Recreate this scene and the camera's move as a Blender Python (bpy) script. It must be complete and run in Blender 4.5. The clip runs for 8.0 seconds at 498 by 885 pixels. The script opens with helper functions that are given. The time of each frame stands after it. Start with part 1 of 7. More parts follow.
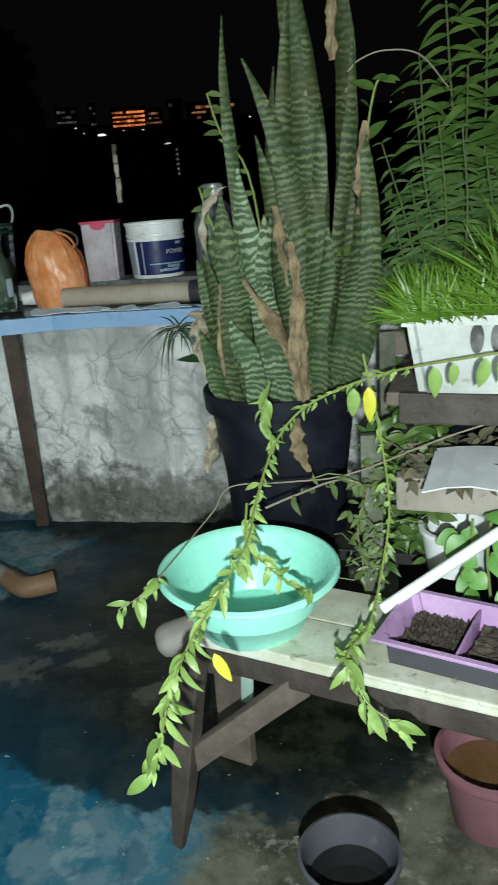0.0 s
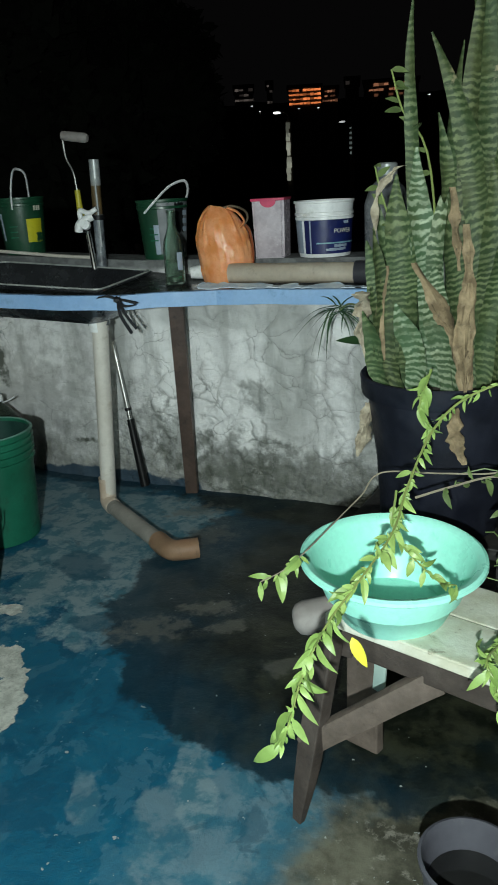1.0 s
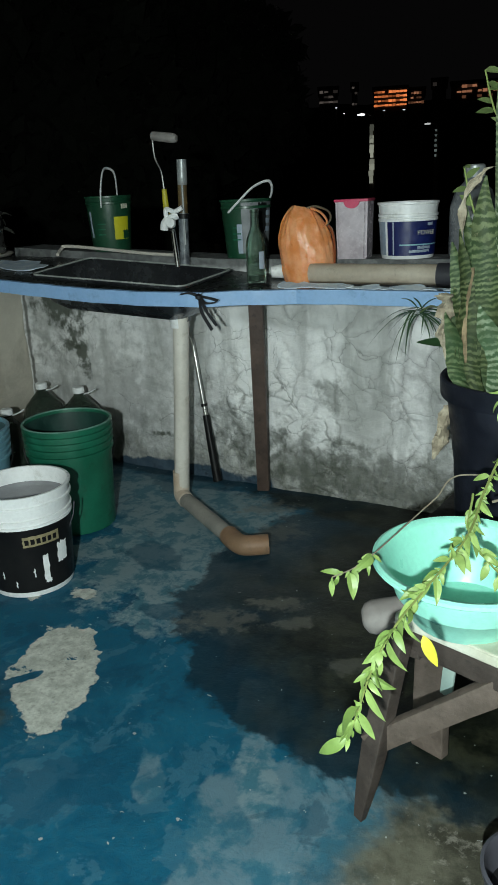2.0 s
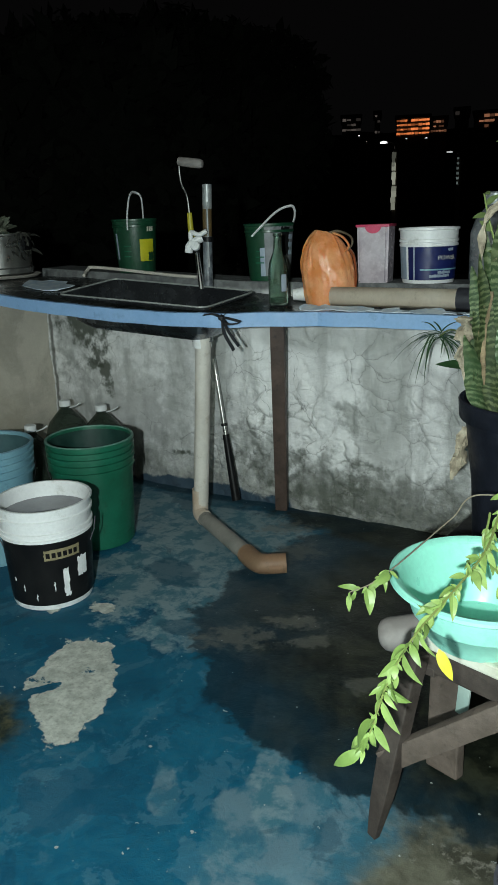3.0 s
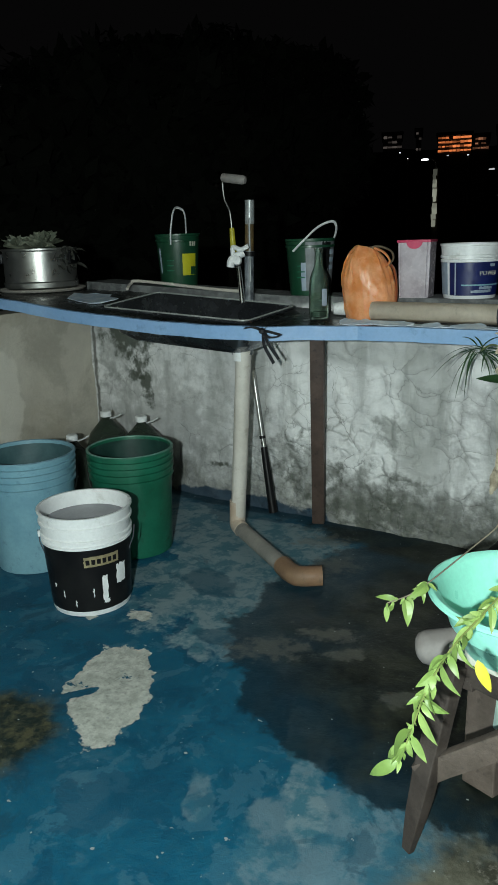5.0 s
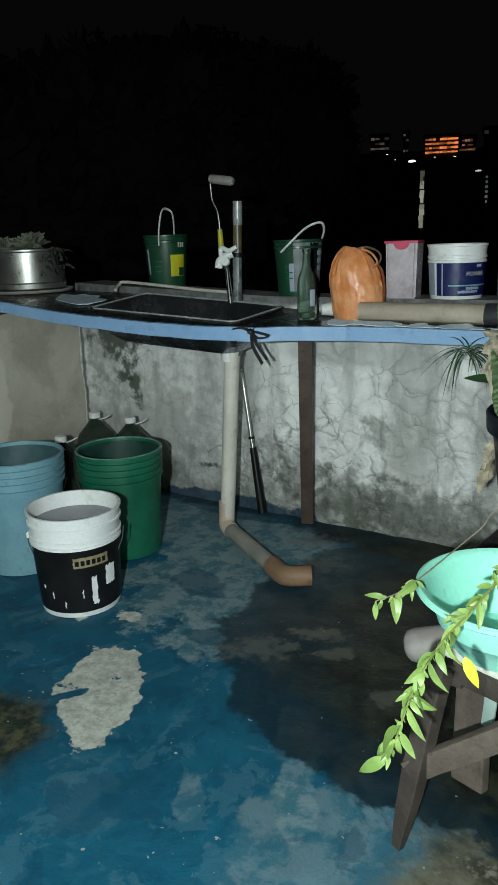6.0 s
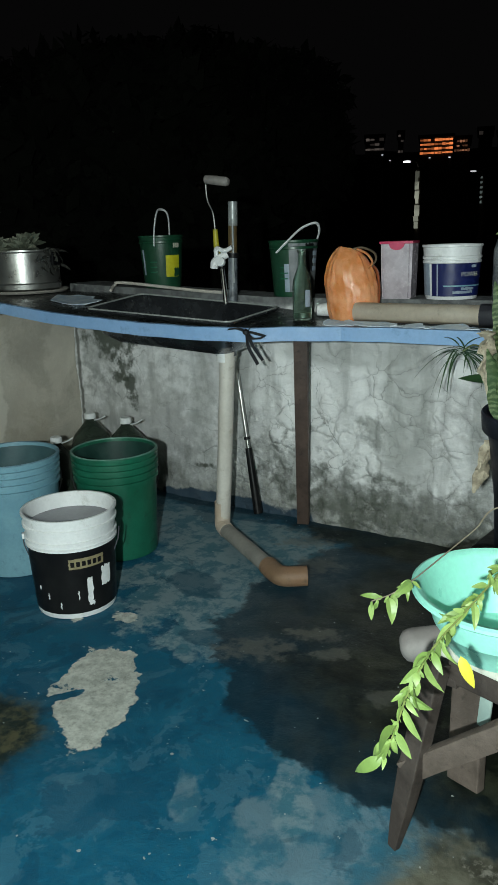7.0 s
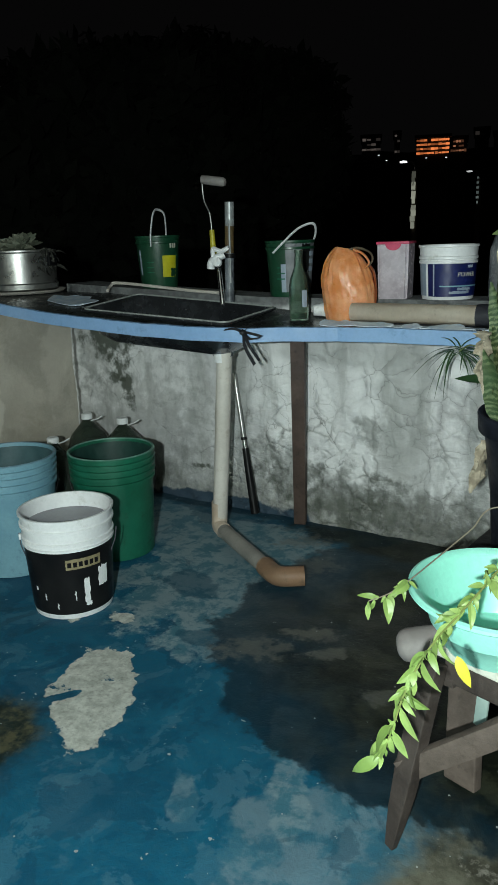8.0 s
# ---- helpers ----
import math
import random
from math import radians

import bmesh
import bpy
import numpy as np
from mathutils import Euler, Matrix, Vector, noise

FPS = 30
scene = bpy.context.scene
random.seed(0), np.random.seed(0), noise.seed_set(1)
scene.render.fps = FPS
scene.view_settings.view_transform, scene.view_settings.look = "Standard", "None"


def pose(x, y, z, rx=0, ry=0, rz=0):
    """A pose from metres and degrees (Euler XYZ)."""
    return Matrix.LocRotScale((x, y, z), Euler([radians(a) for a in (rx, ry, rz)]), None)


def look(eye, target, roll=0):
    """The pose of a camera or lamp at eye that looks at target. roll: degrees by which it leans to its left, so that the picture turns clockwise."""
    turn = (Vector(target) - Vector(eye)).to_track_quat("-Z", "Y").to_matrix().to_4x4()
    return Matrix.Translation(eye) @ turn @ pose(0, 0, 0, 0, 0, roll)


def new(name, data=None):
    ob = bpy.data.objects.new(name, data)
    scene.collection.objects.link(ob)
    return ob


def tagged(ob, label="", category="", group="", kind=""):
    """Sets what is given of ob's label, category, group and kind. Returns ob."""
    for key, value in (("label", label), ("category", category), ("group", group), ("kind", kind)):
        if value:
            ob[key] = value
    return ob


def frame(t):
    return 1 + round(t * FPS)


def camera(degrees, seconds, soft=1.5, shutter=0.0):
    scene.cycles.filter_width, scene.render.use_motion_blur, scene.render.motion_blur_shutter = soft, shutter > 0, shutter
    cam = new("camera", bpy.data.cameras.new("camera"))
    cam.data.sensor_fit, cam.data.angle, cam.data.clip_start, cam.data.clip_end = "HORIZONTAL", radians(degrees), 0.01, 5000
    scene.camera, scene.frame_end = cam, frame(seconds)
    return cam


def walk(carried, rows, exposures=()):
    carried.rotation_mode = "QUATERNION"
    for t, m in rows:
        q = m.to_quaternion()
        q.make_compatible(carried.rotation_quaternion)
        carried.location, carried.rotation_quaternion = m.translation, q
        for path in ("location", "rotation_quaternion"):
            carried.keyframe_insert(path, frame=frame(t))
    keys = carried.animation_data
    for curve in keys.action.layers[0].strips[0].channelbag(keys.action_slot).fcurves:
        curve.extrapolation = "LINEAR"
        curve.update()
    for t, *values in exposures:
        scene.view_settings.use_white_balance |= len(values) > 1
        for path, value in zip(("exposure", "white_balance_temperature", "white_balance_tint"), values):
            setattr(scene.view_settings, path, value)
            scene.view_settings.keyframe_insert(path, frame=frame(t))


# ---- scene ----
cam = camera(36.5, 8.0, shutter=0.2)
METRES, EYE, TILT, LEAN, TURN = 0.14, 1.15, -8.0, 0.0, 0.0
PATH = [
    (0, (0.036, -0.099, 1.198), (-0.383, 1.755, 0.574), -4.5),
    (0.2, (0.032, -0.103, 1.198), (-0.504, 1.719, 0.573), -4.4),
    (0.3, (0.031, -0.106, 1.198), (-0.568, 1.697, 0.57), -4.2),
    (0.5, (0.027, -0.11, 1.198), (-0.631, 1.671, 0.568), -3.7),
    (0.7, (0.026, -0.106, 1.197), (-0.679, 1.655, 0.564), -3.4),
    (1, (0.025, -0.101, 1.196), (-0.761, 1.621, 0.551), -3.3),
    (1.5, (0.025, -0.107, 1.195), (-0.86, 1.566, 0.548), -3.2),
    (2, (0.023, -0.128, 1.192), (-0.929, 1.513, 0.56), -2.7),
    (2.2, (0.025, -0.135, 1.191), (-0.945, 1.499, 0.568), -2.7),
    (3.3, (0.039, -0.173, 1.188), (-0.979, 1.457, 0.634), -1.9),
    (3.5, (0.041, -0.18, 1.187), (-0.996, 1.441, 0.642), -1.9),
    (4, (0.036, -0.174, 1.187), (-1.043, 1.417, 0.637), -2.0),
    (4.2, (0.037, -0.176, 1.187), (-1.049, 1.412, 0.64), -1.9),
    (5.3, (0.04, -0.188, 1.185), (-1.044, 1.407, 0.656), -1.9),
    (5.5, (0.041, -0.19, 1.185), (-1.041, 1.407, 0.655), -1.9),
    (6, (0.043, -0.189, 1.184), (-1.019, 1.422, 0.655), -1.9),
    (6.5, (0.043, -0.19, 1.185), (-1.012, 1.425, 0.656), -1.9),
    (7, (0.043, -0.189, 1.184), (-1.009, 1.428, 0.656), -1.9),
    (7.5, (0.044, -0.19, 1.185), (-1.003, 1.43, 0.657), -1.9),
    (8, (0.044, -0.19, 1.185), (-1.001, 1.431, 0.657), -1.9),
]
walk(cam, [(t, look(eye, target, roll)) for t, eye, target, roll in PATH])

# ---- light ----
world = bpy.data.worlds.new("night_sky")
scene.world = world
world.use_nodes = True
bg = world.node_tree.nodes["Background"]
bg.inputs[0].default_value = (0.62, 0.6, 0.62, 1)
bg.inputs[1].default_value = 0.0018

lamp_data = bpy.data.lights.new("torch", "POINT")
lamp_data.energy = 136
lamp_data.color = (0.86, 1.0, 0.98)
lamp_data.shadow_soft_size = 0.02
torch = new("torch", lamp_data)
torch.location = (0.09, -0.6, 1.28)
scene.view_settings.exposure = 0.7


# ---- small helpers ----
def part(name, bm, material, parent=None, label="", smooth=True, kind=""):
    """Links a bmesh as one mesh object under a thing or a part."""
    me = bpy.data.meshes.new(name)
    bmesh.ops.recalc_face_normals(bm, faces=bm.faces)
    bm.to_mesh(me)
    bm.free()
    for p in me.polygons:
        p.use_smooth = smooth
    if smooth:
        me.set_sharp_from_angle(angle=radians(40))
    if material:
        me.materials.append(material)
    ob = new(name, me)
    if parent is not None:
        ob.parent = parent
    tagged(ob, label=label, kind=kind)
    return ob


def empty(name, m=None, **tags):
    ob = new(name)
    ob.empty_display_size = 0.05
    if m is not None:
        ob.matrix_world = m
    return tagged(ob, **tags)


def add_box(bm, sx, sy, sz, m=Matrix(), bevel=0.0, jitter=0.0):
    made = bmesh.ops.create_cube(bm, size=1, matrix=m @ Matrix.Diagonal((sx, sy, sz, 1)))
    verts = made["verts"]
    if jitter:
        for v in verts:
            v.co += Vector([random.uniform(-jitter, jitter) for _ in range(3)])
    if bevel:
        edges = list({e for v in verts for e in v.link_edges})
        bmesh.ops.bevel(bm, geom=edges, offset=bevel, segments=2, affect="EDGES", profile=0.6)
    return bm


def box(sx, sy, sz, m=Matrix(), bevel=0.0, jitter=0.0):
    return add_box(bmesh.new(), sx, sy, sz, m, bevel, jitter)


def add_lathe(bm, profile, n=40, m=Matrix(), wobble=0.0, ph=0.0):
    """Turns a profile of (radius, height) round z; radius 0 closes an end."""
    rings = []
    for i, (r, z) in enumerate(profile):
        if r < 1e-5:
            rings.append([bm.verts.new(m @ Vector((0, 0, z)))])
            continue
        ring = []
        for k in range(n):
            a = 2 * math.pi * k / n
            rr = r * (1 + wobble * math.sin(2 * a + ph) + 0.5 * wobble * math.sin(5 * a + 2 * ph + z * 20))
            ring.append(bm.verts.new(m @ Vector((rr * math.cos(a), rr * math.sin(a), z))))
        rings.append(ring)
    for a, b in zip(rings, rings[1:]):
        if len(a) == 1 and len(b) == 1:
            continue
        for k in range(n):
            j = (k + 1) % n
            if len(a) == 1:
                bm.faces.new((a[0], b[k], b[j]))
            elif len(b) == 1:
                bm.faces.new((a[k], a[j], b[0]))
            else:
                bm.faces.new((a[k], a[j], b[j], b[k]))
    return bm


def lathe(profile, n=40, m=Matrix(), wobble=0.0, ph=0.0):
    return add_lathe(bmesh.new(), profile, n, m, wobble, ph)


def smooth_path(points, steps=6):
    """Catmull-Rom through the points."""
    p = [Vector(q) for q in points]
    p = [2 * p[0] - p[1]] + p + [2 * p[-1] - p[-2]]
    out = []
    for i in range(1, len(p) - 2):
        for s in range(steps):
            t = s / steps
            a, b, c, d = p[i - 1], p[i], p[i + 1], p[i + 2]
            out.append(0.5 * ((2 * b) + (c - a) * t + (2 * a - 5 * b + 4 * c - d) * t * t + (3 * b - a - 3 * c + d) * t ** 3))
    out.append(p[-2])
    return out


def add_tube(bm, path, r0, r1=None, n=10, cap=True, flat=1.0):
    r1 = r0 if r1 is None else r1
    path = [Vector(q) for q in path]
    last = None
    up = Vector((0.13, 0.21, 0.97))
    for i, c in enumerate(path):
        d = (path[min(i + 1, len(path) - 1)] - path[max(i - 1, 0)]).normalized()
        if abs(d.dot(up)) > 0.95:
            up = Vector((0.9, 0.3, 0.1))
        s = d.cross(up).normalized()
        u = s.cross(d).normalized()
        up = u
        r = r0 + (r1 - r0) * i / max(1, len(path) - 1)
        ring = [bm.verts.new(c + s * r * math.cos(2 * math.pi * k / n) + u * r * flat * math.sin(2 * math.pi * k / n)) for k in range(n)]
        if last:
            for k in range(n):
                bm.faces.new((last[k], last[(k + 1) % n], ring[(k + 1) % n], ring[k]))
        elif cap:
            bm.faces.new(ring[::-1])
        last = ring
    if cap:
        bm.faces.new(last)
    return bm


def tube(path, r0, r1=None, n=10, cap=True, flat=1.0):
    return add_tube(bmesh.new(), path, r0, r1, n, cap, flat)


def add_leaf(bm, m, length, width, fold=0.25, droop=0.3, n=6, thick=0.0006):
    """A pointed leaf blade along +y, closed, with a mid-rib fold and a droop."""
    rows = []
    for i in range(n + 1):
        t = i / n
        w = width * 0.5 * (math.sin(math.pi * min(1, t ** 0.75 * 0.98 + 0.02)) ** 0.8 if 0 < i < n else 0.03)
        y = length * t * (1 - 0.15 * droop * t)
        z = -droop * length * t * t * 0.6
        lift = fold * w
        rows.append([bm.verts.new(m @ Vector((-w, y, z + lift))), bm.verts.new(m @ Vector((0, y, z + thick))),
                     bm.verts.new(m @ Vector((w, y, z + lift))), bm.verts.new(m @ Vector((0, y, z - thick)))])
    for a, b in zip(rows, rows[1:]):
        for k in range(4):
            j = (k + 1) % 4
            bm.faces.new((a[k], a[j], b[j], b[k]))
    bm.faces.new(rows[0][::-1])
    bm.faces.new(rows[-1])
    return bm


def frame_at(p, forward, up=(0, 0, 1)):
    """A matrix at p with +y along forward."""
    f = Vector(forward).normalized()
    u = Vector(up)
    if abs(f.dot(u)) > 0.98:
        u = Vector((1, 0.2, 0))
    x = f.cross(u).normalized()
    z = x.cross(f).normalized()
    return Matrix.Translation(p) @ Matrix((x, f, z)).transposed().to_4x4()


# ---- materials ----
class Tree:
    """Short names for building a node material."""

    def __init__(self, name):
        self.m = bpy.data.materials.new(name)
        self.m.use_nodes = True
        self.t = self.m.node_tree
        self.b = self.t.nodes["Principled BSDF"]
        co = self.t.nodes.new("ShaderNodeTexCoord")
        self.co = co.outputs["Object"]

    def set(self, key, value):
        if isinstance(value, bpy.types.NodeSocket):
            self.t.links.new(value, self.b.inputs[key])
        else:
            if isinstance(value, tuple) and len(value) == 3:
                value = (*value, 1)
            self.b.inputs[key].default_value = value

    def put(self, socket, value):
        if isinstance(value, bpy.types.NodeSocket):
            self.t.links.new(value, socket)
        else:
            if isinstance(value, tuple) and len(value) == 3 and socket.type == "RGBA":
                value = (*value, 1)
            socket.default_value = value

    def noise(self, scale, detail=6, rough=0.6, distort=0.0, vec=None):
        n = self.t.nodes.new("ShaderNodeTexNoise")
        self.t.links.new(vec or self.co, n.inputs["Vector"])
        n.inputs["Scale"].default_value = scale
        n.inputs["Detail"].default_value = detail
        n.inputs["Roughness"].default_value = rough
        n.inputs["Distortion"].default_value = distort
        return n.outputs["Fac"]

    def voronoi(self, scale, feature="F1", vec=None, out="Distance"):
        n = self.t.nodes.new("ShaderNodeTexVoronoi")
        n.feature = feature
        self.t.links.new(vec or self.co, n.inputs["Vector"])
        n.inputs["Scale"].default_value = scale
        return n.outputs[out]

    def ramp(self, fac, lo, hi, a=0.0, b=1.0):
        n = self.t.nodes.new("ShaderNodeMapRange")
        n.interpolation_type = "SMOOTHSTEP"
        self.put(n.inputs["Value"], fac)
        for key, v in (("From Min", lo), ("From Max", hi), ("To Min", a), ("To Max", b)):
            n.inputs[key].default_value = v
        return n.outputs["Result"]

    def mix(self, fac, a, b):
        n = self.t.nodes.new("ShaderNodeMix")
        n.data_type = "RGBA"
        self.put(n.inputs[0], fac)
        self.put(n.inputs[6], a)
        self.put(n.inputs[7], b)
        return n.outputs[2]

    def math(self, op, a, b=0.0):
        n = self.t.nodes.new("ShaderNodeMath")
        n.operation = op
        self.put(n.inputs[0], a)
        self.put(n.inputs[1], b)
        return n.outputs[0]

    def warp(self, scale, amount, vec=None):
        n = self.t.nodes.new("ShaderNodeTexNoise")
        self.t.links.new(vec or self.co, n.inputs["Vector"])
        n.inputs["Scale"].default_value = scale
        n.inputs["Detail"].default_value = 5
        v = self.t.nodes.new("ShaderNodeVectorMath")
        v.operation = "MULTIPLY_ADD"
        self.t.links.new(n.outputs["Color"], v.inputs[0])
        v.inputs[1].default_value = (amount,) * 3
        self.t.links.new(vec or self.co, v.inputs[2])
        return v.outputs[0]

    def blob(self, c, r, turn=0.0, amp=0.5, nscale=7.0, soft=0.06, detail=8):
        """A patch with a ragged edge: 1 inside, 0 outside."""
        n = self.t.nodes.new("ShaderNodeMapping")
        n.vector_type = "TEXTURE"
        self.t.links.new(self.co, n.inputs["Vector"])
        n.inputs["Location"].default_value = c
        n.inputs["Rotation"].default_value = (0, 0, radians(turn))
        n.inputs["Scale"].default_value = r
        v = self.t.nodes.new("ShaderNodeVectorMath")
        v.operation = "LENGTH"
        self.t.links.new(n.outputs[0], v.inputs[0])
        wob = self.math("MULTIPLY", self.math("SUBTRACT", self.noise(nscale, detail, 0.62), 0.5), amp)
        d = self.math("ADD", v.outputs["Value"], wob)
        return self.ramp(d, 1 + soft, 1 - soft)

    def sep(self, axis):
        n = self.t.nodes.new("ShaderNodeSeparateXYZ")
        self.t.links.new(self.co, n.inputs[0])
        return n.outputs[axis]

    def random(self):
        return self.t.nodes.new("ShaderNodeObjectInfo").outputs["Random"]

    def island(self):
        return self.t.nodes.new("ShaderNodeNewGeometry").outputs["Random Per Island"]

    def bump(self, height, strength=0.3, dist=0.005):
        n = self.t.nodes.new("ShaderNodeBump")
        n.inputs["Strength"].default_value = strength
        n.inputs["Distance"].default_value = dist
        self.put(n.inputs["Height"], height)
        self.t.links.new(n.outputs[0], self.b.inputs["Normal"])


def surface(name, c1, c2, scale=8.0, rough=0.5, metal=0.0, bump=0.15, dirt=None, fine=90.0, lo=0.35, hi=0.65, island=False, **extra):
    """Two colours in large patches, fine grain over them, and dirt spots."""
    t = Tree(name)
    col = t.mix(t.ramp(t.noise(scale, 7), lo, hi), c1, c2)
    grain = t.noise(fine, 4)
    col = t.mix(t.ramp(grain, 0.3, 0.75, 0.0, 0.18), col, tuple(0.55 * v for v in c1))
    if dirt:
        col = t.mix(t.ramp(t.noise(scale * 2.7, 8, 0.7), 0.56, 0.7, 0.0, 0.75), col, dirt)
    if island:
        col = t.mix(t.ramp(t.island(), 0, 1, 0.0, 0.6), col, tuple(0.45 * v for v in c2))
    t.set("Base Color", col)
    t.set("Roughness", t.ramp(t.noise(scale * 3, 5), 0.3, 0.7, max(0.02, rough - 0.12), min(1, rough + 0.12)))
    t.set("Metallic", metal)
    if bump:
        t.bump(t.math("ADD", grain, t.noise(scale * 4, 5)), bump, 0.002)
    for key, v in extra.items():
        t.set(key.replace("_", " "), v)
    return t.m


def floor_material():
    t = Tree("painted_concrete_floor")
    fine = t.noise(190, 4)
    grit = t.noise(70, 6, 0.7)
    mid = t.noise(6, 12, 0.7, 0.7)
    big = t.noise(2.1, 8, 0.62, 0.5)
    blue = t.mix(t.ramp(mid, 0.3, 0.7), (0.002, 0.062, 0.122), (0.004, 0.112, 0.19))
    blue = t.mix(t.ramp(grit, 0.35, 0.75, 0.0, 0.45), blue, (0.02, 0.1, 0.14))
    faded = t.mix(t.ramp(grit, 0.3, 0.7), (0.06, 0.135, 0.18), (0.13, 0.205, 0.245))
    faded = t.mix(t.ramp(mid, 0.42, 0.62), faded, (0.03, 0.11, 0.165))
    pale = t.mix(t.ramp(t.noise(11, 14, 0.7, 0.3), 0.42, 0.56), (0.055, 0.155, 0.2), (0.19, 0.265, 0.29))
    # worn coat: crisp-edged islands where the paint has thinned
    worn = t.ramp(t.math("ADD", t.math("MULTIPLY", mid, 0.6), t.math("MULTIPLY", big, 0.6)), 0.66, 0.7, 0, 0.4)
    col = t.mix(worn, blue, faded)
    thin = t.ramp(t.noise(8, 14, 0.64, 0.35), 0.545, 0.56, 0, 0.45)
    col = t.mix(thin, col, (0.05, 0.15, 0.21))
    coat = t.ramp(t.noise(4.3, 14, 0.6, 0.3), 0.55, 0.565, 0, 0.5)
    col = t.mix(coat, col, (0.004, 0.055, 0.105))
    for c, r, turn, k in (((-0.52, 0.93, 0), (0.2, 0.24, 1), -30, 0.5), ((-0.72, 1.13, 0), (0.05, 0.22, 1), 30, 0.6), ((-1.6, 1.82, 0), (0.13, 0.14, 1), 20, 0.9), ((-1.4, 1.85, 0), (0.4, 0.42, 1), 10, 1.0), ((-1.62, 1.95, 0), (0.22, 0.1, 1), 10, 1.0), ((-1.22, 1.68, 0), (0.16, 0.14, 1), 30, 1.0), ((-1.5, 2.2, 0), (0.35, 0.2, 1), 0, 0.8), ((-1.75, 2.2, 0), (0.42, 0.26, 1), 0, 0.85),
                          ((-1.16, 1.62, 0), (0.2, 0.25, 1), 0, 0.75), ((-1.95, 2.3, 0), (0.6, 0.22, 1), 0, 0.65), ((-0.86, 0.9, 0), (0.03, 0.1, 1), 30, 0.4)):
        col = t.mix(t.math("MULTIPLY", t.blob(c, r, turn, 3.0, 6, 0.12, 14), k), col, pale)
    for c, r, turn in (((-1.47, 1.76, 0), (0.13, 0.08, 1), -20), ((-1.2, 1.48, 0), (0.1, 0.05, 1), 20), ((-1.75, 2.42, 0), (0.3, 0.06, 1), 0)):
        col = t.mix(t.math("MULTIPLY", t.blob(c, r, turn, 1.4, 11, 0.12, 14), 0.6), col, (0.005, 0.06, 0.1))
    dark = t.ramp(t.noise(3.4, 10, 0.66, 0.8), 0.58, 0.63, 0, 0.5)
    col = t.mix(dark, col, (0.008, 0.05, 0.085))
    chips = t.ramp(t.noise(34, 7, 0.72, 0.8), 0.685, 0.71, 0, 0.8)
    col = t.mix(chips, col, (0.26, 0.29, 0.29))
    cement = t.mix(t.ramp(t.noise(24, 9, 0.72), 0.35, 0.65), (0.36, 0.37, 0.33), (0.6, 0.61, 0.55))
    cement = t.mix(t.ramp(grit, 0.5, 0.7, 0, 0.5), cement, (0.17, 0.17, 0.15))
    flake = t.blob((-1.325, 1.1, 0), (0.112, 0.235, 1), 33, 1.3, 9, 0.025, 14)
    hole = t.math("MAXIMUM", t.ramp(t.noise(10, 10, 0.7, 0.8), 0.61, 0.625), t.math("MAXIMUM", t.blob((-1.375, 1.035, 0), (0.018, 0.06, 1), -35, 2.4, 20, 0.05, 12), t.blob((-1.5, 1.21, 0), (0.03, 0.04, 1), 0, 2.0, 16, 0.05, 12)))
    flake = t.math("MULTIPLY", flake, t.math("SUBTRACT", 1.0, hole))
    for c, r in (((-1.52, 1.45, 0), (0.05, 0.035, 1)), ((-1.66, 1.36, 0), (0.02, 0.02, 1))):
        flake = t.math("MAXIMUM", flake, t.blob(c, r, 0, 3.0, 22, 0.1, 12))
    col = t.mix(flake, col, cement)
    # bare brown cement beside and under the bench
    brown = t.mix(t.ramp(t.noise(7, 9, 0.68), 0.38, 0.62), (0.04, 0.039, 0.027), (0.13, 0.125, 0.092))
    brown = t.mix(t.ramp(t.noise(22, 8, 0.7), 0.55, 0.65, 0, 0.7), brown, (0.24, 0.225, 0.19))
    bare = t.blob((0.35, 0.75, 0), (0.76, 0.75, 1), 0, 0.5, 5, 0.1, 12)
    col = t.mix(bare, col, brown)
    moss = t.mix(t.ramp(t.noise(16, 9, 0.7), 0.42, 0.62), (0.01, 0.014, 0.006), (0.085, 0.075, 0.032))
    col = t.mix(t.math("MULTIPLY", t.blob((-1.44, 0.82, 0), (0.17, 0.15, 1), 0, 1.1, 9, 0.3, 12), 0.92), col, moss)
    # the wet, slimy ground that the drain empties on, and dark strips along the wall's foot
    slime = t.mix(t.ramp(t.noise(9, 10, 0.72), 0.42, 0.64), (0.005, 0.007, 0.004), (0.029, 0.031, 0.018))
    wet = t.blob((-0.45, 1.85, 0), (0.83, 0.79, 1), 0, 0.45, 6, 0.025, 14)
    inner = t.blob((-0.25, 1.85, 0), (0.78, 0.74, 1), 0, 0.7, 5, 0.3, 12)
    wetblue = t.mix(0.85, col, (0.002, 0.019, 0.034))
    col = t.mix(wet, col, t.mix(inner, wetblue, slime))
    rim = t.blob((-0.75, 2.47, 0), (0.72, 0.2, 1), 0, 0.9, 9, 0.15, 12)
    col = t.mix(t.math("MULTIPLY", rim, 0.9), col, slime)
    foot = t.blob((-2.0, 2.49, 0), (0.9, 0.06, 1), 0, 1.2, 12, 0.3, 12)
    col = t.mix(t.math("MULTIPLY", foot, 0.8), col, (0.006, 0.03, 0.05))
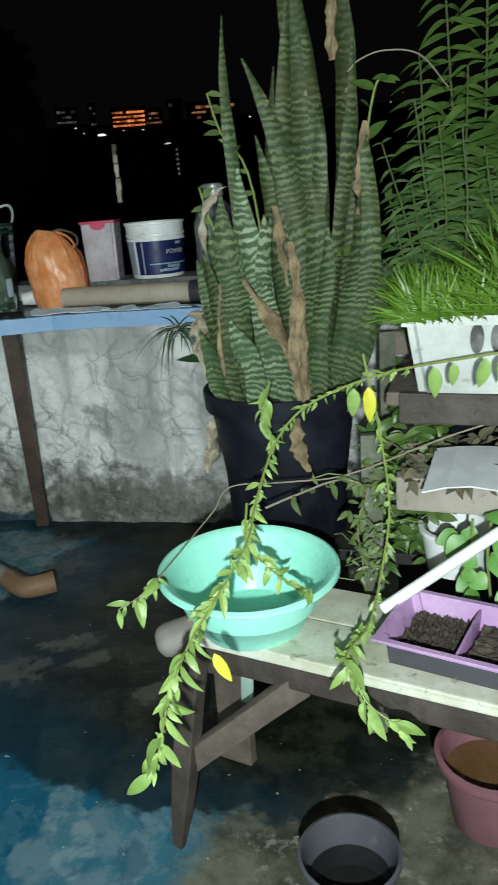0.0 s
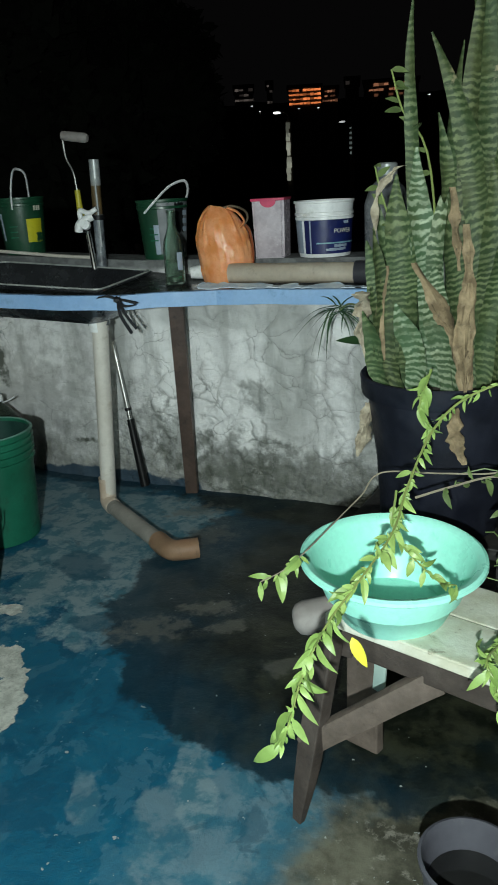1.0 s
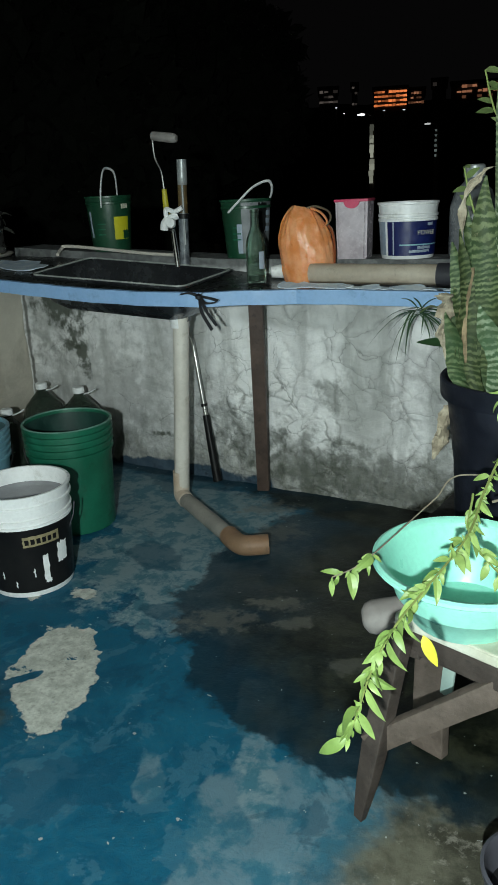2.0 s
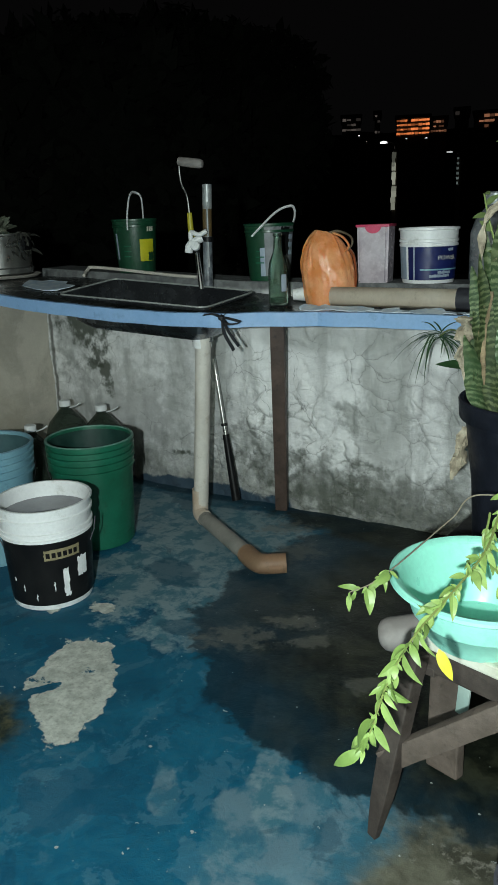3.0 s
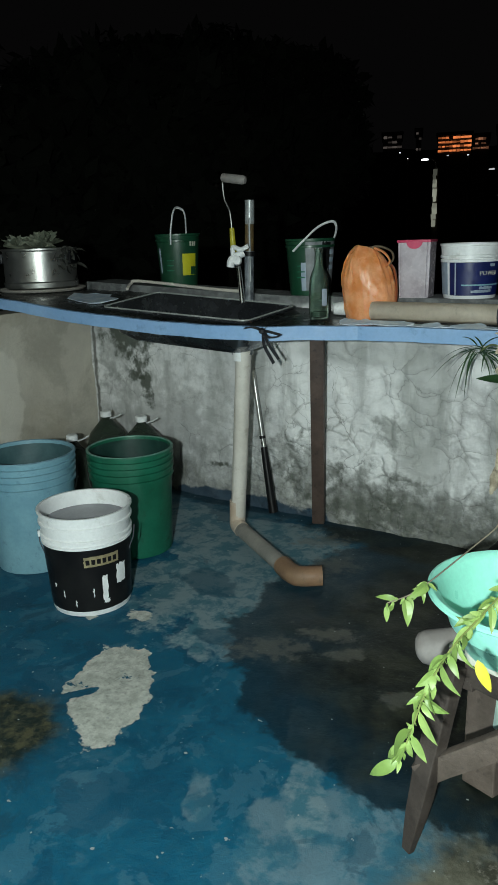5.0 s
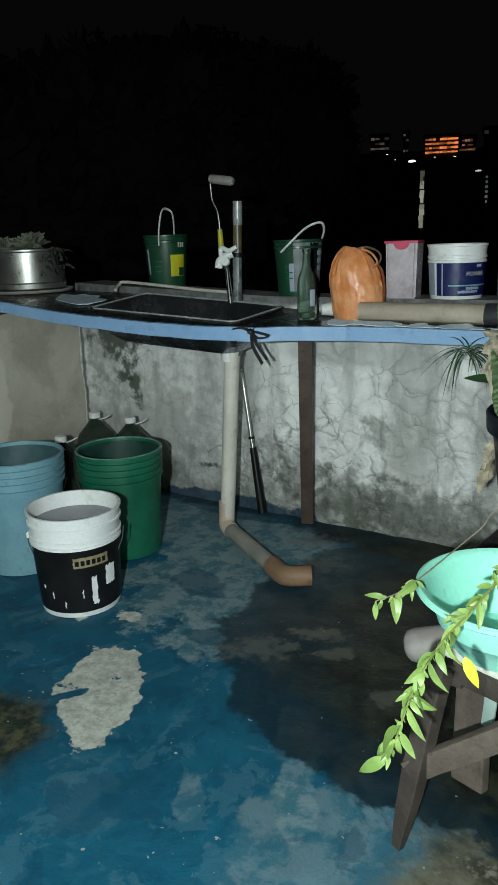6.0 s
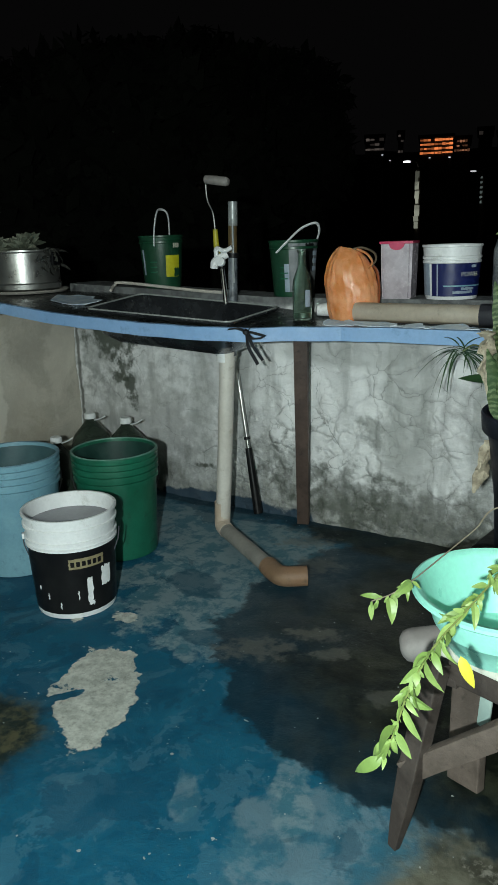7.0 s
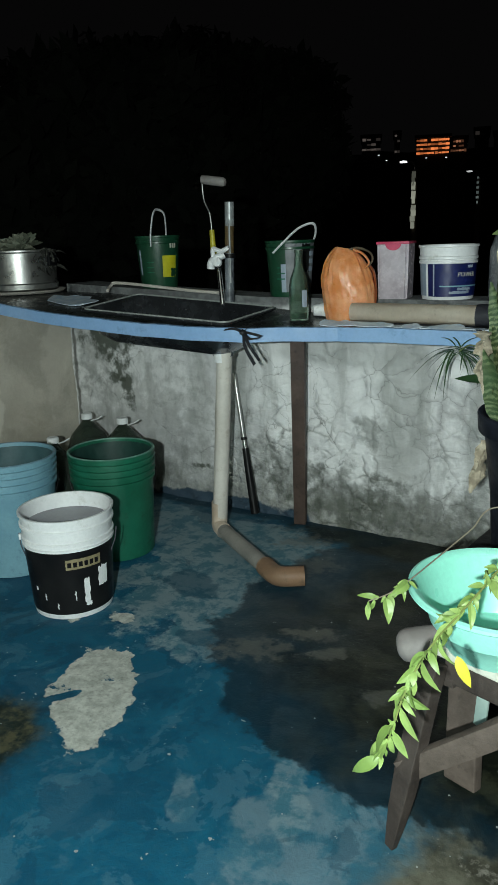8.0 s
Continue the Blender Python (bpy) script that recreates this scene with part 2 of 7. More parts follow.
    for c, r, k in (((-0.93, 1.66, 0), (0.07, 0.035, 1), 0.7), ((-0.84, 1.58, 0), (0.05, 0.03, 1), 0.6), ((-1.3, 2.28, 0), (0.1, 0.05, 1), 0.7), ((-1.05, 1.5, 0), (0.1, 0.05, 1), 0.6), ((-0.62, 1.45, 0), (0.06, 0.03, 1), 0.5), ((-1.15, 2.1, 0), (0.07, 0.06, 1), 0.6)):
        col = t.mix(t.math("MULTIPLY", t.blob(c, r, 25, 5.0, 26, 0.6, 14), 0.75 * k), col, (0.16, 0.155, 0.13))
    col = t.mix(t.ramp(t.noise(55, 3, 0.5), 0.715, 0.74, 0, 0.8), col, (0.36, 0.38, 0.37))
    t.set("Base Color", col)
    t.set("Specular IOR Level", 0.3)
    t.set("Roughness", t.math("SUBTRACT", t.ramp(mid, 0.3, 0.7, 0.5, 0.75), t.math("MULTIPLY", wet, 0.22)))
    h = t.math("ADD", t.math("MULTIPLY", mid, 1.2), t.math("ADD", t.math("MULTIPLY", fine, 0.2), t.math("MULTIPLY", grit, 0.5)))
    t.bump(t.math("SUBTRACT", h, t.math("MULTIPLY", t.math("MAXIMUM", flake, chips), 0.35)), 0.45, 0.006)
    return t.m


def wall_material(name, tint, left):
    t = Tree(name)
    grit = t.noise(60, 8, 0.72)
    base = t.mix(t.ramp(t.noise(3.0, 10, 0.66, 0.4), 0.38, 0.62), tuple(0.72 * v for v in tint), tint)
    base = t.mix(t.ramp(grit, 0.38, 0.72, 0, 0.3), base, tuple(0.6 * v for v in tint))
    relief = t.noise(22, 9, 0.72)
    if left:
        pale = t.ramp(t.noise(2.2, 8, 0.6, 0.4), 0.5, 0.56, 0, 0.45)
        base = t.mix(pale, base, (0.62, 0.58, 0.5))
        brown = t.ramp(t.noise(1.7, 6, 0.6, 0.3), 0.5, 0.7, 0, 0.5)
        base = t.mix(brown, base, (0.36, 0.31, 0.23))
        base = t.mix(t.math("MULTIPLY", t.blob((-2.714, 1.95, 0.5), (1, 0.1, 0.2), 0, 1.2, 6, 0.08, 12), 0.6), base, (0.72, 0.68, 0.6))
    else:
        # render over rubble: pale faces, dark broken seams; relief shade put into the colour
        rough = t.ramp(t.math("ADD", t.sep(0), t.math("MULTIPLY", t.noise(2.5, 6), 0.7)), -1.65, -1.2, 0.0, 1.0)
        ragged = t.math("MULTIPLY", t.math("SUBTRACT", t.noise(26, 10, 0.75), 0.5), 0.22)
        cell = t.voronoi(8.0, "DISTANCE_TO_EDGE", t.warp(5, 0.2))
        stone = t.math("ADD", cell, ragged)
        face = t.math("MULTIPLY", t.ramp(stone, 0.02, 0.16), t.ramp(t.noise(3.6, 9, 0.66), 0.38, 0.58))
        base = t.mix(t.math("MULTIPLY", face, t.ramp(rough, 0, 1, 0.2, 0.85)), base, (0.93, 0.93, 0.92))
        for c, r, k in (((-1.45, 2.49, 0.55), (0.16, 1, 0.3), 0.75), ((-1.15, 2.49, 0.5), (0.2, 1, 0.3), 0.55), ((-1.05, 2.49, 0.3), (0.4, 1, 0.1), 0.6)):
            base = t.mix(t.math("MULTIPLY", t.blob(c, r, 0, 2.0, 6, 0.4, 12), k), base, (0.93, 0.93, 0.92))
        worn = t.ramp(t.noise(3.3, 6, 0.6), 0.42, 0.58)
        seam_shade = t.math("MULTIPLY", t.math("MULTIPLY", t.ramp(stone, 0.05, -0.06), worn), rough)
        base = t.mix(t.math("MULTIPLY", seam_shade, 0.55), base, (0.2, 0.2, 0.185))
        hair = t.math("MULTIPLY", t.math("MULTIPLY", t.ramp(cell, 0.014, 0.0), t.ramp(t.noise(5.1, 5), 0.45, 0.55)), rough)
        base = t.mix(t.math("MULTIPLY", hair, 0.5), base, (0.1, 0.1, 0.09))
        low = t.math("MULTIPLY", rough, t.ramp(t.math("ADD", t.sep(2), t.math("MULTIPLY", t.noise(4, 5), 0.5)), 0.92, 0.62))
        lump = t.math("ADD", t.voronoi(11.5, "DISTANCE_TO_EDGE", t.warp(9, 0.1)), t.math("MULTIPLY", ragged, 0.6))
        broken = t.ramp(t.noise(4.6, 6, 0.6), 0.44, 0.6)
        hollow_shade = t.math("MULTIPLY", t.math("MULTIPLY", t.ramp(lump, 0.1, -0.04), low), broken)
        # hollows between the lumps darkened, shade given as colour
        base = t.mix(t.math("MULTIPLY", hollow_shade, t.ramp(t.noise(6, 7, 0.65), 0.35, 0.6, 0.15, 0.75)), base, (0.19, 0.195, 0.175))
        relief = t.math("ADD", relief, t.math("MULTIPLY", t.math("MULTIPLY", t.ramp(stone, -0.04, 0.14), t.math("MULTIPLY", rough, worn)), 0.6))
        relief = t.math("ADD", relief, t.math("MULTIPLY", t.math("MULTIPLY", t.ramp(lump, -0.05, 0.16), t.math("MULTIPLY", low, broken)), 1.3))
        # broad upright strokes of grey wash, and rain runs
        runs = t.t.nodes.new("ShaderNodeMapping")
        t.t.links.new(t.co, runs.inputs["Vector"])
        runs.inputs["Scale"].default_value = (7, 7, 1.1)
        base = t.mix(t.ramp(t.noise(1.2, 7, 0.55, 0.2, runs.outputs[0]), 0.5, 0.6, 0, 0.45), base, (0.33, 0.335, 0.32))
        for c, r, k in (((-0.98, 2.49, 0.5), (0.1, 1, 0.26), 0.5), ((-1.22, 2.49, 0.73), (0.3, 1, 0.06), 0.45), ((-0.66, 2.49, 0.4), (0.07, 1, 0.3), 0.4), ((-1.95, 2.49, 0.4), (0.06, 1, 0.3), 0.35), ((-1.75, 2.49, 0.5), (0.08, 1, 0.3), 0.4)):
            base = t.mix(t.math("MULTIPLY", t.blob(c, r, 0, 1.3, 6, 0.35, 12), k), base, (0.3, 0.31, 0.29))
    edge = t.voronoi(5.5, "DISTANCE_TO_EDGE", t.warp(4.5, 0.22))
    crack = t.math("MULTIPLY", t.ramp(edge, 0.013, 0.0), t.ramp(t.noise(3.1, 3), 0.52, 0.6))
    cracks = t.math("MULTIPLY", crack, 0.15 if left else 0.55)
    col = t.mix(t.math("MULTIPLY", cracks, 0.7), base, (0.1, 0.1, 0.085))
    mould = t.ramp(t.noise(5.5, 12, 0.78, 0.5), 0.63, 0.74, 0, 0.2 if left else 0.4)
    col = t.mix(mould, col, (0.15, 0.155, 0.125))
    rise = t.math("SUBTRACT", t.math("MULTIPLY", t.noise(6, 10, 0.72), 0.6), t.sep(2))
    foot = t.ramp(rise, 0.06, 0.24, 0, 0.6)
    col = t.mix(foot, col, t.mix(t.ramp(t.noise(40, 6), 0.4, 0.6), (0.04, 0.048, 0.034), (0.15, 0.155, 0.11)))
    if not left:
        spots = (((-2.47, 2.49, 0.74), (0.12, 1, 0.09), 0.9), ((-2.41, 2.49, 0.6), (0.05, 1, 0.04), 0.9), ((-2.37, 2.49, 0.5), (0.03, 1, 0.07), 0.9), ((-2.45, 2.49, 0.55), (0.03, 1, 0.03), 0.8), ((-2.56, 2.49, 0.68), (0.12, 1, 0.16), 0.4), ((-2.3, 2.49, 0.3), (0.4, 1, 0.3), 0.3),
                 ((-1.95, 2.49, 0.17), (0.035, 1, 0.012), 0.9), ((-1.6, 2.49, 0.25), (0.08, 1, 0.1), 0.45), ((-1.48, 2.49, 0.2), (0.12, 1, 0.12), 0.5), ((-0.95, 2.49, 0.08), (0.35, 1, 0.12), 0.5), ((-1.25, 2.49, 0.12), (0.2, 1, 0.12), 0.45), ((-1.12, 2.49, 0.42), (0.05, 1, 0.05), 0.5))
        for c, r, k in spots:
            col = t.mix(t.math("MULTIPLY", t.blob(c, r, 0, 4.5, 16, 0.5, 14), k), col, (0.06, 0.07, 0.05))
        # a dark wavering line down the corner
        line = t.math("ABSOLUTE", t.math("ADD", t.sep(0), t.math("ADD", t.math("MULTIPLY", t.noise(9, 6, 0.7), 0.04), 2.675)))
        col = t.mix(t.ramp(line, 0.016, 0.004, 0, 0.8), col, (0.05, 0.048, 0.035))
        # floor paint splashed up the wall's foot
        col = t.mix(t.math("MULTIPLY", t.blob((-1.85, 2.49, 0), (0.45, 1, 0.05), 0, 1.6, 8, 0.12, 12), 0.9), col, (0.008, 0.04, 0.075))
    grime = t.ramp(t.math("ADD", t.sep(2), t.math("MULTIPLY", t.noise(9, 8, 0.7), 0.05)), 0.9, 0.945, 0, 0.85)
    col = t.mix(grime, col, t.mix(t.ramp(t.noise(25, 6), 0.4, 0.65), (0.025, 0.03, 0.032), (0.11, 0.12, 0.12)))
    t.set("Base Color", col)
    t.set("Roughness", 0.9)
    h = t.math("SUBTRACT", t.math("ADD", t.math("MULTIPLY", relief, 1.4), t.math("MULTIPLY", grit, 0.5)), t.math("MULTIPLY", cracks, 1.0))
    t.bump(h, 0.3 if left else 0.55, 0.01)
    return t.m


def snake_material(name, dark, pale, strength):
    t = Tree(name)
    w = t.t.nodes.new("ShaderNodeTexWave")
    w.bands_direction = "Z"
    t.t.links.new(t.warp(5, 0.1), w.inputs["Vector"])
    w.inputs["Scale"].default_value = 21.0
    w.inputs["Distortion"].default_value = 5.0
    w.inputs["Detail"].default_value = 6.0
    w.inputs["Detail Scale"].default_value = 3.0
    w.inputs["Detail Roughness"].default_value = 0.7
    band = t.math("MULTIPLY", t.ramp(w.outputs["Fac"], 0.2, 0.95), t.ramp(t.noise(9, 8, 0.68), 0.36, 0.62, 0.08, strength))
    rnd = t.random()
    low = t.mix(rnd, tuple(0.6 * v for v in dark), (dark[0], dark[1] * 1.25, dark[2] * 1.4))
    col = t.mix(band, low, t.mix(rnd, tuple(0.75 * v for v in pale), (pale[0] * 0.9, pale[1], pale[2] * 1.15)))
    col = t.mix(t.ramp(t.noise(5, 9, 0.7), 0.45, 0.62, 0, 0.6), col, (0.055, 0.065, 0.022))
    col = t.mix(t.ramp(t.noise(13, 9, 0.72), 0.6, 0.68, 0, 0.85), col, (0.24, 0.2, 0.12))
    t.set("Base Color", col)
    t.set("Roughness", 0.6)
    t.set("Specular IOR Level", 0.25)
    t.bump(t.noise(60, 5), 0.3, 0.002)
    return t.m


def leaf_material(name, c1, c2, rough=0.45):
    t = Tree(name)
    col = t.mix(t.island(), c1, c2)
    col = t.mix(t.ramp(t.noise(60, 5), 0.4, 0.7, 0, 0.35), col, tuple(0.6 * v for v in c1))
    t.set("Base Color", col)
    t.set("Roughness", rough)
    t.set("Subsurface Weight", 0.0)
    t.bump(t.noise(150, 3), 0.1, 0.001)
    return t.m


def glow(name, colour, power):
    t = Tree(name)
    t.set("Base Color", (0.02, 0.02, 0.02))
    t.set("Emission Color", colour)
    t.set("Emission Strength", t.ramp(t.random(), 0, 1, power * 0.25, power * 1.3))
    return t.m


def clear(name, tint, rough=0.08, weight=0.9):
    t = Tree(name)
    t.set("Base Color", t.mix(t.ramp(t.noise(20, 6), 0.4, 0.7), tint, tuple(0.8 * v for v in tint)))
    t.set("Roughness", t.ramp(t.noise(12, 6), 0.35, 0.7, rough, rough + 0.2))
    t.set("Transmission Weight", weight)
    t.set("IOR", 1.3)
    return t.m


M_FLOOR = floor_material()
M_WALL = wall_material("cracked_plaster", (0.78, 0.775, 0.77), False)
M_WALL_L = wall_material("stained_plaster", (0.54, 0.5, 0.42), True)
# the counter's bluish dirt colour paints in its reflections
M_COUNTER = surface("wet_dark_counter", (0.02, 0.022, 0.022), (0.05, 0.055, 0.052), 7, 0.3, bump=0.35, dirt=(0.09, 0.12, 0.14))
M_BLUE_EDGE = surface("pale_blue_paint", (0.23, 0.4, 0.66), (0.28, 0.45, 0.7), 5, 0.5, bump=0.2, dirt=(0.15, 0.27, 0.46))
M_STEEL = surface("stained_steel", (0.26, 0.28, 0.3), (0.14, 0.15, 0.17), 5, 0.24, metal=0.9, bump=0.08, dirt=(0.12, 0.13, 0.13))
# sink rim: light grey colour stands in for the steel's highlight
M_RIM = surface("highlight_rim", (0.45, 0.47, 0.45), (0.3, 0.32, 0.3), 14, 0.5, metal=0.2, bump=0.1, dirt=(0.1, 0.1, 0.09))
M_ALU = surface("dull_aluminium", (0.5, 0.5, 0.48), (0.36, 0.36, 0.34), 6, 0.36, metal=0.9, bump=0.08)
M_CHROME = surface("chrome", (0.8, 0.8, 0.8), (0.7, 0.7, 0.7), 8, 0.12, metal=1.0, bump=0.0)
M_PVC = surface("grey_white_pvc", (0.68, 0.64, 0.58), (0.58, 0.54, 0.48), 6, 0.45, bump=0.05, dirt=(0.42, 0.37, 0.3))
M_PVC_TAN = surface("tan_pvc", (0.5, 0.31, 0.19), (0.42, 0.27, 0.17), 9, 0.45, bump=0.08, dirt=(0.24, 0.17, 0.12))
M_PVC_STAINED = surface("tan_stained_pvc", (0.52, 0.4, 0.3), (0.58, 0.49, 0.4), 14, 0.45, bump=0.08, dirt=(0.36, 0.24, 0.16))
M_PVC_DIRTY = surface("grimy_pvc", (0.3, 0.28, 0.25), (0.22, 0.21, 0.19), 9, 0.5, bump=0.08, dirt=(0.12, 0.1, 0.08))
M_WHITE = surface("white_plastic", (0.85, 0.86, 0.86), (0.79, 0.8, 0.8), 5, 0.38, bump=0.03, dirt=(0.55, 0.55, 0.52))
M_BLACK = surface("black_plastic", (0.006, 0.006, 0.007), (0.012, 0.012, 0.012), 8, 0.4, bump=0.08, Specular_IOR_Level=0.2)
M_POT = surface("dusty_black_pot", (0.006, 0.007, 0.012), (0.016, 0.018, 0.028), 8, 0.5, bump=0.2, Specular_IOR_Level=0.25)
# dark pail linings: the shade inside is put into the colour
M_INSIDE_SHADE = surface("shaded_green_inside", (0.008, 0.032, 0.026), (0.016, 0.055, 0.044), 9, 0.5, bump=0.15)
M_INSIDE_SHADE_BLUE = surface("shaded_blue_inside", (0.035, 0.085, 0.095), (0.06, 0.12, 0.13), 9, 0.5, bump=0.15)
M_PAIL_GREEN = surface("dark_green_plastic", (0.007, 0.1, 0.055), (0.012, 0.14, 0.08), 6, 0.42, bump=0.15, dirt=(0.015, 0.06, 0.035))
M_PAIL_BLUE = surface("pale_blue_plastic", (0.15, 0.31, 0.39), (0.2, 0.38, 0.45), 5, 0.45, bump=0.1, dirt=(0.08, 0.16, 0.22))
M_CAN_GREEN = surface("green_paint_tin", (0.007, 0.05, 0.024), (0.012, 0.068, 0.034), 9, 0.4, bump=0.1, dirt=(0.012, 0.03, 0.018))
M_YELLOW = surface("yellow_label", (0.6, 0.55, 0.02), (0.52, 0.48, 0.02), 12, 0.5, bump=0.02)
M_MINT = surface("mint_plastic", (0.33, 0.82, 0.66), (0.38, 0.86, 0.71), 4, 0.35, bump=0.04, dirt=(0.24, 0.7, 0.56))
M_PVC_ROLL = surface("beige_pipe", (0.84, 0.76, 0.64), (0.74, 0.65, 0.53), 9, 0.5, bump=0.1, dirt=(0.55, 0.47, 0.37))
M_WATER = surface("cloudy_water", (0.2, 0.2, 0.22), (0.24, 0.24, 0.26), 6, 0.08, bump=0.0)
M_DARK_WATER = surface("dark_water", (0.01, 0.01, 0.01), (0.02, 0.02, 0.02), 6, 0.05, bump=0.0)
M_WOOD = surface("old_grey_wood", (0.13, 0.1, 0.08), (0.2, 0.165, 0.14), 7, 0.75, bump=0.5, dirt=(0.06, 0.045, 0.035))
M_WOOD_DARK = surface("dark_wet_wood", (0.038, 0.028, 0.023), (0.07, 0.055, 0.046), 11, 0.7, bump=0.7, dirt=(0.018, 0.014, 0.012))
M_TUBWHITE = surface("stained_white_plastic", (0.56, 0.57, 0.55), (0.42, 0.43, 0.41), 7, 0.5, bump=0.1, dirt=(0.12, 0.115, 0.09))
M_WOOD_PALE = surface("bleached_wood", (0.34, 0.3, 0.26), (0.26, 0.225, 0.19), 8, 0.8, bump=0.5, dirt=(0.14, 0.12, 0.1))
M_BENCH_TOP = surface("worn_white_paint", (0.62, 0.63, 0.54), (0.46, 0.45, 0.34), 12, 0.6, bump=0.35, dirt=(0.16, 0.14, 0.1))
M_POST = surface("rusty_brown_paint", (0.065, 0.042, 0.034), (0.1, 0.066, 0.052), 12, 0.6, bump=0.25, dirt=(0.03, 0.02, 0.018))
M_ORANGE = surface("thin_orange_plastic", (0.86, 0.39, 0.19), (0.72, 0.24, 0.065), 16, 0.36, bump=0.45, fine=45.0, Subsurface_Weight=0.25, Subsurface_Scale=0.02)
M_PINKLID = surface("pink_lid", (0.62, 0.06, 0.14), (0.55, 0.05, 0.12), 8, 0.4, bump=0.02)
M_FROST = surface("frosted_plastic", (0.6, 0.54, 0.58), (0.44, 0.38, 0.42), 14, 0.22, bump=0.1, dirt=(0.74, 0.72, 0.72))
M_NAVY = surface("navy_label", (0.006, 0.012, 0.08), (0.01, 0.018, 0.11), 12, 0.4, bump=0.02)
M_LABELGREY = surface("pale_print", (0.36, 0.42, 0.5), (0.26, 0.32, 0.4), 20, 0.5, bump=0.0)
M_PRINT = surface("pale_lettering", (0.62, 0.6, 0.5), (0.5, 0.48, 0.38), 30, 0.5, bump=0.0)
M_TAN_PRINT = surface("tan_lettering", (0.32, 0.27, 0.15), (0.24, 0.2, 0.11), 40, 0.5, bump=0.0)
M_PURPLE = surface("lilac_plastic", (0.4, 0.22, 0.44), (0.5, 0.32, 0.54), 9, 0.5, bump=0.12, dirt=(0.2, 0.15, 0.18))
M_PINK = surface("dusty_pink_plastic", (0.17, 0.075, 0.095), (0.22, 0.1, 0.12), 6, 0.5, bump=0.08, dirt=(0.18, 0.1, 0.09))
M_SOIL = surface("dark_soil", (0.03, 0.022, 0.015), (0.07, 0.055, 0.04), 40, 0.95, bump=0.8)
M_GREYPLASTIC = surface("grey_plastic", (0.075, 0.075, 0.09), (0.055, 0.055, 0.068), 6, 0.5, bump=0.06, dirt=(0.12, 0.12, 0.12))
M_TAPE = surface("black_strap", (0.012, 0.013, 0.016), (0.02, 0.02, 0.024), 20, 0.5, bump=0.1)
M_DRY_PALE = surface("bleached_dry_leaf", (0.4, 0.35, 0.26), (0.2, 0.165, 0.115), 30, 0.85, bump=0.8, dirt=(0.09, 0.07, 0.05))
M_DRY = surface("dry_leaf", (0.27, 0.2, 0.115), (0.12, 0.085, 0.045), 30, 0.85, bump=0.8, dirt=(0.06, 0.045, 0.03))
M_LITTER = leaf_material("dark_litter", (0.05, 0.05, 0.028), (0.15, 0.125, 0.075), 0.85)
M_SNAKE = snake_material("olive_snake_leaf", (0.03, 0.048, 0.016), (0.19, 0.215, 0.095), 0.85)
M_SNAKE_PALE = snake_material("pale_snake_leaf", (0.05, 0.085, 0.035), (0.4, 0.44, 0.28), 0.9)
M_VINE = leaf_material("vine_leaf", (0.16, 0.26, 0.06), (0.31, 0.44, 0.13))
M_VINE_DIM = leaf_material("older_vine_leaf", (0.08, 0.12, 0.04), (0.15, 0.2, 0.075))
M_YLEAF = leaf_material("yellow_leaf", (0.55, 0.52, 0.04), (0.48, 0.46, 0.04))
M_STEM = leaf_material("green_stem", (0.17, 0.25, 0.06), (0.22, 0.26, 0.08))
M_TWIG = leaf_material("grey_twig", (0.2, 0.17, 0.12), (0.26, 0.22, 0.16), 0.8)
M_FERN = leaf_material("fern_leaf", (0.04, 0.09, 0.016), (0.09, 0.15, 0.034))
M_SHRUB = leaf_material("shrub_leaf", (0.045, 0.09, 0.028), (0.1, 0.165, 0.06))
M_FERNSTEM = leaf_material("dull_stem", (0.07, 0.1, 0.03), (0.1, 0.13, 0.04))
M_GRASS = leaf_material("fine_grass", (0.06, 0.145, 0.012), (0.14, 0.25, 0.03))
M_ROUND = leaf_material("broad_leaf", (0.1, 0.26, 0.05), (0.16, 0.34, 0.08))
M_SUCC = leaf_material("grey_succulent", (0.1, 0.115, 0.08), (0.24, 0.25, 0.19))
M_SPIDER = leaf_material("thin_dark_leaf", (0.02, 0.06, 0.02), (0.05, 0.1, 0.04))
M_GLASS = clear("green_glass", (0.72, 0.9, 0.78), 0.03, 0.97)
M_JUG = clear("clear_jug", (0.12, 0.16, 0.12), 0.12, 0.75)
M_GREYJUG = surface("grey_bottle", (0.16, 0.17, 0.18), (0.12, 0.13, 0.14), 7, 0.3, bump=0.05)
M_NIGHT = surface("night_ground", (0.03, 0.035, 0.025), (0.05, 0.05, 0.04), 0.05, 0.95, bump=0.0)
M_FACADE = surface("far_facade", (0.05, 0.05, 0.05), (0.07, 0.07, 0.065), 0.2, 0.9, bump=0.0)
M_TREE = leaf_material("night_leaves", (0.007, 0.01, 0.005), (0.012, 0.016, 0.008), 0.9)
M_BARK = surface("bark", (0.1, 0.08, 0.06), (0.14, 0.11, 0.09), 4, 0.9, bump=0.3)
M_CLOTH = surface("grey_padding", (0.27, 0.25, 0.235), (0.18, 0.16, 0.15), 9, 0.7, bump=0.2, dirt=(0.2, 0.16, 0.15))
M_OR_GLOW = glow("orange_window_light", (1.0, 0.27, 0.08), 0.42)
M_DIM_OR = glow("dim_orange_light", (1.0, 0.42, 0.22), 0.14)
M_WARM_GLOW = glow("dim_window_light", (1.0, 0.85, 0.75), 0.035)
M_WHITE_GLOW = glow("white_lamp_light", (0.95, 1.0, 1.0), 1.0)
M_RED_GLOW = glow("red_lamp_light", (1.0, 0.08, 0.05), 0.4)

WALL_Y, CORNER_X = 2.49, -2.714


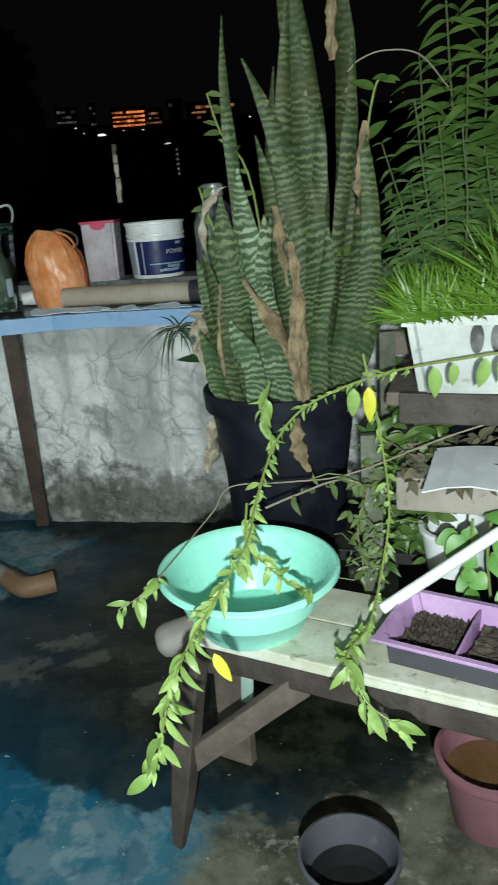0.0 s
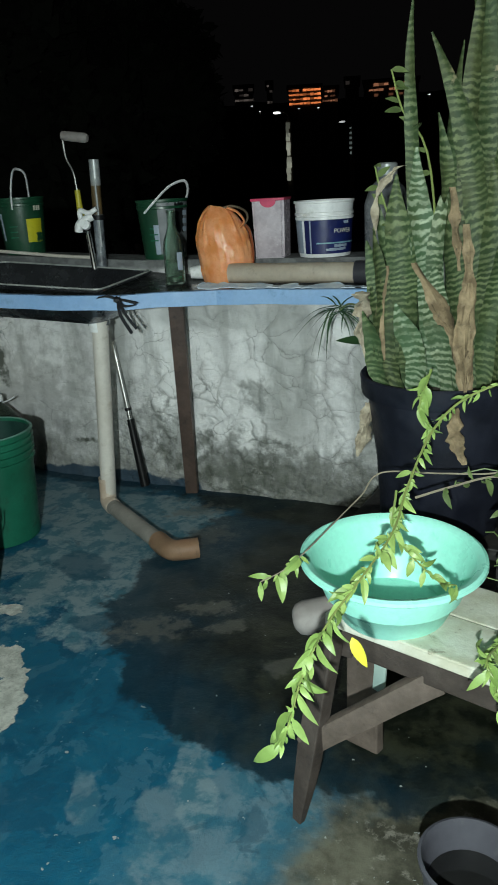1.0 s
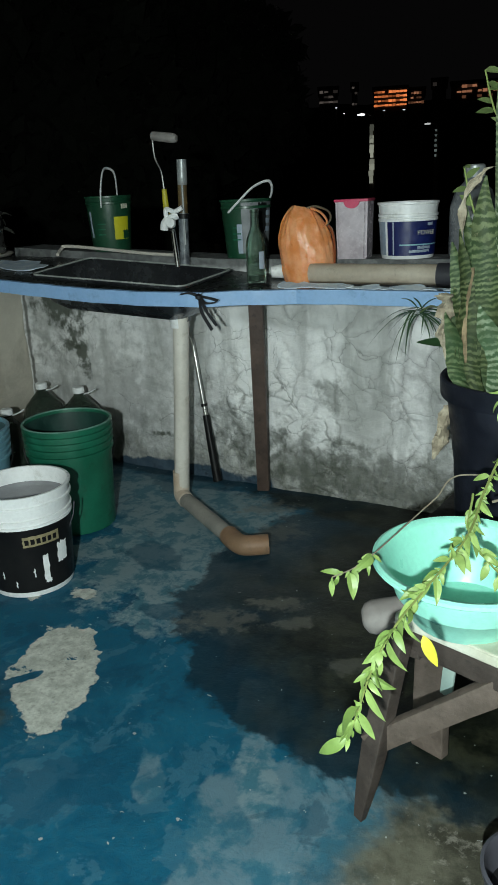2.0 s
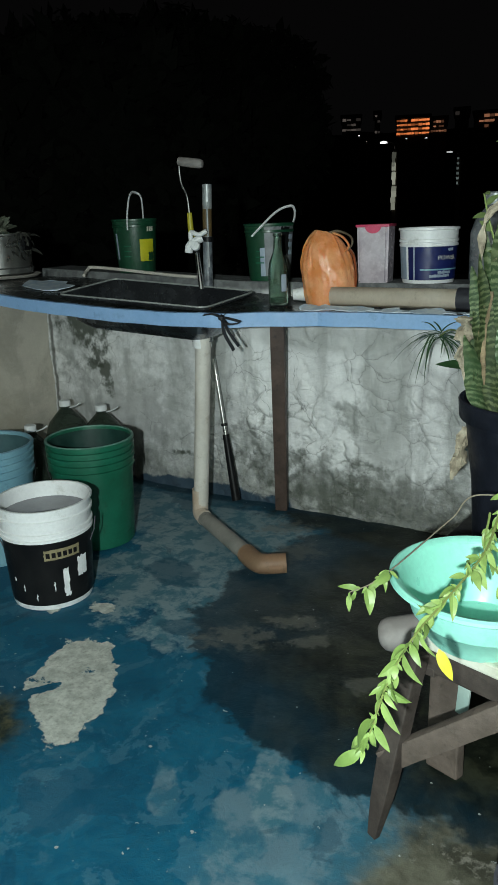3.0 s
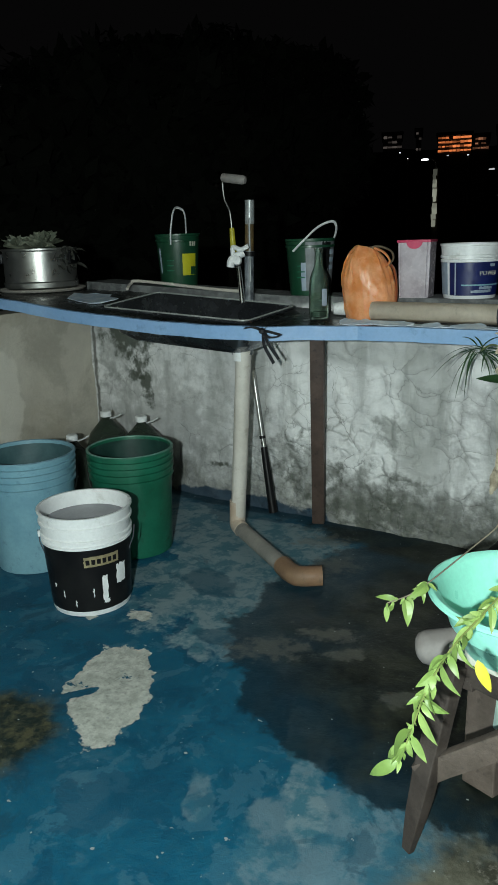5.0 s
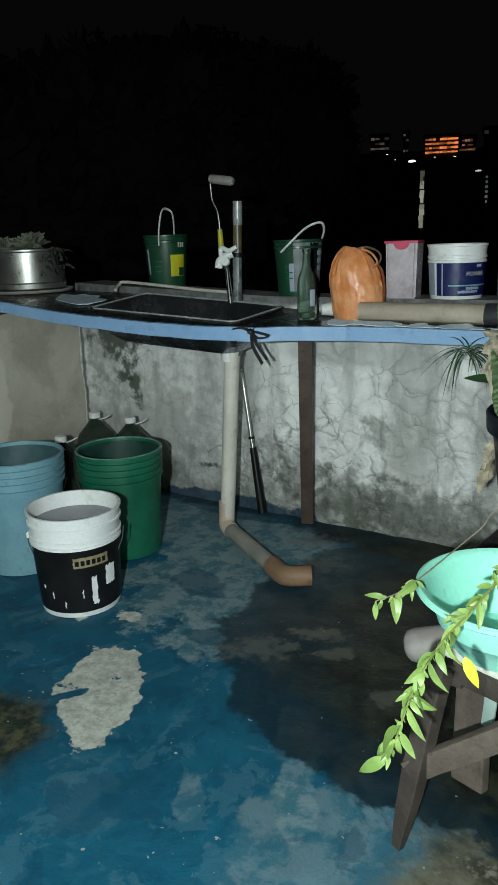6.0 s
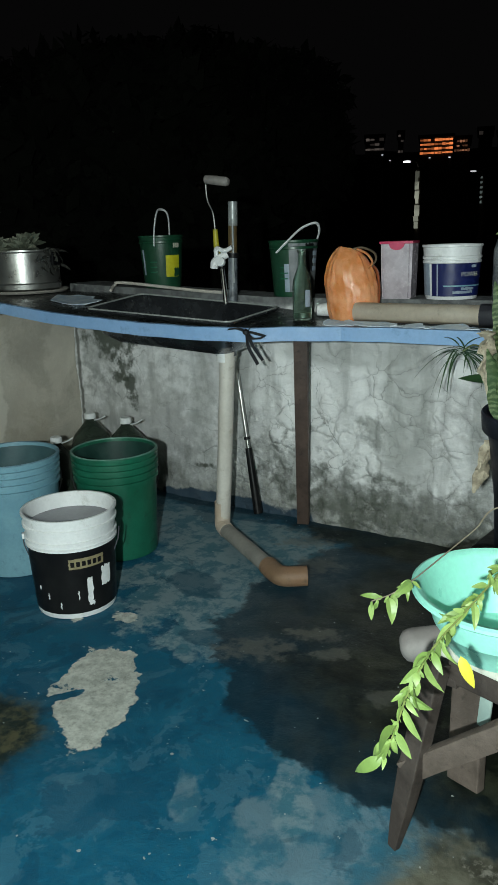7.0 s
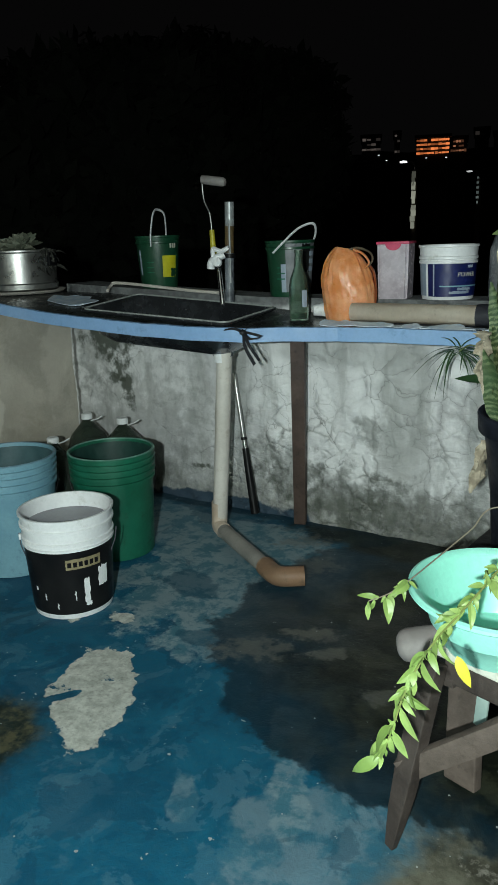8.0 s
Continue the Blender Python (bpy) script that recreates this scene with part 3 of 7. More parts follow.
# ---- setting ----
def wall_top(x):
    return 0.94 + 0.042 * max(0.0, min(1.3, (-1.6 - x) / 0.95))


def build_floor():
    bm = bmesh.new()
    nx, ny = 110, 100
    x0, x1, y0, y1 = -2.73, 1.6, -1.6, 2.5
    grid = []
    for j in range(ny + 1):
        row = []
        for i in range(nx + 1):
            x, y = x0 + (x1 - x0) * i / nx, y0 + (y1 - y0) * j / ny
            z = 0.004 * noise.noise((x * 3, y * 3, 0)) + 0.002 * noise.noise((x * 11, y * 11, 4)) - 0.003
            row.append(bm.verts.new((x, y, z)))
        grid.append(row)
    for j in range(ny):
        for i in range(nx):
            bm.faces.new((grid[j][i], grid[j][i + 1], grid[j + 1][i + 1], grid[j + 1][i]))
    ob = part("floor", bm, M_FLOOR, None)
    slab = part("floor_slab", box(4.4, 4.4, 0.2, pose(-0.565, 0.45, -0.125)), M_WALL_L, ob)
    return tagged(ob, "worn blue painted concrete terrace floor with wet patch", "floor", kind="structure")


def build_wall_back():
    """Lumpy rendered rubble: the stones show as low bulges right of the post."""
    bm = bmesh.new()
    x0, x1 = CORNER_X, 1.6
    nx, nz = 330, 84
    grid = []
    for k in range(nz + 1):
        row = []
        for i in range(nx + 1):
            x = x0 + (x1 - x0) * i / nx
            z = -0.02 + (wall_top(x) + 0.02) * k / nz
            p = Vector((x + 0.05 * noise.noise((x * 4, z * 4, 9)), z + 0.05 * noise.noise((x * 4, z * 4, 3)), 0))
            d, _ = noise.voronoi(p * 7.5)
            stone = min(1.0, (d[1] - d[0]) * 2.6)
            gain = 0.35 + 0.65 * min(1, max(0, (x + 1.75) / 0.4))
            gain *= min(1, (k / nz) * 6) * 0.6 + 0.4
            out = 0.008 * stone * gain + 0.01 * noise.noise((x * 5, z * 5, 1)) + 0.007 * noise.noise((x * 16, z * 16, 5)) + 0.004 * noise.noise((x * 40, z * 40, 5))
            out += 0.06 * max(0, 0.12 - z) * (0.6 + noise.noise((x * 7, 0, 2)))
            edge = min(1, (nz - k) / 4)
            row.append(bm.verts.new((x, WALL_Y + 0.008 - out * edge, z)))
        grid.append(row)
    for k in range(nz):
        for i in range(nx):
            bm.faces.new((grid[k][i], grid[k][i + 1], grid[k + 1][i + 1], grid[k + 1][i]))
    back = [bm.verts.new((v.co.x, WALL_Y + 0.2, v.co.z)) for v in grid[-1]]
    low = [bm.verts.new((v.co.x, WALL_Y + 0.2, -0.02)) for v in grid[-1]]
    for i in range(nx):
        bm.faces.new((grid[-1][i], grid[-1][i + 1], back[i + 1], back[i]))
        bm.faces.new((back[i], back[i + 1], low[i + 1], low[i]))
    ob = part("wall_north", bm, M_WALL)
    return tagged(ob, "cracked grey plastered rubble parapet wall", "wall", kind="structure")


def build_wall_left():
    bm = bmesh.new()
    ny, nz = 120, 50
    grid = []
    for k in range(nz + 1):
        row = []
        for j in range(ny + 1):
            y, z = WALL_Y + 0.2 - 4.2 * j / ny, -0.02 + 0.9 * k / nz
            out = 0.012 * noise.noise((y * 3, z * 3, 7)) + 0.004 * noise.noise((y * 17, z * 17, 7)) + (0.006 if noise.noise((y * 2.5, z * 2.5, 30)) > 0.1 else 0)
            row.append(bm.verts.new((CORNER_X + out - 0.01, y, z)))
        grid.append(row)
    for k in range(nz):
        for j in range(ny):
            bm.faces.new((grid[k][j], grid[k][j + 1], grid[k + 1][j + 1], grid[k + 1][j]))
    a = [bm.verts.new((CORNER_X - 0.18, v.co.y, 0.88)) for v in grid[-1]]
    b = [bm.verts.new((CORNER_X - 0.18, v.co.y, -0.02)) for v in grid[-1]]
    for j in range(ny):
        bm.faces.new((grid[-1][j], grid[-1][j + 1], a[j + 1], a[j]))
        bm.faces.new((a[j], a[j + 1], b[j + 1], b[j]))
    ob = part("wall_west", bm, M_WALL_L)
    return tagged(ob, "stained brownish plaster parapet wall with flaking patches", "wall", kind="structure")


def build_ground():
    bm = bmesh.new()
    n = 48
    c = bm.verts.new((0, 0, -4.0))
    rings = []
    for r in (30, 120, 400, 1500, 4200):
        rings.append([bm.verts.new((r * math.cos(2 * math.pi * k / n), r * math.sin(2 * math.pi * k / n), -4.0 + (0.4 * noise.noise((r * 0.02, k * 0.7, 0)) if r > 100 else 0))) for k in range(n)])
    for k in range(n):
        bm.faces.new((c, rings[0][k], rings[0][(k + 1) % n]))
    for a, b in zip(rings, rings[1:]):
        for k in range(n):
            bm.faces.new((a[k], b[k], b[(k + 1) % n], a[(k + 1) % n]))
    return tagged(part("ground", bm, M_NIGHT), "dark sloping ground beyond the terrace at night", "ground", kind="structure")


build_floor()
build_wall_back()
build_wall_left()
build_ground()

# unseen wall added behind the camera; closes the terrace and bounces fill light
bounce_wall = part("wall_south", box(6.4, 0.2, 3.2, pose(-0.3, -1.75, 1.5)), surface("cream_render", (0.5, 0.48, 0.42), (0.42, 0.4, 0.35), 3, 0.9, bump=0.3), kind="structure", label="plain cream rendered wall added unseen behind the terrace")
bounce_wall["category"] = "wall"

# terrace foot below the floor, down to the ground
part("terrace_base", box(4.3, 4.3, 3.85, pose(-0.56, 0.5, -2.13)), M_WALL_L, kind="structure", label="plain plastered base wall under the terrace")["category"] = "wall"


# ---- counter and sink ----
# stations along the counter: x, front y, front z, back z
STATIONS = [(-0.52, 2.235, 0.864, 0.872), (-0.9, 2.232, 0.864, 0.872), (-1.12, 2.2, 0.865, 0.876), (-1.3, 2.11, 0.867, 0.886), (-1.42, 2.045, 0.868, 0.894),
            (-1.6, 2.012, 0.871, 0.905), (-1.72, 2.005, 0.874, 0.912), (-1.92, 2.0, 0.882, 0.925), (-2.13, 1.995, 0.894, 0.937), (-2.34, 1.99, 0.909, 0.946),
            (-2.6, 1.985, 0.938, 0.953), (-2.85, 1.98, 0.955, 0.96), (-3.2, 1.975, 0.965, 0.965)]


def counter_at(x):
    for a, b in zip(STATIONS, STATIONS[1:]):
        if b[0] <= x <= a[0]:
            f = (x - a[0]) / (b[0] - a[0])
            return [a[i] + (b[i] - a[i]) * f for i in range(1, 4)]
    return list(STATIONS[-1][1:] if x < -1 else STATIONS[0][1:])


def counter_z(x, y):
    yf, zf, zb = counter_at(x)
    return zf + (zb - zf) * max(0, min(1, (y - yf) / (WALL_Y - 0.02 - yf)))


SINK = (-2.2, -1.5, 2.08, 2.42)   # x from, x to, y from, y to


scrap_rnd = random.Random(12)
SCRAPS = tuple((-0.55 - 0.62 * scrap_rnd.random(), 2.262 + 0.02 * scrap_rnd.random(), scrap_rnd.uniform(0.03, 0.09), scrap_rnd.uniform(0.015, 0.035)) for _ in range(16))


def build_counter():
    thing = empty("counter", label="rough dark counter with a pale blue painted front edge", category="counter")
    bm = bmesh.new()
    xs = sorted({round(-0.52 - 2.68 * i / 60, 3) for i in range(61)} | {SINK[0], SINK[1]})
    cols = []
    for x in xs:
        yf, zf, zb = counter_at(x)
        yb = WALL_Y - 0.022 if x > CORNER_X else WALL_Y + 0.2
        ys = [yf, SINK[2] + 0.0, SINK[3], yb]
        ys[1] = max(ys[1], yf + 0.02)
        ys[2] = max(ys[2], ys[1] + 0.02)
        col = []
        for y in ys:
            z = zf + (zb - zf) * (y - yf) / (WALL_Y - 0.02 - yf)
            z += 0.004 * noise.noise((x * 6, y * 6, 0))
            col.append((bm.verts.new((x, y, z)), bm.verts.new((x, y, z - 0.03))))
        cols.append(col)
    for (xa, a), (xb, b) in zip(zip(xs, cols), zip(xs[1:], cols[1:])):
        for j in range(3):
            if j == 1 and xa >= SINK[0] - 1e-4 and xb <= SINK[1] + 1e-4:
                continue
            for s in (0, 1):
                bm.faces.new((a[j][s], a[j + 1][s], b[j + 1][s], b[j][s]))
        bm.faces.new((a[0][0], b[0][0], b[0][1], a[0][1]))
        bm.faces.new((a[3][0], b[3][0], b[3][1], a[3][1]))
    part("worktop", bm, M_COUNTER, thing, "wet dark worktop", smooth=False)
    # painted front board
    bm = bmesh.new()
    last = None
    for i in range(73):
        x = -0.51 - 2.69 * i / 72
        yf, zf, zb = counter_at(x)
        h = 0.046 - 0.006 * max(0, (-1.9 - x))
        w = 0.0025 * noise.noise((x * 9, 0, 0))
        ring = [bm.verts.new((x, yf - 0.016, zf + 0.004 + w)), bm.verts.new((x, yf - 0.0035, zf + 0.006 + w)),
                bm.verts.new((x, yf - 0.0035, zf - h + w)), bm.verts.new((x, yf - 0.016, zf - h + 0.002 + w))]
        if last:
            for k in range(4):
                bm.faces.new((last[k], last[(k + 1) % 4], ring[(k + 1) % 4], ring[k]))
        else:
            bm.faces.new(ring)
        last = ring
    bm.faces.new(last)
    part("front_board", bm, M_BLUE_EDGE, thing, "pale blue painted board", smooth=False)
    # torn remains of a blue plastic sheet on top
    for x, y, sx, sy in ((-0.95, 2.268, 0.16, 0.04), (-1.1, 2.25, 0.08, 0.04), (-0.7, 2.272, 0.14, 0.04), (-2.4, 2.22, 0.26, 0.15), (-1.01, 2.25, 0.15, 0.05), (-1.15, 2.225, 0.09, 0.05), (-0.74, 2.253, 0.12, 0.05), (-0.87, 2.25, 0.07, 0.04), (-0.84, 2.262, 0.06, 0.03), (-0.6, 2.265, 0.08, 0.03), (-1.18, 2.235, 0.05, 0.03)) + SCRAPS:
        bm = bmesh.new()
        n = 16
        ring = []
        for k in range(n):
            a = 2 * math.pi * k / n
            r = 1 + 0.45 * noise.noise((3 * math.cos(a) + x * 9, 3 * math.sin(a), y))
            px, py = x + 0.5 * sx * r * math.cos(a), y + 0.5 * sy * r * math.sin(a)
            ring.append(bm.verts.new((px, py, counter_z(px, py) + 0.006 + (0.012 if y < 2.256 else 0.0) * max(0, (py - y) / sy + 0.4) + 0.003 * noise.noise((px * 30, py * 30, 0)))))
        bm.faces.new(ring)
        f = bmesh.ops.extrude_face_region(bm, geom=bm.faces[:])
        for v in f["geom"]:
            if isinstance(v, bmesh.types.BMVert):
                v.co.z -= 0.0025
        dark = (x, y, sx, sy) in SCRAPS and sx < 0.055
        part("torn_sheet", bm, M_BLACK if dark else M_TORN, thing, "torn black plastic scrap" if dark else "torn pale blue plastic sheet", smooth=False)
    return thing


M_TORN = surface("torn_pale_sheet", (0.72, 0.79, 0.84), (0.5, 0.62, 0.74), 25, 0.5, bump=0.2)
build_counter()


def build_sink():
    thing = empty("sink", label="stained stainless steel kitchen sink set in the counter", category="sink")
    x0, x1, y0, y1 = SINK
    bm = bmesh.new()
    rings = []
    n = 8
    def outline(g, drop, rc):
        pts = []
        for cx, cy, a0 in ((x1 - g - rc, y1 - g - rc, 0), (x0 + g + rc, y1 - g - rc, 90), (x0 + g + rc, y0 + g + rc, 180), (x1 - g - rc, y0 + g + rc, 270)):
            for k in range(n + 1):
                a = radians(a0 + 90 * k / n)
                px, py = cx + rc * math.cos(a), cy + rc * math.sin(a)
                pts.append((px, py, counter_z(px, py) + 0.012 - drop))
        return pts
    for g, drop, rc in ((-0.016, 0.006, 0.03), (-0.014, 0.0, 0.03), (0.006, -0.001, 0.035), (0.012, 0.006, 0.035), (0.028, 0.1, 0.05), (0.06, 0.135, 0.06), (0.06, 0.1375, 0.06), (0.024, 0.104, 0.05), (0.006, 0.02, 0.035)):
        rings.append([bm.verts.new(p) for p in outline(g, drop, rc)])
    for a, b in zip(rings, rings[1:]):
        for k in range(len(a)):
            j = (k + 1) % len(a)
            bm.faces.new((a[k], a[j], b[j], b[k]))
    bm.faces.new(rings[5])
    bm.faces.new(rings[6])
    part("bowl", bm, M_STEEL, thing)
    loop = outline(-0.006, -0.002, 0.032)
    part("rim", tube(loop + loop[:1], 0.0034, n=8, cap=False), M_RIM, thing, "steel rim with its highlight as pale colour")
    part("drain", lathe([(0, 0), (0.034, 0), (0.036, 0.004), (0.04, 0.004), (0.04, -0.05), (0, -0.05)], 24, pose(-1.6, 2.2, 0.792)), M_STEEL, thing, "steel drain fitting")
    # narrow ledge and rod behind the bowl
    bm = bmesh.new()
    add_tube(bm, smooth_path([(-2.36, 2.4, 0.965), (-2.38, 2.45, 0.985), (-2.34, 2.47, 0.995), (-1.95, 2.475, 0.965), (-1.8, 2.475, 0.957)], 6), 0.007, n=8)
    part("rod", bm, M_PVC, thing, "thin grey rod along the back")
    return thing


build_sink()


def build_drain_pipe():
    thing = empty("drain_pipe", label="grey plastic drain pipe running from sink to floor", category="pipe")
    part("upright_pipe", tube(smooth_path([(-1.59, 2.192, 0.76), (-1.617, 2.19, 0.4), (-1.643, 2.19, 0.075)], 6), 0.03, n=20), M_PVC, thing)
    bm = bmesh.new()
    add_tube(bm, smooth_path([(-1.644, 2.19, 0.14), (-1.646, 2.19, 0.075), (-1.638, 2.178, 0.043), (-1.6, 2.152, 0.034)], 5), 0.0322, n=20)
    part("elbow", bm, M_PVC_STAINED, thing, "tan stained plastic elbow")
    part("floor_pipe", tube([(-1.62, 2.165, 0.034), (-1.26, 1.93, 0.033)], 0.03, n=20), M_PVC_DIRTY, thing, "grimy grey pipe")
    bm = tube(smooth_path([(-1.28, 1.943, 0.034), (-1.22, 1.903, 0.034), (-1.18, 1.896, 0.035), (-1.115, 1.935, 0.036)], 5), 0.0355, n=20, cap=False)
    bmesh.ops.solidify(bm, geom=bm.faces[:], thickness=0.004)
    part("outlet_elbow", bm, M_PVC_TAN, thing, "tan plastic elbow")
    part("collar", lathe([(0.03, 0), (0.036, 0), (0.036, 0.04), (0.03, 0.04)], 20, pose(-1.6, 2.195, 0.72)), M_WHITE, thing)
    return thing


build_drain_pipe()

post = empty("counter_post", label="brown painted timber post propping the counter", category="post")
p0, p1 = Vector((-1.415, 2.455, 0.0)), Vector((-1.312, 2.27, 0.835))
part("shaft", box(0.052, 0.035, (p1 - p0).length, Matrix.Translation((p0 + p1) / 2) @ Vector((0, 0, 1)).rotation_difference(p1 - p0).to_matrix().to_4x4() @ pose(0, 0, 0, 0, 0, 20), 0.003, 0.002), M_POST, post)


def build_mop():
    thing = empty("mop", label="mop with steel handle leaning on the wall", category="mop")
    a, b = Vector((-1.725, 2.455, 0.62)), Vector((-1.6, 2.39, 0.03))
    part("handle", tube([a, a.lerp(b, 0.55)], 0.009, n=10), M_ALU, thing)
    part("grip", tube([a.lerp(b, 0.53), a.lerp(b, 0.7), b], 0.014, 0.019, n=12), M_BLACK, thing, "black plastic sleeve")
    part("ring", tube([a.lerp(b, 0.45), a.lerp(b, 0.47)], 0.013, n=10), M_BLACK, thing)
    return thing


build_mop()


def build_ribbon():
    thing = empty("ribbon", label="black strap tied in a knot over the counter edge", category="strap")
    c = Vector((-1.385, 2.04, 0.868))
    bm = bmesh.new()
    def strip(points, w):
        last = None
        for p in smooth_path(points, 5):
            ring = [bm.verts.new(p + Vector((0.8 * w, 0, 0.6 * w))), bm.verts.new(p + Vector((0.8 * w, -0.003, 0.6 * w))), bm.verts.new(p - Vector((0.8 * w, 0.003, 0.6 * w))), bm.verts.new(p - Vector((0.8 * w, 0, 0.6 * w)))]
            if last:
                for k in range(4):
                    bm.faces.new((last[k], last[(k + 1) % 4], ring[(k + 1) % 4], ring[k]))
            last = ring
    f = c + Vector((0, -0.025, -0.005))
    strip([f, f + Vector((-0.03, -0.012, 0.012)), f + Vector((-0.075, -0.004, 0.006))], 0.006)
    strip([f, f + Vector((0.03, -0.012, 0.0)), f + Vector((0.075, -0.006, -0.012)), f + Vector((0.03, -0.012, -0.02)), f], 0.006)
    strip([f, f + Vector((0.012, -0.01, -0.05)), f + Vector((0.045, -0.004, -0.11))], 0.006)
    strip([f, f + Vector((0.03, -0.01, -0.045)), f + Vector((0.065, -0.004, -0.095))], 0.005)
    strip([c + Vector((0, 0.1, 0.012)), c + Vector((0, 0.02, 0.012)), f], 0.006)
    part("strap", bm, M_TAPE, thing, smooth=False)
    part("knot", lathe([(0, -0.012), (0.011, -0.006), (0.012, 0.004), (0, 0.012)], 12, Matrix.Translation(f + Vector((0, -0.006, 0)))), M_TAPE, thing)
    return thing


build_ribbon()


# ---- pails ----
def pail_profile(r0, r1, h, ribs, t=0.003, lip=0.006, inner=None):
    """Outside up, over the lip and down inside."""
    pts = [(0, 0.004), (r0 - 0.012, 0.004), (r0 - 0.01, 0), (r0 - 0.002, 0.0), (r0, 0.006)]
    steps = 10
    def r(z):
        return r0 + (r1 - r0) * z / h
    zs = sorted(ribs)
    z = 0.02
    for z0 in zs:
        pts += [(r(z0 - 0.006), z0 - 0.006), (r(z0) + lip, z0 - 0.004), (r(z0) + lip, z0 + 0.004), (r(z0 + 0.006), z0 + 0.006)]
    pts += [(r1, h - 0.01), (r1 + lip, h - 0.008), (r1 + lip, h - 0.001), (r1 + lip * 0.5, h), (r1 - t, h - 0.001), (r1 - t - 0.001, h - 0.01)]
    pts += [(r0 - t, 0.01), (0, 0.01)]
    return pts


def lettering(text, size, material, parent, radius, z, angle, name="lettering", lean=0.0):
    """Built-in letters, bent round an upright wall of that radius."""
    cu = bpy.data.curves.new(name, "FONT")
    cu.body, cu.size, cu.align_x, cu.extrude = text, size, "CENTER", 0.0006
    tmp = new(name, cu)
    bpy.context.view_layer.update()
    me = bpy.data.meshes.new_from_object(tmp.evaluated_get(bpy.context.evaluated_depsgraph_get()))
    bpy.data.objects.remove(tmp)
    bpy.data.curves.remove(cu)
    for v in me.vertices:
        a = angle + v.co.x / radius
        zz = z + v.co.y + lean * v.co.x
        r = radius + 0.0012 + v.co.z
        v.co = Vector((r * math.cos(a), r * math.sin(a), zz))
    me.materials.append(material)
    ob = new(name, me)
    ob.parent = parent
    return ob


def curved_label(r_low, r_high, z0, z1, a0, a1, proud=0.0015, rag=0.0, seed=0):
    """A patch of label that follows a round wall."""
    bm = bmesh.new()
    n, m = 18, 6
    outer = []
    for j in range(m + 1):
        row = []
        for i in range(n + 1):
            f, g = i / n, j / m
            z = z0 + (z1 - z0) * g + rag * noise.noise((f * 6, g * 6, seed)) * (1 if j in (0, m) else 0)
            a = a0 + (a1 - a0) * f + (rag * 6 * noise.noise((g * 7, seed, f)) if i in (0, n) else 0)
            r = r_low + (r_high - r_low) * g + proud
            row.append(bm.verts.new((r * math.cos(a), r * math.sin(a), z)))
        outer.append(row)
    for j in range(m):
        for i in range(n):
            bm.faces.new((outer[j][i], outer[j][i + 1], outer[j + 1][i + 1], outer[j + 1][i]))
    f = bmesh.ops.extrude_face_region(bm, geom=bm.faces[:])
    for v in f["geom"]:
        if isinstance(v, bmesh.types.BMVert):
            q = Vector((v.co.x, v.co.y, 0))
            v.co -= q.normalized() * 0.001
    return bm


def bail(r, z, drop, side, w=0.0025, lift=0.0):
    """A wire handle hanging on one side: side is the angle to which it falls."""
    pts = []
    for k in range(13):
        a = math.pi * k / 12
        pts.append(Vector((r * math.cos(a), r * 0.99 * math.sin(a) * math.cos(drop), z - r * math.sin(a) * math.sin(drop) + lift)))
    return [Matrix.Rotation(side, 4, "Z") @ p for p in pts]


def facing(x, y):
    """The angle from a place towards the camera's stand."""
    return math.atan2(-0.15 - y, 0.04 - x)


def build_white_pail():
    x, y = -1.745, 1.455
    thing = empty("paint_pail", pose(x, y, 0), label="white and black paint pail half full of cloudy water", category="pail")
    h, r0, r1 = 0.346, 0.13, 0.15
    part("shell", lathe(pail_profile(r0, r1, h, [0.242, 0.262, 0.305], lip=0.0055), 56), M_WHITE, thing)
    f = facing(x, y)
    rr = lambda z: r0 + (r1 - r0) * z / h
    label = part("label", curved_label(rr(0.018), rr(0.236), 0.018, 0.236, f - 2.2, f + 2.2), M_BLACK, thing, "black printed label with scratches")
    for a0, a1, z0, z1, sd in ((0.24, 0.37, 0.055, 0.14, 1), (0.26, 0.4, 0.042, 0.056, 3), (0.62, 0.9, 0.098, 0.165, 2), (-0.72, -0.7, 0.07, 0.09, 4), (-0.42, -0.4, 0.04, 0.06, 5), (0.02, 0.04, 0.07, 0.1, 6), (-0.98, -0.94, 0.1, 0.11, 7)):
        part("scuff", curved_label(rr(z0), rr(z1), z0, z1, f + a0, f + a1, 0.003, 0.007, sd), M_WHITE, label, "scraped white patch")
    part("badge", curved_label(rr(0.178), rr(0.213), 0.178, 0.213, f - 0.14, f + 0.68, 0.003, 0.003, 8), M_TAN_PRINT, label, "tan badge")
    for k in range(6):
        a = f - 0.1 + 0.125 * k
        part("print_bar", curved_label(rr(0.186), rr(0.203), 0.186, 0.203, a, a + 0.085, 0.0042), M_BLACK, label)
    part("water", lathe([(0, 0.293), (r1 - 0.0075, 0.293), (r1 - 0.0075, 0.288), (0, 0.288)], 40), M_WATER, thing, "cloudy grey water")
    wire = part("handle", tube(bail(r1 + 0.009, 0.262, 1.2, f - 1.75), 0.002, n=8), M_GREYPLASTIC, thing, "thin wire handle")
    part("handle_lug", box(0.008, 0.016, 0.02, Matrix.Rotation(f - 1.7, 4, "Z") @ pose(r1 + 0.005, 0, 0.252), 0.003), M_WHITE, wire)
    return thing


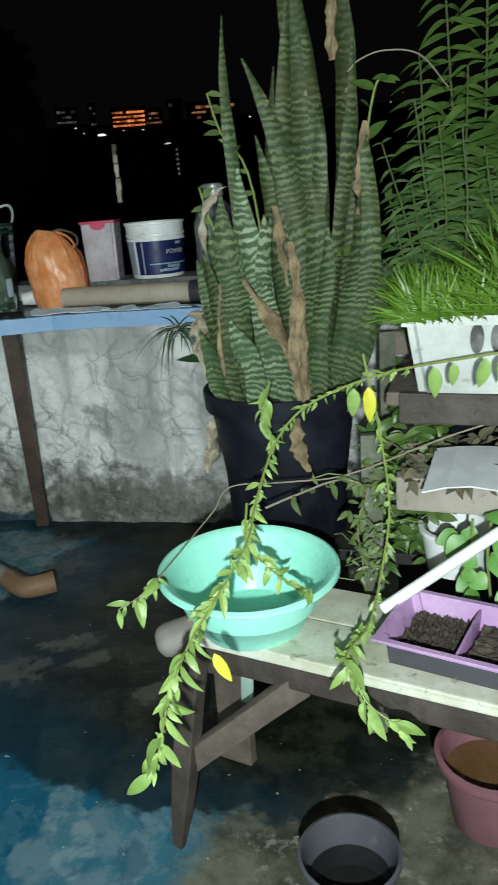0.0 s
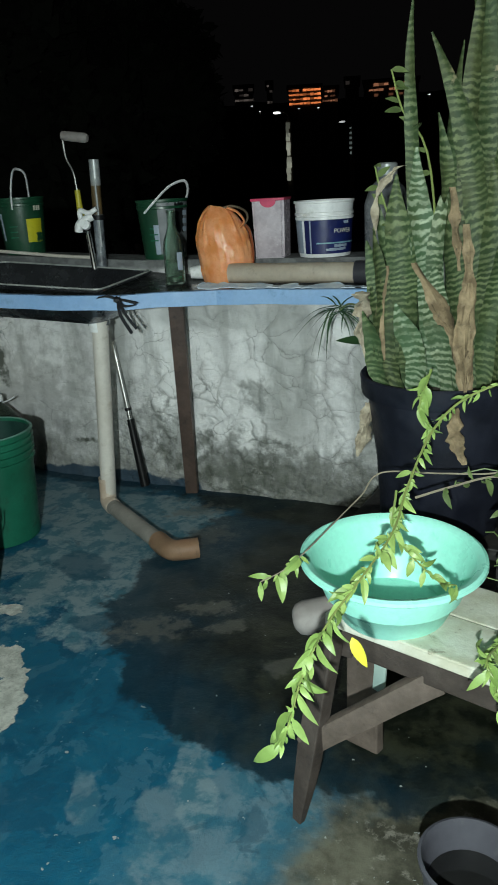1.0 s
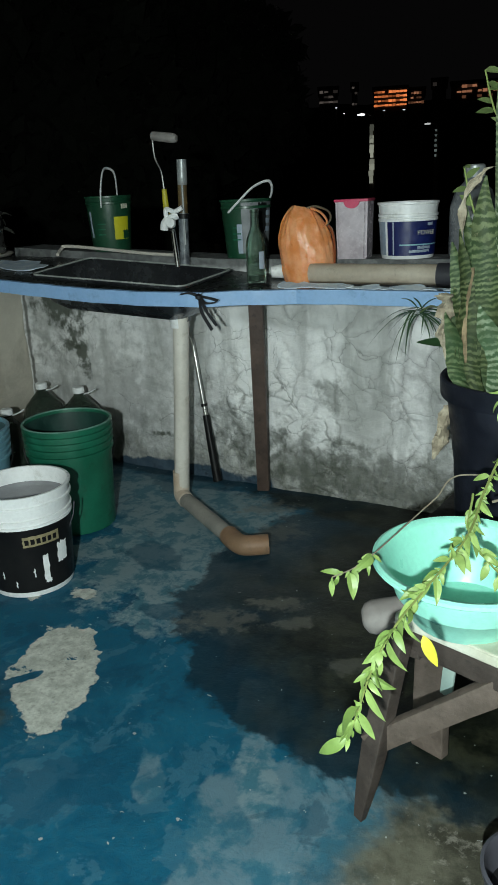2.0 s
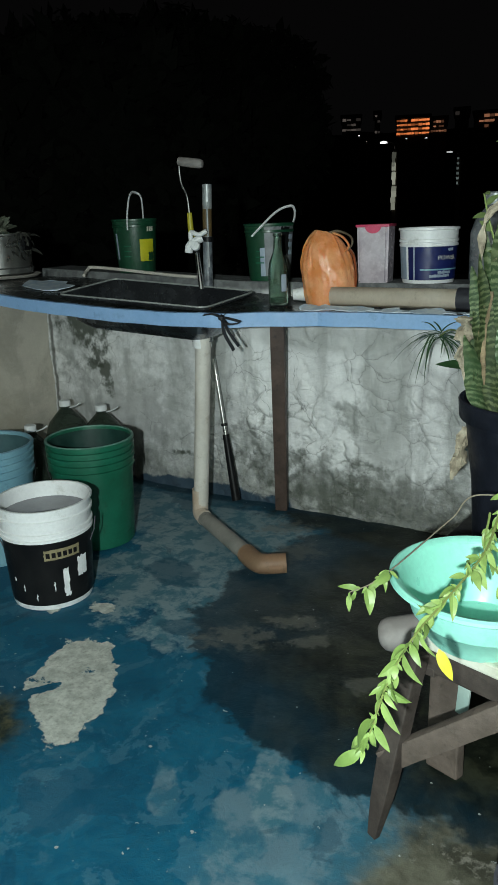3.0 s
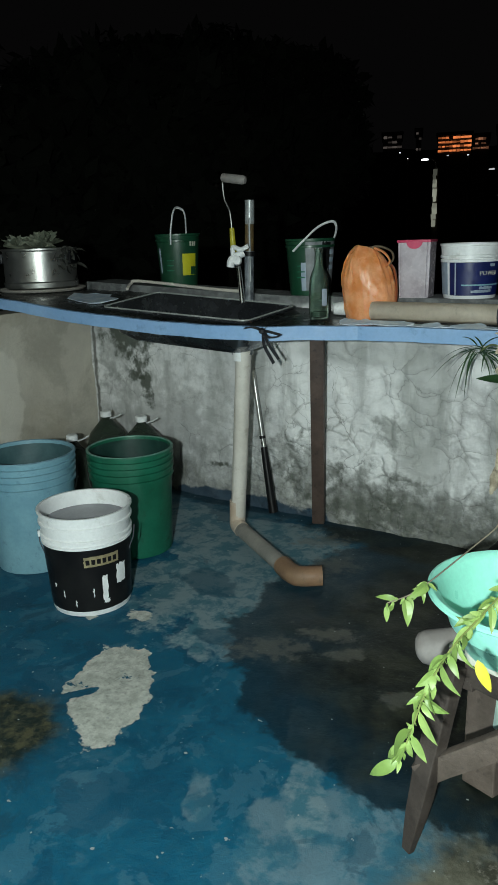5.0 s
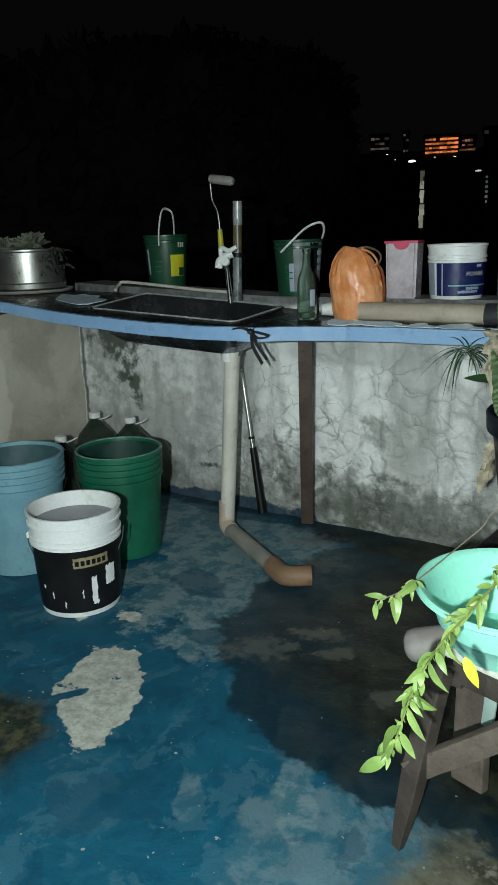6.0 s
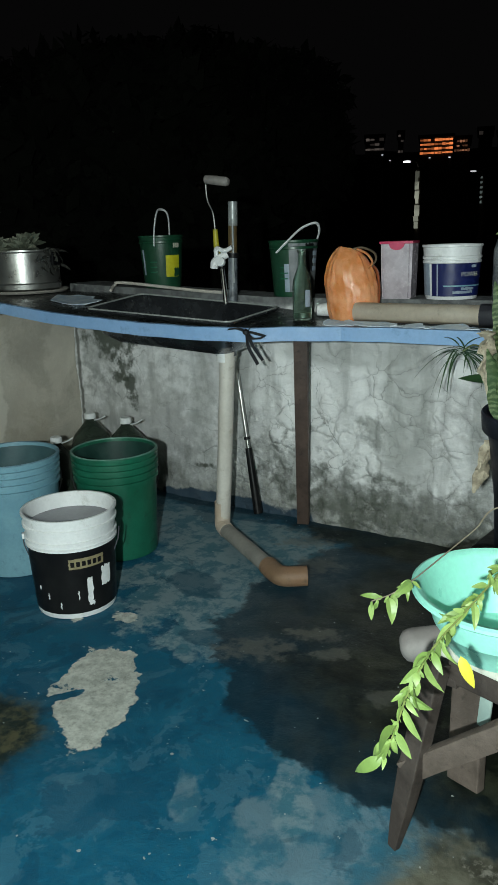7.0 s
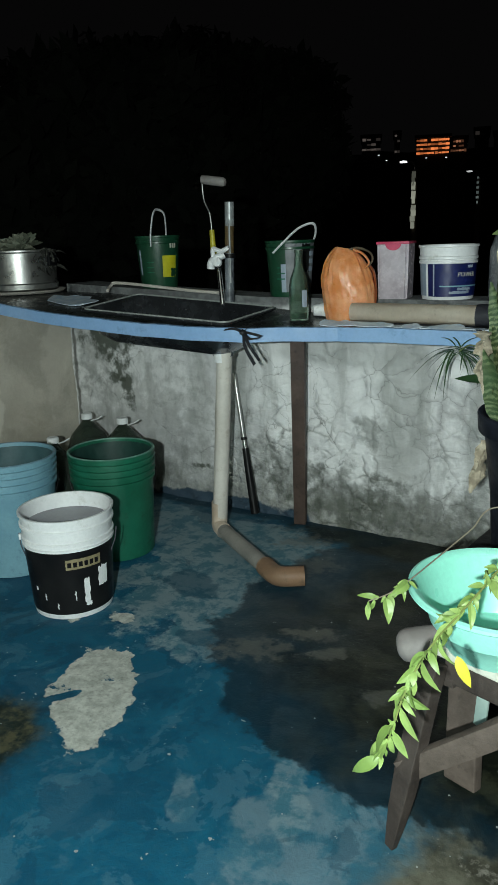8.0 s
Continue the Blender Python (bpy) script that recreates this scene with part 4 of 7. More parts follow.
def build_tall_pail(x, y, h, r0, r1, material, label, name, tint):
    thing = empty("pail", pose(x, y, 0), label=label, category="pail", group="large pails by the wall")
    shell = part("shell", lathe(pail_profile(r0, r1, h, [h - 0.105, h - 0.077, h - 0.052, h - 0.028], lip=0.0075), 56), material, thing)
    # thin inner skin, coloured dark as the shade inside the pail
    part("lining", lathe([(r0 - 0.005, 0.012), (r1 - 0.0055, h - 0.012), (r1 - 0.0045, h - 0.012), (r0 - 0.004, 0.0115)], 56), M_INSIDE_SHADE if material == M_PAIL_GREEN else M_INSIDE_SHADE_BLUE, shell, "inner lining coloured dark for the shade within")
    part("rim", lathe([(r1 - 0.004, h - 0.001), (r1 + 0.005, h - 0.004), (r1 + 0.006, h), (r1 + 0.003, h + 0.003), (r1 - 0.003, h + 0.002), (r1 - 0.004, h - 0.001)], 56), surface("worn_" + name, tint, tuple(0.6 * v for v in tint), 20, 0.5, bump=0.1), shell, "paler scuffed rim")
    f = facing(x, y)
    part("handle", tube(bail(r1 + 0.008, h - 0.09, 1.35, f - 1.5), 0.0022, n=8), M_BLACK, thing, "wire handle")
    return thing


build_white_pail()
build_tall_pail(-1.925, 1.88, 0.41, 0.143, 0.16, M_PAIL_GREEN, "dark green plastic pail with ribbed rim on floor", "green_rim", (0.16, 0.34, 0.27))
build_tall_pail(-2.175, 1.59, 0.43, 0.146, 0.172, M_PAIL_BLUE, "pale blue plastic pail with ribbed rim on floor", "blue_rim", (0.2, 0.36, 0.45))


def build_jug(x, y, h, r, turn):
    thing = empty("water_jug", pose(x, y, 0, 0, 0, turn), label="clear plastic water jug with white screw cap", category="jug", group="water jugs in the corner")
    s = h / 0.4
    part("body", lathe([(0, 0), (r * 0.9, 0), (r, 0.015), (r, 0.1 * s), (r * 0.97, 0.12 * s), (r, 0.14 * s), (r, 0.24 * s), (r * 0.8, 0.3 * s), (r * 0.35, 0.35 * s), (0.022, 0.365 * s), (0.022, 0.38 * s), (0, 0.38 * s)], 28), M_JUG, thing)
    cap = part("cap", lathe([(0, 0), (0.026, 0), (0.026, 0.022), (0.022, 0.026), (0, 0.026)], 20, pose(0, 0, 0.374 * s)), M_WHITE, thing, "white screw cap")
    part("grip", tube(smooth_path([(0.02, 0, 0.365 * s), (0.05, 0, 0.372 * s), (0.075, 0, 0.385 * s)], 4), 0.007, n=8, flat=0.5), M_WHITE, cap, "white carrying ring")
    return thing


build_jug(-2.46, 2.3, 0.41, 0.1, 20)
build_jug(-2.24, 2.3, 0.41, 0.105, 35)
build_jug(-2.44, 2.06, 0.35, 0.085, 60)


# ---- things on the counter and on the wall's top ----
M_CANGREY = surface("grey_print", (0.19, 0.2, 0.21), (0.13, 0.14, 0.15), 14, 0.5, bump=0.05, dirt=(0.04, 0.05, 0.05))


def build_paint_can(x, y, z, h, handle, mirror):
    thing = empty("paint_can", pose(x, y, z), label="small green paint can with white plastic handle", category="paint can", group="green paint cans")
    r0, r1 = 0.083, 0.1
    f = facing(x, y)
    part("shell", lathe(pail_profile(r0, r1, h, [h - 0.03], lip=0.003), 40), M_CAN_GREEN, thing)
    rr = lambda q: r0 + (r1 - r0) * q / h
    if mirror:
        part("label", curved_label(rr(0.02), rr(0.12), 0.02, 0.13, f - 0.42, f - 0.2, 0.0018), M_LABELGREY, thing, "narrow pale label")
        part("grey_panel", curved_label(rr(0.02), rr(h - 0.02), 0.02, h - 0.012, f - 0.2, f + 1.35, 0.0012), M_CANGREY, thing, "grey printed panel")
        part("stain", curved_label(rr(0.1), rr(h - 0.02), 0.1, h - 0.015, f + 0.5, f + 0.95, 0.0024, 0.012, 5), M_BLACK, thing, "black paint smear")
        for k in range(3):
            part("print_bar", curved_label(rr(0.1 + 0.03 * k), rr(0.12 + 0.03 * k), 0.1 + 0.03 * k, 0.118 + 0.03 * k, f + 0.9, f + 1.2, 0.0028), M_LABELGREY, thing)
    else:
        part("label", curved_label(rr(0.05), rr(0.14), 0.05, 0.145, f + 0.18, f + 0.95, 0.0018), M_YELLOW, thing, "bright yellow label panel")
        part("label_mark", curved_label(rr(0.05), rr(0.09), 0.052, 0.088, f + 0.62, f + 0.93, 0.0028, 0.008, 3), M_CAN_GREEN, thing)
        for k in range(3):
            part("print_bar", curved_label(rr(0.18), rr(0.2), 0.178, 0.202, f + 0.56 + 0.13 * k, f + 0.65 + 0.13 * k, 0.002, 0.003, k), M_PRINT, thing)
        part("side_label", curved_label(rr(0.06), rr(0.16), 0.06, 0.17, f - 1.1, f - 0.98, 0.0018), M_LABELGREY, thing)
    for k in range(4):
        part("print_line", curved_label(rr(0.1), rr(0.104), 0.07 + 0.022 * k, 0.075 + 0.022 * k, f - 0.62, f - 0.25, 0.0018), M_PAIL_GREEN, thing)
    part("handle", tube(smooth_path(handle, 6), 0.0055, n=8, flat=0.6), M_WHITE, thing, "white plastic bail handle")
    part("soil", lathe([(0, h - 0.03), (r1 - 0.008, h - 0.03), (r1 - 0.008, h - 0.035), (0, h - 0.035)], 24), M_SOIL, thing)
    return thing


def side_points(f, r, spec):
    """Points given as (turn from the camera, outward, height) round a can."""
    return [Vector(((r + o) * math.cos(f + a), (r + o) * math.sin(f + a), z)) for a, o, z in spec]


f1 = facing(-2.215, 2.6)
build_paint_can(-2.215, 2.6, wall_top(-2.2), 0.232, side_points(f1, 0.1, [(-0.3, 0.006, 0.185), (-0.28, 0.0, 0.25), (-0.2, -0.035, 0.325), (0.4, -0.085, 0.345), (2.3, -0.05, 0.325), (2.7, 0.0, 0.25), (2.75, 0.006, 0.19)]), False)
f2 = facing(-1.515, 2.59)
build_paint_can(-1.518, 2.59, wall_top(-1.5), 0.222, side_points(f2, 0.1, [(-0.7, 0.006, 0.175), (-0.3, 0.008, 0.21), (0.4, -0.02, 0.265), (1.2, -0.005, 0.285), (1.6, 0.006, 0.262), (2.0, 0.008, 0.22), (2.4, 0.006, 0.18)]), True)


def build_roller():
    thing = empty("paint_roller", label="upright paint roller with grey sleeve and yellow grip", category="paint roller")
    x, y, dz = -1.772, 2.44, -0.022
    part("grip", tube(smooth_path([(x - 0.01, y, 1.1 + dz), (x - 0.022, y, 1.16 + dz), (x - 0.026, y, 1.235 + dz)], 4), 0.015, 0.01, n=12), M_YGRIP, thing, "yellow plastic grip")
    part("wire", tube(smooth_path([(x - 0.026, y, 1.23 + dz), (x - 0.034, y, 1.3 + dz), (x - 0.058, y, 1.35 + dz), (x - 0.064, y, 1.41 + dz), (x - 0.058, y, 1.432 + dz), (x + 0.0, y, 1.43 + dz)], 6), 0.0035, n=8), M_ALU, thing, "bent steel wire")
    part("sleeve", lathe([(0, 0), (0.014, 0), (0.0165, 0.005), (0.0175, 0.05), (0.0175, 0.095), (0.013, 0.106), (0, 0.11)], 18, pose(x - 0.062, y - 0.005, 1.432 + dz, 0, 99, 8), 0.05, 1), M_CLOTH, thing, "grey fibre roller sleeve")
    part("pole", tube([(x + 0.035, y - 0.03, 0.915), (x, y, 1.12 + dz)], 0.011, n=12), M_CHROME, thing, "chrome tube")
    part("socket", tube([(x + 0.002, y - 0.003, 1.08 + dz), (x - 0.008, y, 1.13 + dz)], 0.019, n=12), M_BLACK, thing)
    return thing


M_YGRIP = surface("yellow_grip", (0.5, 0.44, 0.03), (0.4, 0.36, 0.03), 20, 0.5, bump=0.05)
build_roller()


def build_standpipe():
    thing = empty("standpipe", label="upright water pipe with white plastic tap", category="water pipe")
    x, y = -1.72, 2.45
    z0 = counter_z(x, y)
    part("riser", tube([(x - 0.01, y, z0), (x - 0.003, y, 1.12)], 0.0195, n=18), M_RISER, thing, "dirty streaked grey pipe")
    part("riser_rust", tube([(x - 0.003, y, 1.115), (x + 0.003, y, 1.25)], 0.0185, n=18), M_RUSTPIPE, thing, "rust-stained brown stretch")
    part("riser_top", tube([(x + 0.003, y, 1.225), (x + 0.006, y, 1.318)], 0.0192, n=18), M_GALV, thing, "galvanised pipe end")
    part("riser_seam", tube([(x + 0.009, y - 0.015, 1.0), (x + 0.012, y - 0.016, 1.25)], 0.004, n=8), M_GALV, thing, "pale edge of the pipe")
    tap = part("tap_body", tube(smooth_path([(x - 0.01, y - 0.03, 1.115), (x - 0.035, y - 0.05, 1.1), (x - 0.055, y - 0.055, 1.085), (x - 0.06, y - 0.055, 1.06)], 5), 0.016, n=14), M_WHITE, thing, "white plastic tap")
    part("tap_lever", tube(smooth_path([(x - 0.045, y - 0.055, 1.1), (x - 0.044, y - 0.055, 1.138), (x - 0.01, y - 0.05, 1.128), (x + 0.022, y - 0.04, 1.142)], 5), 0.0095, n=10), M_WHITE, tap, "white tap lever")
    part("tap_knob", lathe([(0, -0.014), (0.017, -0.012), (0.02, 0), (0.017, 0.012), (0, 0.014)], 16, pose(x - 0.022, y - 0.06, 1.085, 80, 0, 20)), M_WHITE, tap)
    part("tie", tube([(x - 0.002, y, 1.1), (x - 0.001, y, 1.118)], 0.0255, n=18), M_BLACK, thing)
    return thing


M_GALV = surface("galvanised_pipe", (0.42, 0.44, 0.44), (0.28, 0.3, 0.3), 18, 0.45, metal=0.3, bump=0.1)
M_RISER = surface("streaked_pipe", (0.06, 0.065, 0.075), (0.18, 0.2, 0.22), 24, 0.35, bump=0.2, dirt=(0.36, 0.38, 0.4))
M_RUSTPIPE = surface("rusty_pipe", (0.14, 0.09, 0.03), (0.09, 0.06, 0.03), 22, 0.55, bump=0.3, dirt=(0.24, 0.19, 0.08))
build_standpipe()


def build_bottle():
    x, y = -1.315, 2.29
    thing = empty("glass_bottle", pose(x, y, counter_z(x, y)), label="pale green glass bottle with worn label", category="bottle")
    part("glass", lathe([(0, 0), (0.033, 0), (0.036, 0.006), (0.036, 0.12), (0.032, 0.15), (0.016, 0.19), (0.0135, 0.24), (0.0165, 0.243), (0.0165, 0.252), (0.011, 0.252), (0.011, 0.2), (0.028, 0.15), (0.032, 0.12), (0.032, 0.008), (0, 0.006)], 28), M_GLASS, thing)
    f = facing(x, y)
    part("label", curved_label(0.036, 0.036, 0.05, 0.11, f + 0.3, f + 0.9, 0.001), M_LABELGREY, thing, "worn pale label")
    part("dregs", lathe([(0, 0.008), (0.031, 0.009), (0.031, 0.028), (0, 0.028)], 24), M_CAN_GREEN, thing, "dark green dregs")
    return thing


build_bottle()
cup = empty("plastic_cup", pose(-1.275, 2.37, counter_z(-1.275, 2.37) + 0.028, 0, 88, 30), label="small white plastic cup lying on the counter", category="cup")
part("cup_body", lathe([(0, 0), (0.02, 0), (0.027, 0.05), (0.029, 0.052), (0.026, 0.05), (0.018, 0.004), (0, 0.004)], 24, pose(0, 0, -0.02)), M_WHITE, cup)


M_OLIVE = surface("olive_plastic", (0.1, 0.085, 0.055), (0.16, 0.13, 0.09), 20, 0.45, bump=0.2)
M_RUST = surface("dark_orange_plastic", (0.3, 0.08, 0.03), (0.22, 0.06, 0.02), 20, 0.4, bump=0.3)


def build_bag():
    x, y = -1.15, 2.38
    z0 = counter_z(x, y)
    thing = empty("plastic_bag", pose(x, y, z0, 0, 0, 12), label="knotted orange plastic carrier bag filled with rubbish", category="bag")
    bm = bmesh.new()
    n, m = 72, 40
    rings = []
    for j in range(m + 1):
        t = j / m
        r = 0.094 * (0.93 + 0.07 * min(1, t / 0.15)) * max(0.12, 1 - max(0, (t - 0.3) / 0.7) ** 3.4 * 0.66)
        ring = []
        for k in range(n):
            a = 2 * math.pi * k / n
            crease = (0.12 * abs(noise.noise((5 * math.cos(a), 5 * math.sin(a), t * 1.3))) + 0.03 * abs(math.sin(a * 9 + 6 * noise.noise((math.cos(a), math.sin(a), t * 2))))) * (0.4 + 0.9 * t)
            rr = r * (1 + crease + 0.07 * noise.noise((1.6 * math.cos(a), 1.6 * math.sin(a), t * 2.2 + 4)) + 0.05 * abs(noise.noise((5 * math.cos(a), 5 * math.sin(a), t * 5))))
            ring.append(bm.verts.new((rr * math.cos(a) - 0.022 * t, 0.75 * rr * math.sin(a), 0.256 * t + 0.006 * t * math.cos(a + 2.6) * (1 + noise.noise((3 * a, t, 2))))))
        rings.append(ring)
    for a, b in zip(rings, rings[1:]):
        for k in range(n):
            bm.faces.new((a[k], a[(k + 1) % n], b[(k + 1) % n], b[k]))
    bm.faces.new(rings[0])
    bm.faces.new(rings[-1])
    part("sack", bm, M_ORANGE, thing)
    for pts, w, mat, label in (([(0.0, -0.01, 0.25), (0.035, -0.02, 0.256), (0.075, -0.02, 0.24), (0.083, -0.015, 0.215), (0.07, -0.02, 0.19)], 0.013, M_OLIVE, "dark twisted handle"),
                          ([(0.02, -0.02, 0.25), (0.055, -0.035, 0.235), (0.075, -0.035, 0.205), (0.06, -0.04, 0.185)], 0.013, M_ORANGE, ""),
                          ([(0.06, 0.0, 0.2), (0.085, 0.0, 0.17), (0.095, 0.0, 0.1), (0.09, 0.0, 0.04)], 0.016, M_RUST, "dark orange fold hanging down")):
        part("bag_handle", tube(smooth_path(pts, 5), w, w * 0.5, n=10, flat=0.4), mat, thing, label)
    return thing


build_bag()


def build_container():
    x, y = -1.045, 2.555
    thing = empty("food_container", pose(x, y, wall_top(x), 0, 0, 8), label="tall frosted plastic container with pink lid", category="container")
    w = 0.118
    bm = bmesh.new()
    rings = []
    for z, s in ((0, w * 0.9), (0.005, w * 0.93), (0.2, w), (0.2, w - 0.006), (0.008, w * 0.93 - 0.006)):
        rings.append([bm.verts.new((sx * s / 2, sy * s / 2, z)) for sx, sy in ((-1, -1), (1, -1), (1, 1), (-1, 1))])
    for a, b in zip(rings, rings[1:]):
        for k in range(4):
            bm.faces.new((a[k], a[(k + 1) % 4], b[(k + 1) % 4], b[k]))
    bm.faces.new(rings[0])
    bm.faces.new(rings[-1])
    bmesh.ops.bevel(bm, geom=[e for e in bm.edges if abs((e.verts[0].co - e.verts[1].co).z) > 0.1], offset=0.01, segments=3, affect="EDGES")
    part("box_body", bm, M_FROST, thing)
    part("lid", box(w + 0.006, w + 0.006, 0.01, pose(0, 0, 0.203), 0.003), M_PINKLID, thing, "pink plastic lid")
    bm = bmesh.new()
    ring = [bm.verts.new((0.004 + 0.029 * math.cos(math.pi * k / 14), -w / 2 - 0.004, 0.2 - 0.024 * math.sin(math.pi * k / 14))) for k in range(15)]
    bm.faces.new(ring)
    for v in bmesh.ops.extrude_face_region(bm, geom=bm.faces[:])["geom"]:
        if isinstance(v, bmesh.types.BMVert):
            v.co.y -= 0.004
    part("lid_tab", bm, M_PINKLID, thing, "pink locking tab", smooth=False)
    return thing


build_container()


def build_blue_pail():
    x, y = -0.855, 2.585
    thing = empty("small_pail", pose(x, y, wall_top(x)), label="small white pail with navy blue label", category="pail")
    h, r0, r1 = 0.192, 0.092, 0.104
    f = facing(x, y)
    rr = lambda q: r0 + (r1 - r0) * q / h
    part("shell", lathe(pail_profile(r0, r1, h, [h - 0.06, h - 0.045], lip=0.004), 44), M_WHITE, thing)
    part("label", curved_label(rr(0.015), rr(0.125), 0.012, 0.128, f - 0.78, f + 1.8, 0.0016), M_NAVY, thing, "navy blue printed label")
    part("stripe", curved_label(rr(0.045), rr(0.05), 0.046, 0.051, f - 0.3, f + 1.5, 0.0028), M_PAIL_BLUE, thing)
    part("stripe", curved_label(rr(0.02), rr(0.12), 0.014, 0.126, f - 0.55, f - 0.5, 0.0028), M_LABELGREY, thing)
    part("side_patch", curved_label(rr(0.02), rr(0.13), 0.014, 0.13, f - 1.5, f - 0.9, 0.0016), M_LABELGREY, thing)
    lettering("POWER", 0.022, M_PRINT, thing, rr(0.09), 0.082, f + 0.72)
    for k, (z0, a0, a1) in enumerate(((0.112, 0.72, 0.95), (0.022, 0.05, 0.85), (0.034, 0.35, 0.9))):
        part("print_bar", curved_label(rr(z0), rr(z0 + 0.01), z0, z0 + 0.009, f + a0, f + a1, 0.0028, 0.003, k), M_LABELGREY, thing)
    return thing


build_blue_pail()

roll = empty("plastic_pipe", label="short length of grey plastic pipe lying on the counter", category="pipe")
bm = tube([(-1.115, 2.325, 0.908), (-0.66, 2.33, 0.907)], 0.034, n=28, cap=False)
bmesh.ops.solidify(bm, geom=bm.faces[:], thickness=0.004)
part("pipe_body", bm, M_PVC_ROLL, roll)
bm = tube([(-0.668, 2.33, 0.907), (-0.615, 2.331, 0.907)], 0.0385, n=28, cap=False)
bmesh.ops.solidify(bm, geom=bm.faces[:], thickness=0.004)
part("pipe_socket", bm, M_GREYPLASTIC, roll, "dark grey pipe socket")


def build_tall_jug():
    x, y = -0.625, 2.57
    thing = empty("large_bottle", pose(x, y, wall_top(x)), label="large grey plastic bottle standing on the wall", category="bottle")
    part("body", lathe([(0, 0), (0.07, 0), (0.076, 0.01), (0.076, 0.17), (0.06, 0.22), (0.032, 0.25), (0.03, 0.275), (0, 0.275)], 28), M_GREYJUG, thing)
    part("cap", lathe([(0, 0), (0.035, 0), (0.035, 0.035), (0.03, 0.04), (0, 0.04)], 20, pose(0, 0, 0.262)), M_GALV, thing, "grey cap")
    return thing


build_tall_jug()


M_WITHERED = leaf_material("withered_leaf", (0.012, 0.013, 0.01), (0.05, 0.05, 0.04), 0.8)


def build_pan():
    x, y = -2.84, 2.33
    z0 = counter_z(x, y) + 0.012
    thing = empty("pan_planter", pose(x, y, z0), label="old aluminium cooking pot planted with grey succulents", category="planter")
    part("pan", lathe([(0, 0), (0.155, 0), (0.172, 0.008), (0.174, 0.03), (0.168, 0.036), (0.168, 0.17), (0.175, 0.176), (0.175, 0.183), (0.166, 0.184), (0.162, 0.17), (0.162, 0.02), (0, 0.02)], 56), M_ALU, thing)
    part("soil", lathe([(0, 0.168), (0.163, 0.16), (0.163, 0.15), (0, 0.15)], 32), M_SOIL, thing)
    f = facing(x, y)
    part("bracket", box(0.06, 0.02, 0.06, Matrix.Rotation(f + 0.95, 4, "Z") @ pose(0.178, 0, 0.14, 0, 0, 90), 0.008), M_BLACK, thing, "black handle bracket")
    part("bracket", box(0.06, 0.02, 0.05, Matrix.Rotation(f - 1.8, 4, "Z") @ pose(0.178, 0, 0.14, 0, 0, 90), 0.008), M_BLACK, thing, "black handle bracket")
    rnd = random.Random(4)
    for k in range(11):
        a, r = rnd.uniform(0, 6.3), 0.135 * math.sqrt(rnd.random())
        if k < 3:
            a, r = f + (-0.9, -0.2, 0.5)[k], 0.07
        bm = bmesh.new()
        cx, cy, s = r * math.cos(a), r * math.sin(a), rnd.uniform(0.06, 0.085)
        for ring_n, tilt, q in ((7, 25, 1.0), (6, 50, 0.8), (4, 72, 0.6)):
            for j in range(ring_n):
                add_leaf(bm, pose(cx, cy, 0.17 + 0.012 * (k % 3), rnd.uniform(-25, 25), rnd.uniform(-25, 25), 360 * j / ring_n + tilt) @ pose(0, 0, 0.004, 0.7 * tilt + 4), s * q, s * 0.72 * q, 0.5, -0.2, 5, 0.003)
        part("succulent", bm, M_SUCC, thing)
    bm = bmesh.new()
    for k in range(70):
        a = f + rnd.uniform(0.45, 1.5)
        r = rnd.uniform(0.1, 0.185)
        add_leaf(bm, frame_at((r * math.cos(a), r * math.sin(a), rnd.uniform(0.1, 0.19)), (rnd.uniform(-1, 1), rnd.uniform(-1, 1), rnd.uniform(-1, 0.3)), (0, -0.5, 0.8)), rnd.uniform(0.03, 0.06), rnd.uniform(0.02, 0.035), 0.5, 0.6, 5)
    part("withered_clump", bm, M_WITHERED, thing, "dark withered leaves over the rim")["kind"] = "stuff"
    plate = empty("tray", pose(x, y, z0 - 0.012), label="shallow dirty white tray under the cooking pot", category="tray")
    part("tray_body", lathe([(0, 0), (0.19, 0), (0.205, 0.012), (0.2, 0.014), (0.188, 0.006), (0, 0.006)], 48), M_PVC, plate)
    return thing


build_pan()


# ---- bench and what stands on it ----
U = Vector((0.96, -0.28, 0)).normalized()
V = Vector((0.28, 0.96, 0)).normalized()
BENCH_Z = 0.41


def bench_at(a, b, z):
    """a metres along the bench from its left end, b behind its front edge."""
    return Vector((-0.385, 1.1, 0)) + U * a + V * b + Vector((0, 0, z))


BENCH_TURN = math.degrees(math.atan2(U.y, U.x))


def board(name, a0, a1, b0, b1, z0, z1, material, parent, label=""):
    c = bench_at((a0 + a1) / 2, (b0 + b1) / 2, (z0 + z1) / 2)
    return part(name, box(a1 - a0, b1 - b0, z1 - z0, Matrix.Translation(c) @ pose(0, 0, 0, 0, 0, BENCH_TURN), 0.004, 0.002), material, parent, label, smooth=False)


def beam(p, q, w, d, roll=0.0, taper=1.0):
    """A squared timber from p to q."""
    p, q = Vector(p), Vector(q)
    m = frame_at((p + q) / 2, q - p)
    bm = box(w, (q - p).length, d, Matrix(), 0.003, 0.002)
    bmesh.ops.subdivide_edges(bm, edges=[e for e in bm.edges if e.calc_length() > 0.1], cuts=9)
    half = (q - p).length / 2
    for v in bm.verts:
        k = 1 + 0.12 * noise.noise((v.co.y * 14, p.x * 9, v.co.x * 20))
        if taper < 1:
            k *= 1 - (1 - taper) * max(0, v.co.y / half) ** 2
        v.co.x *= k
        v.co.z *= k
    bm.transform(m @ pose(0, 0, 0, 0, roll, 0))
    return bm


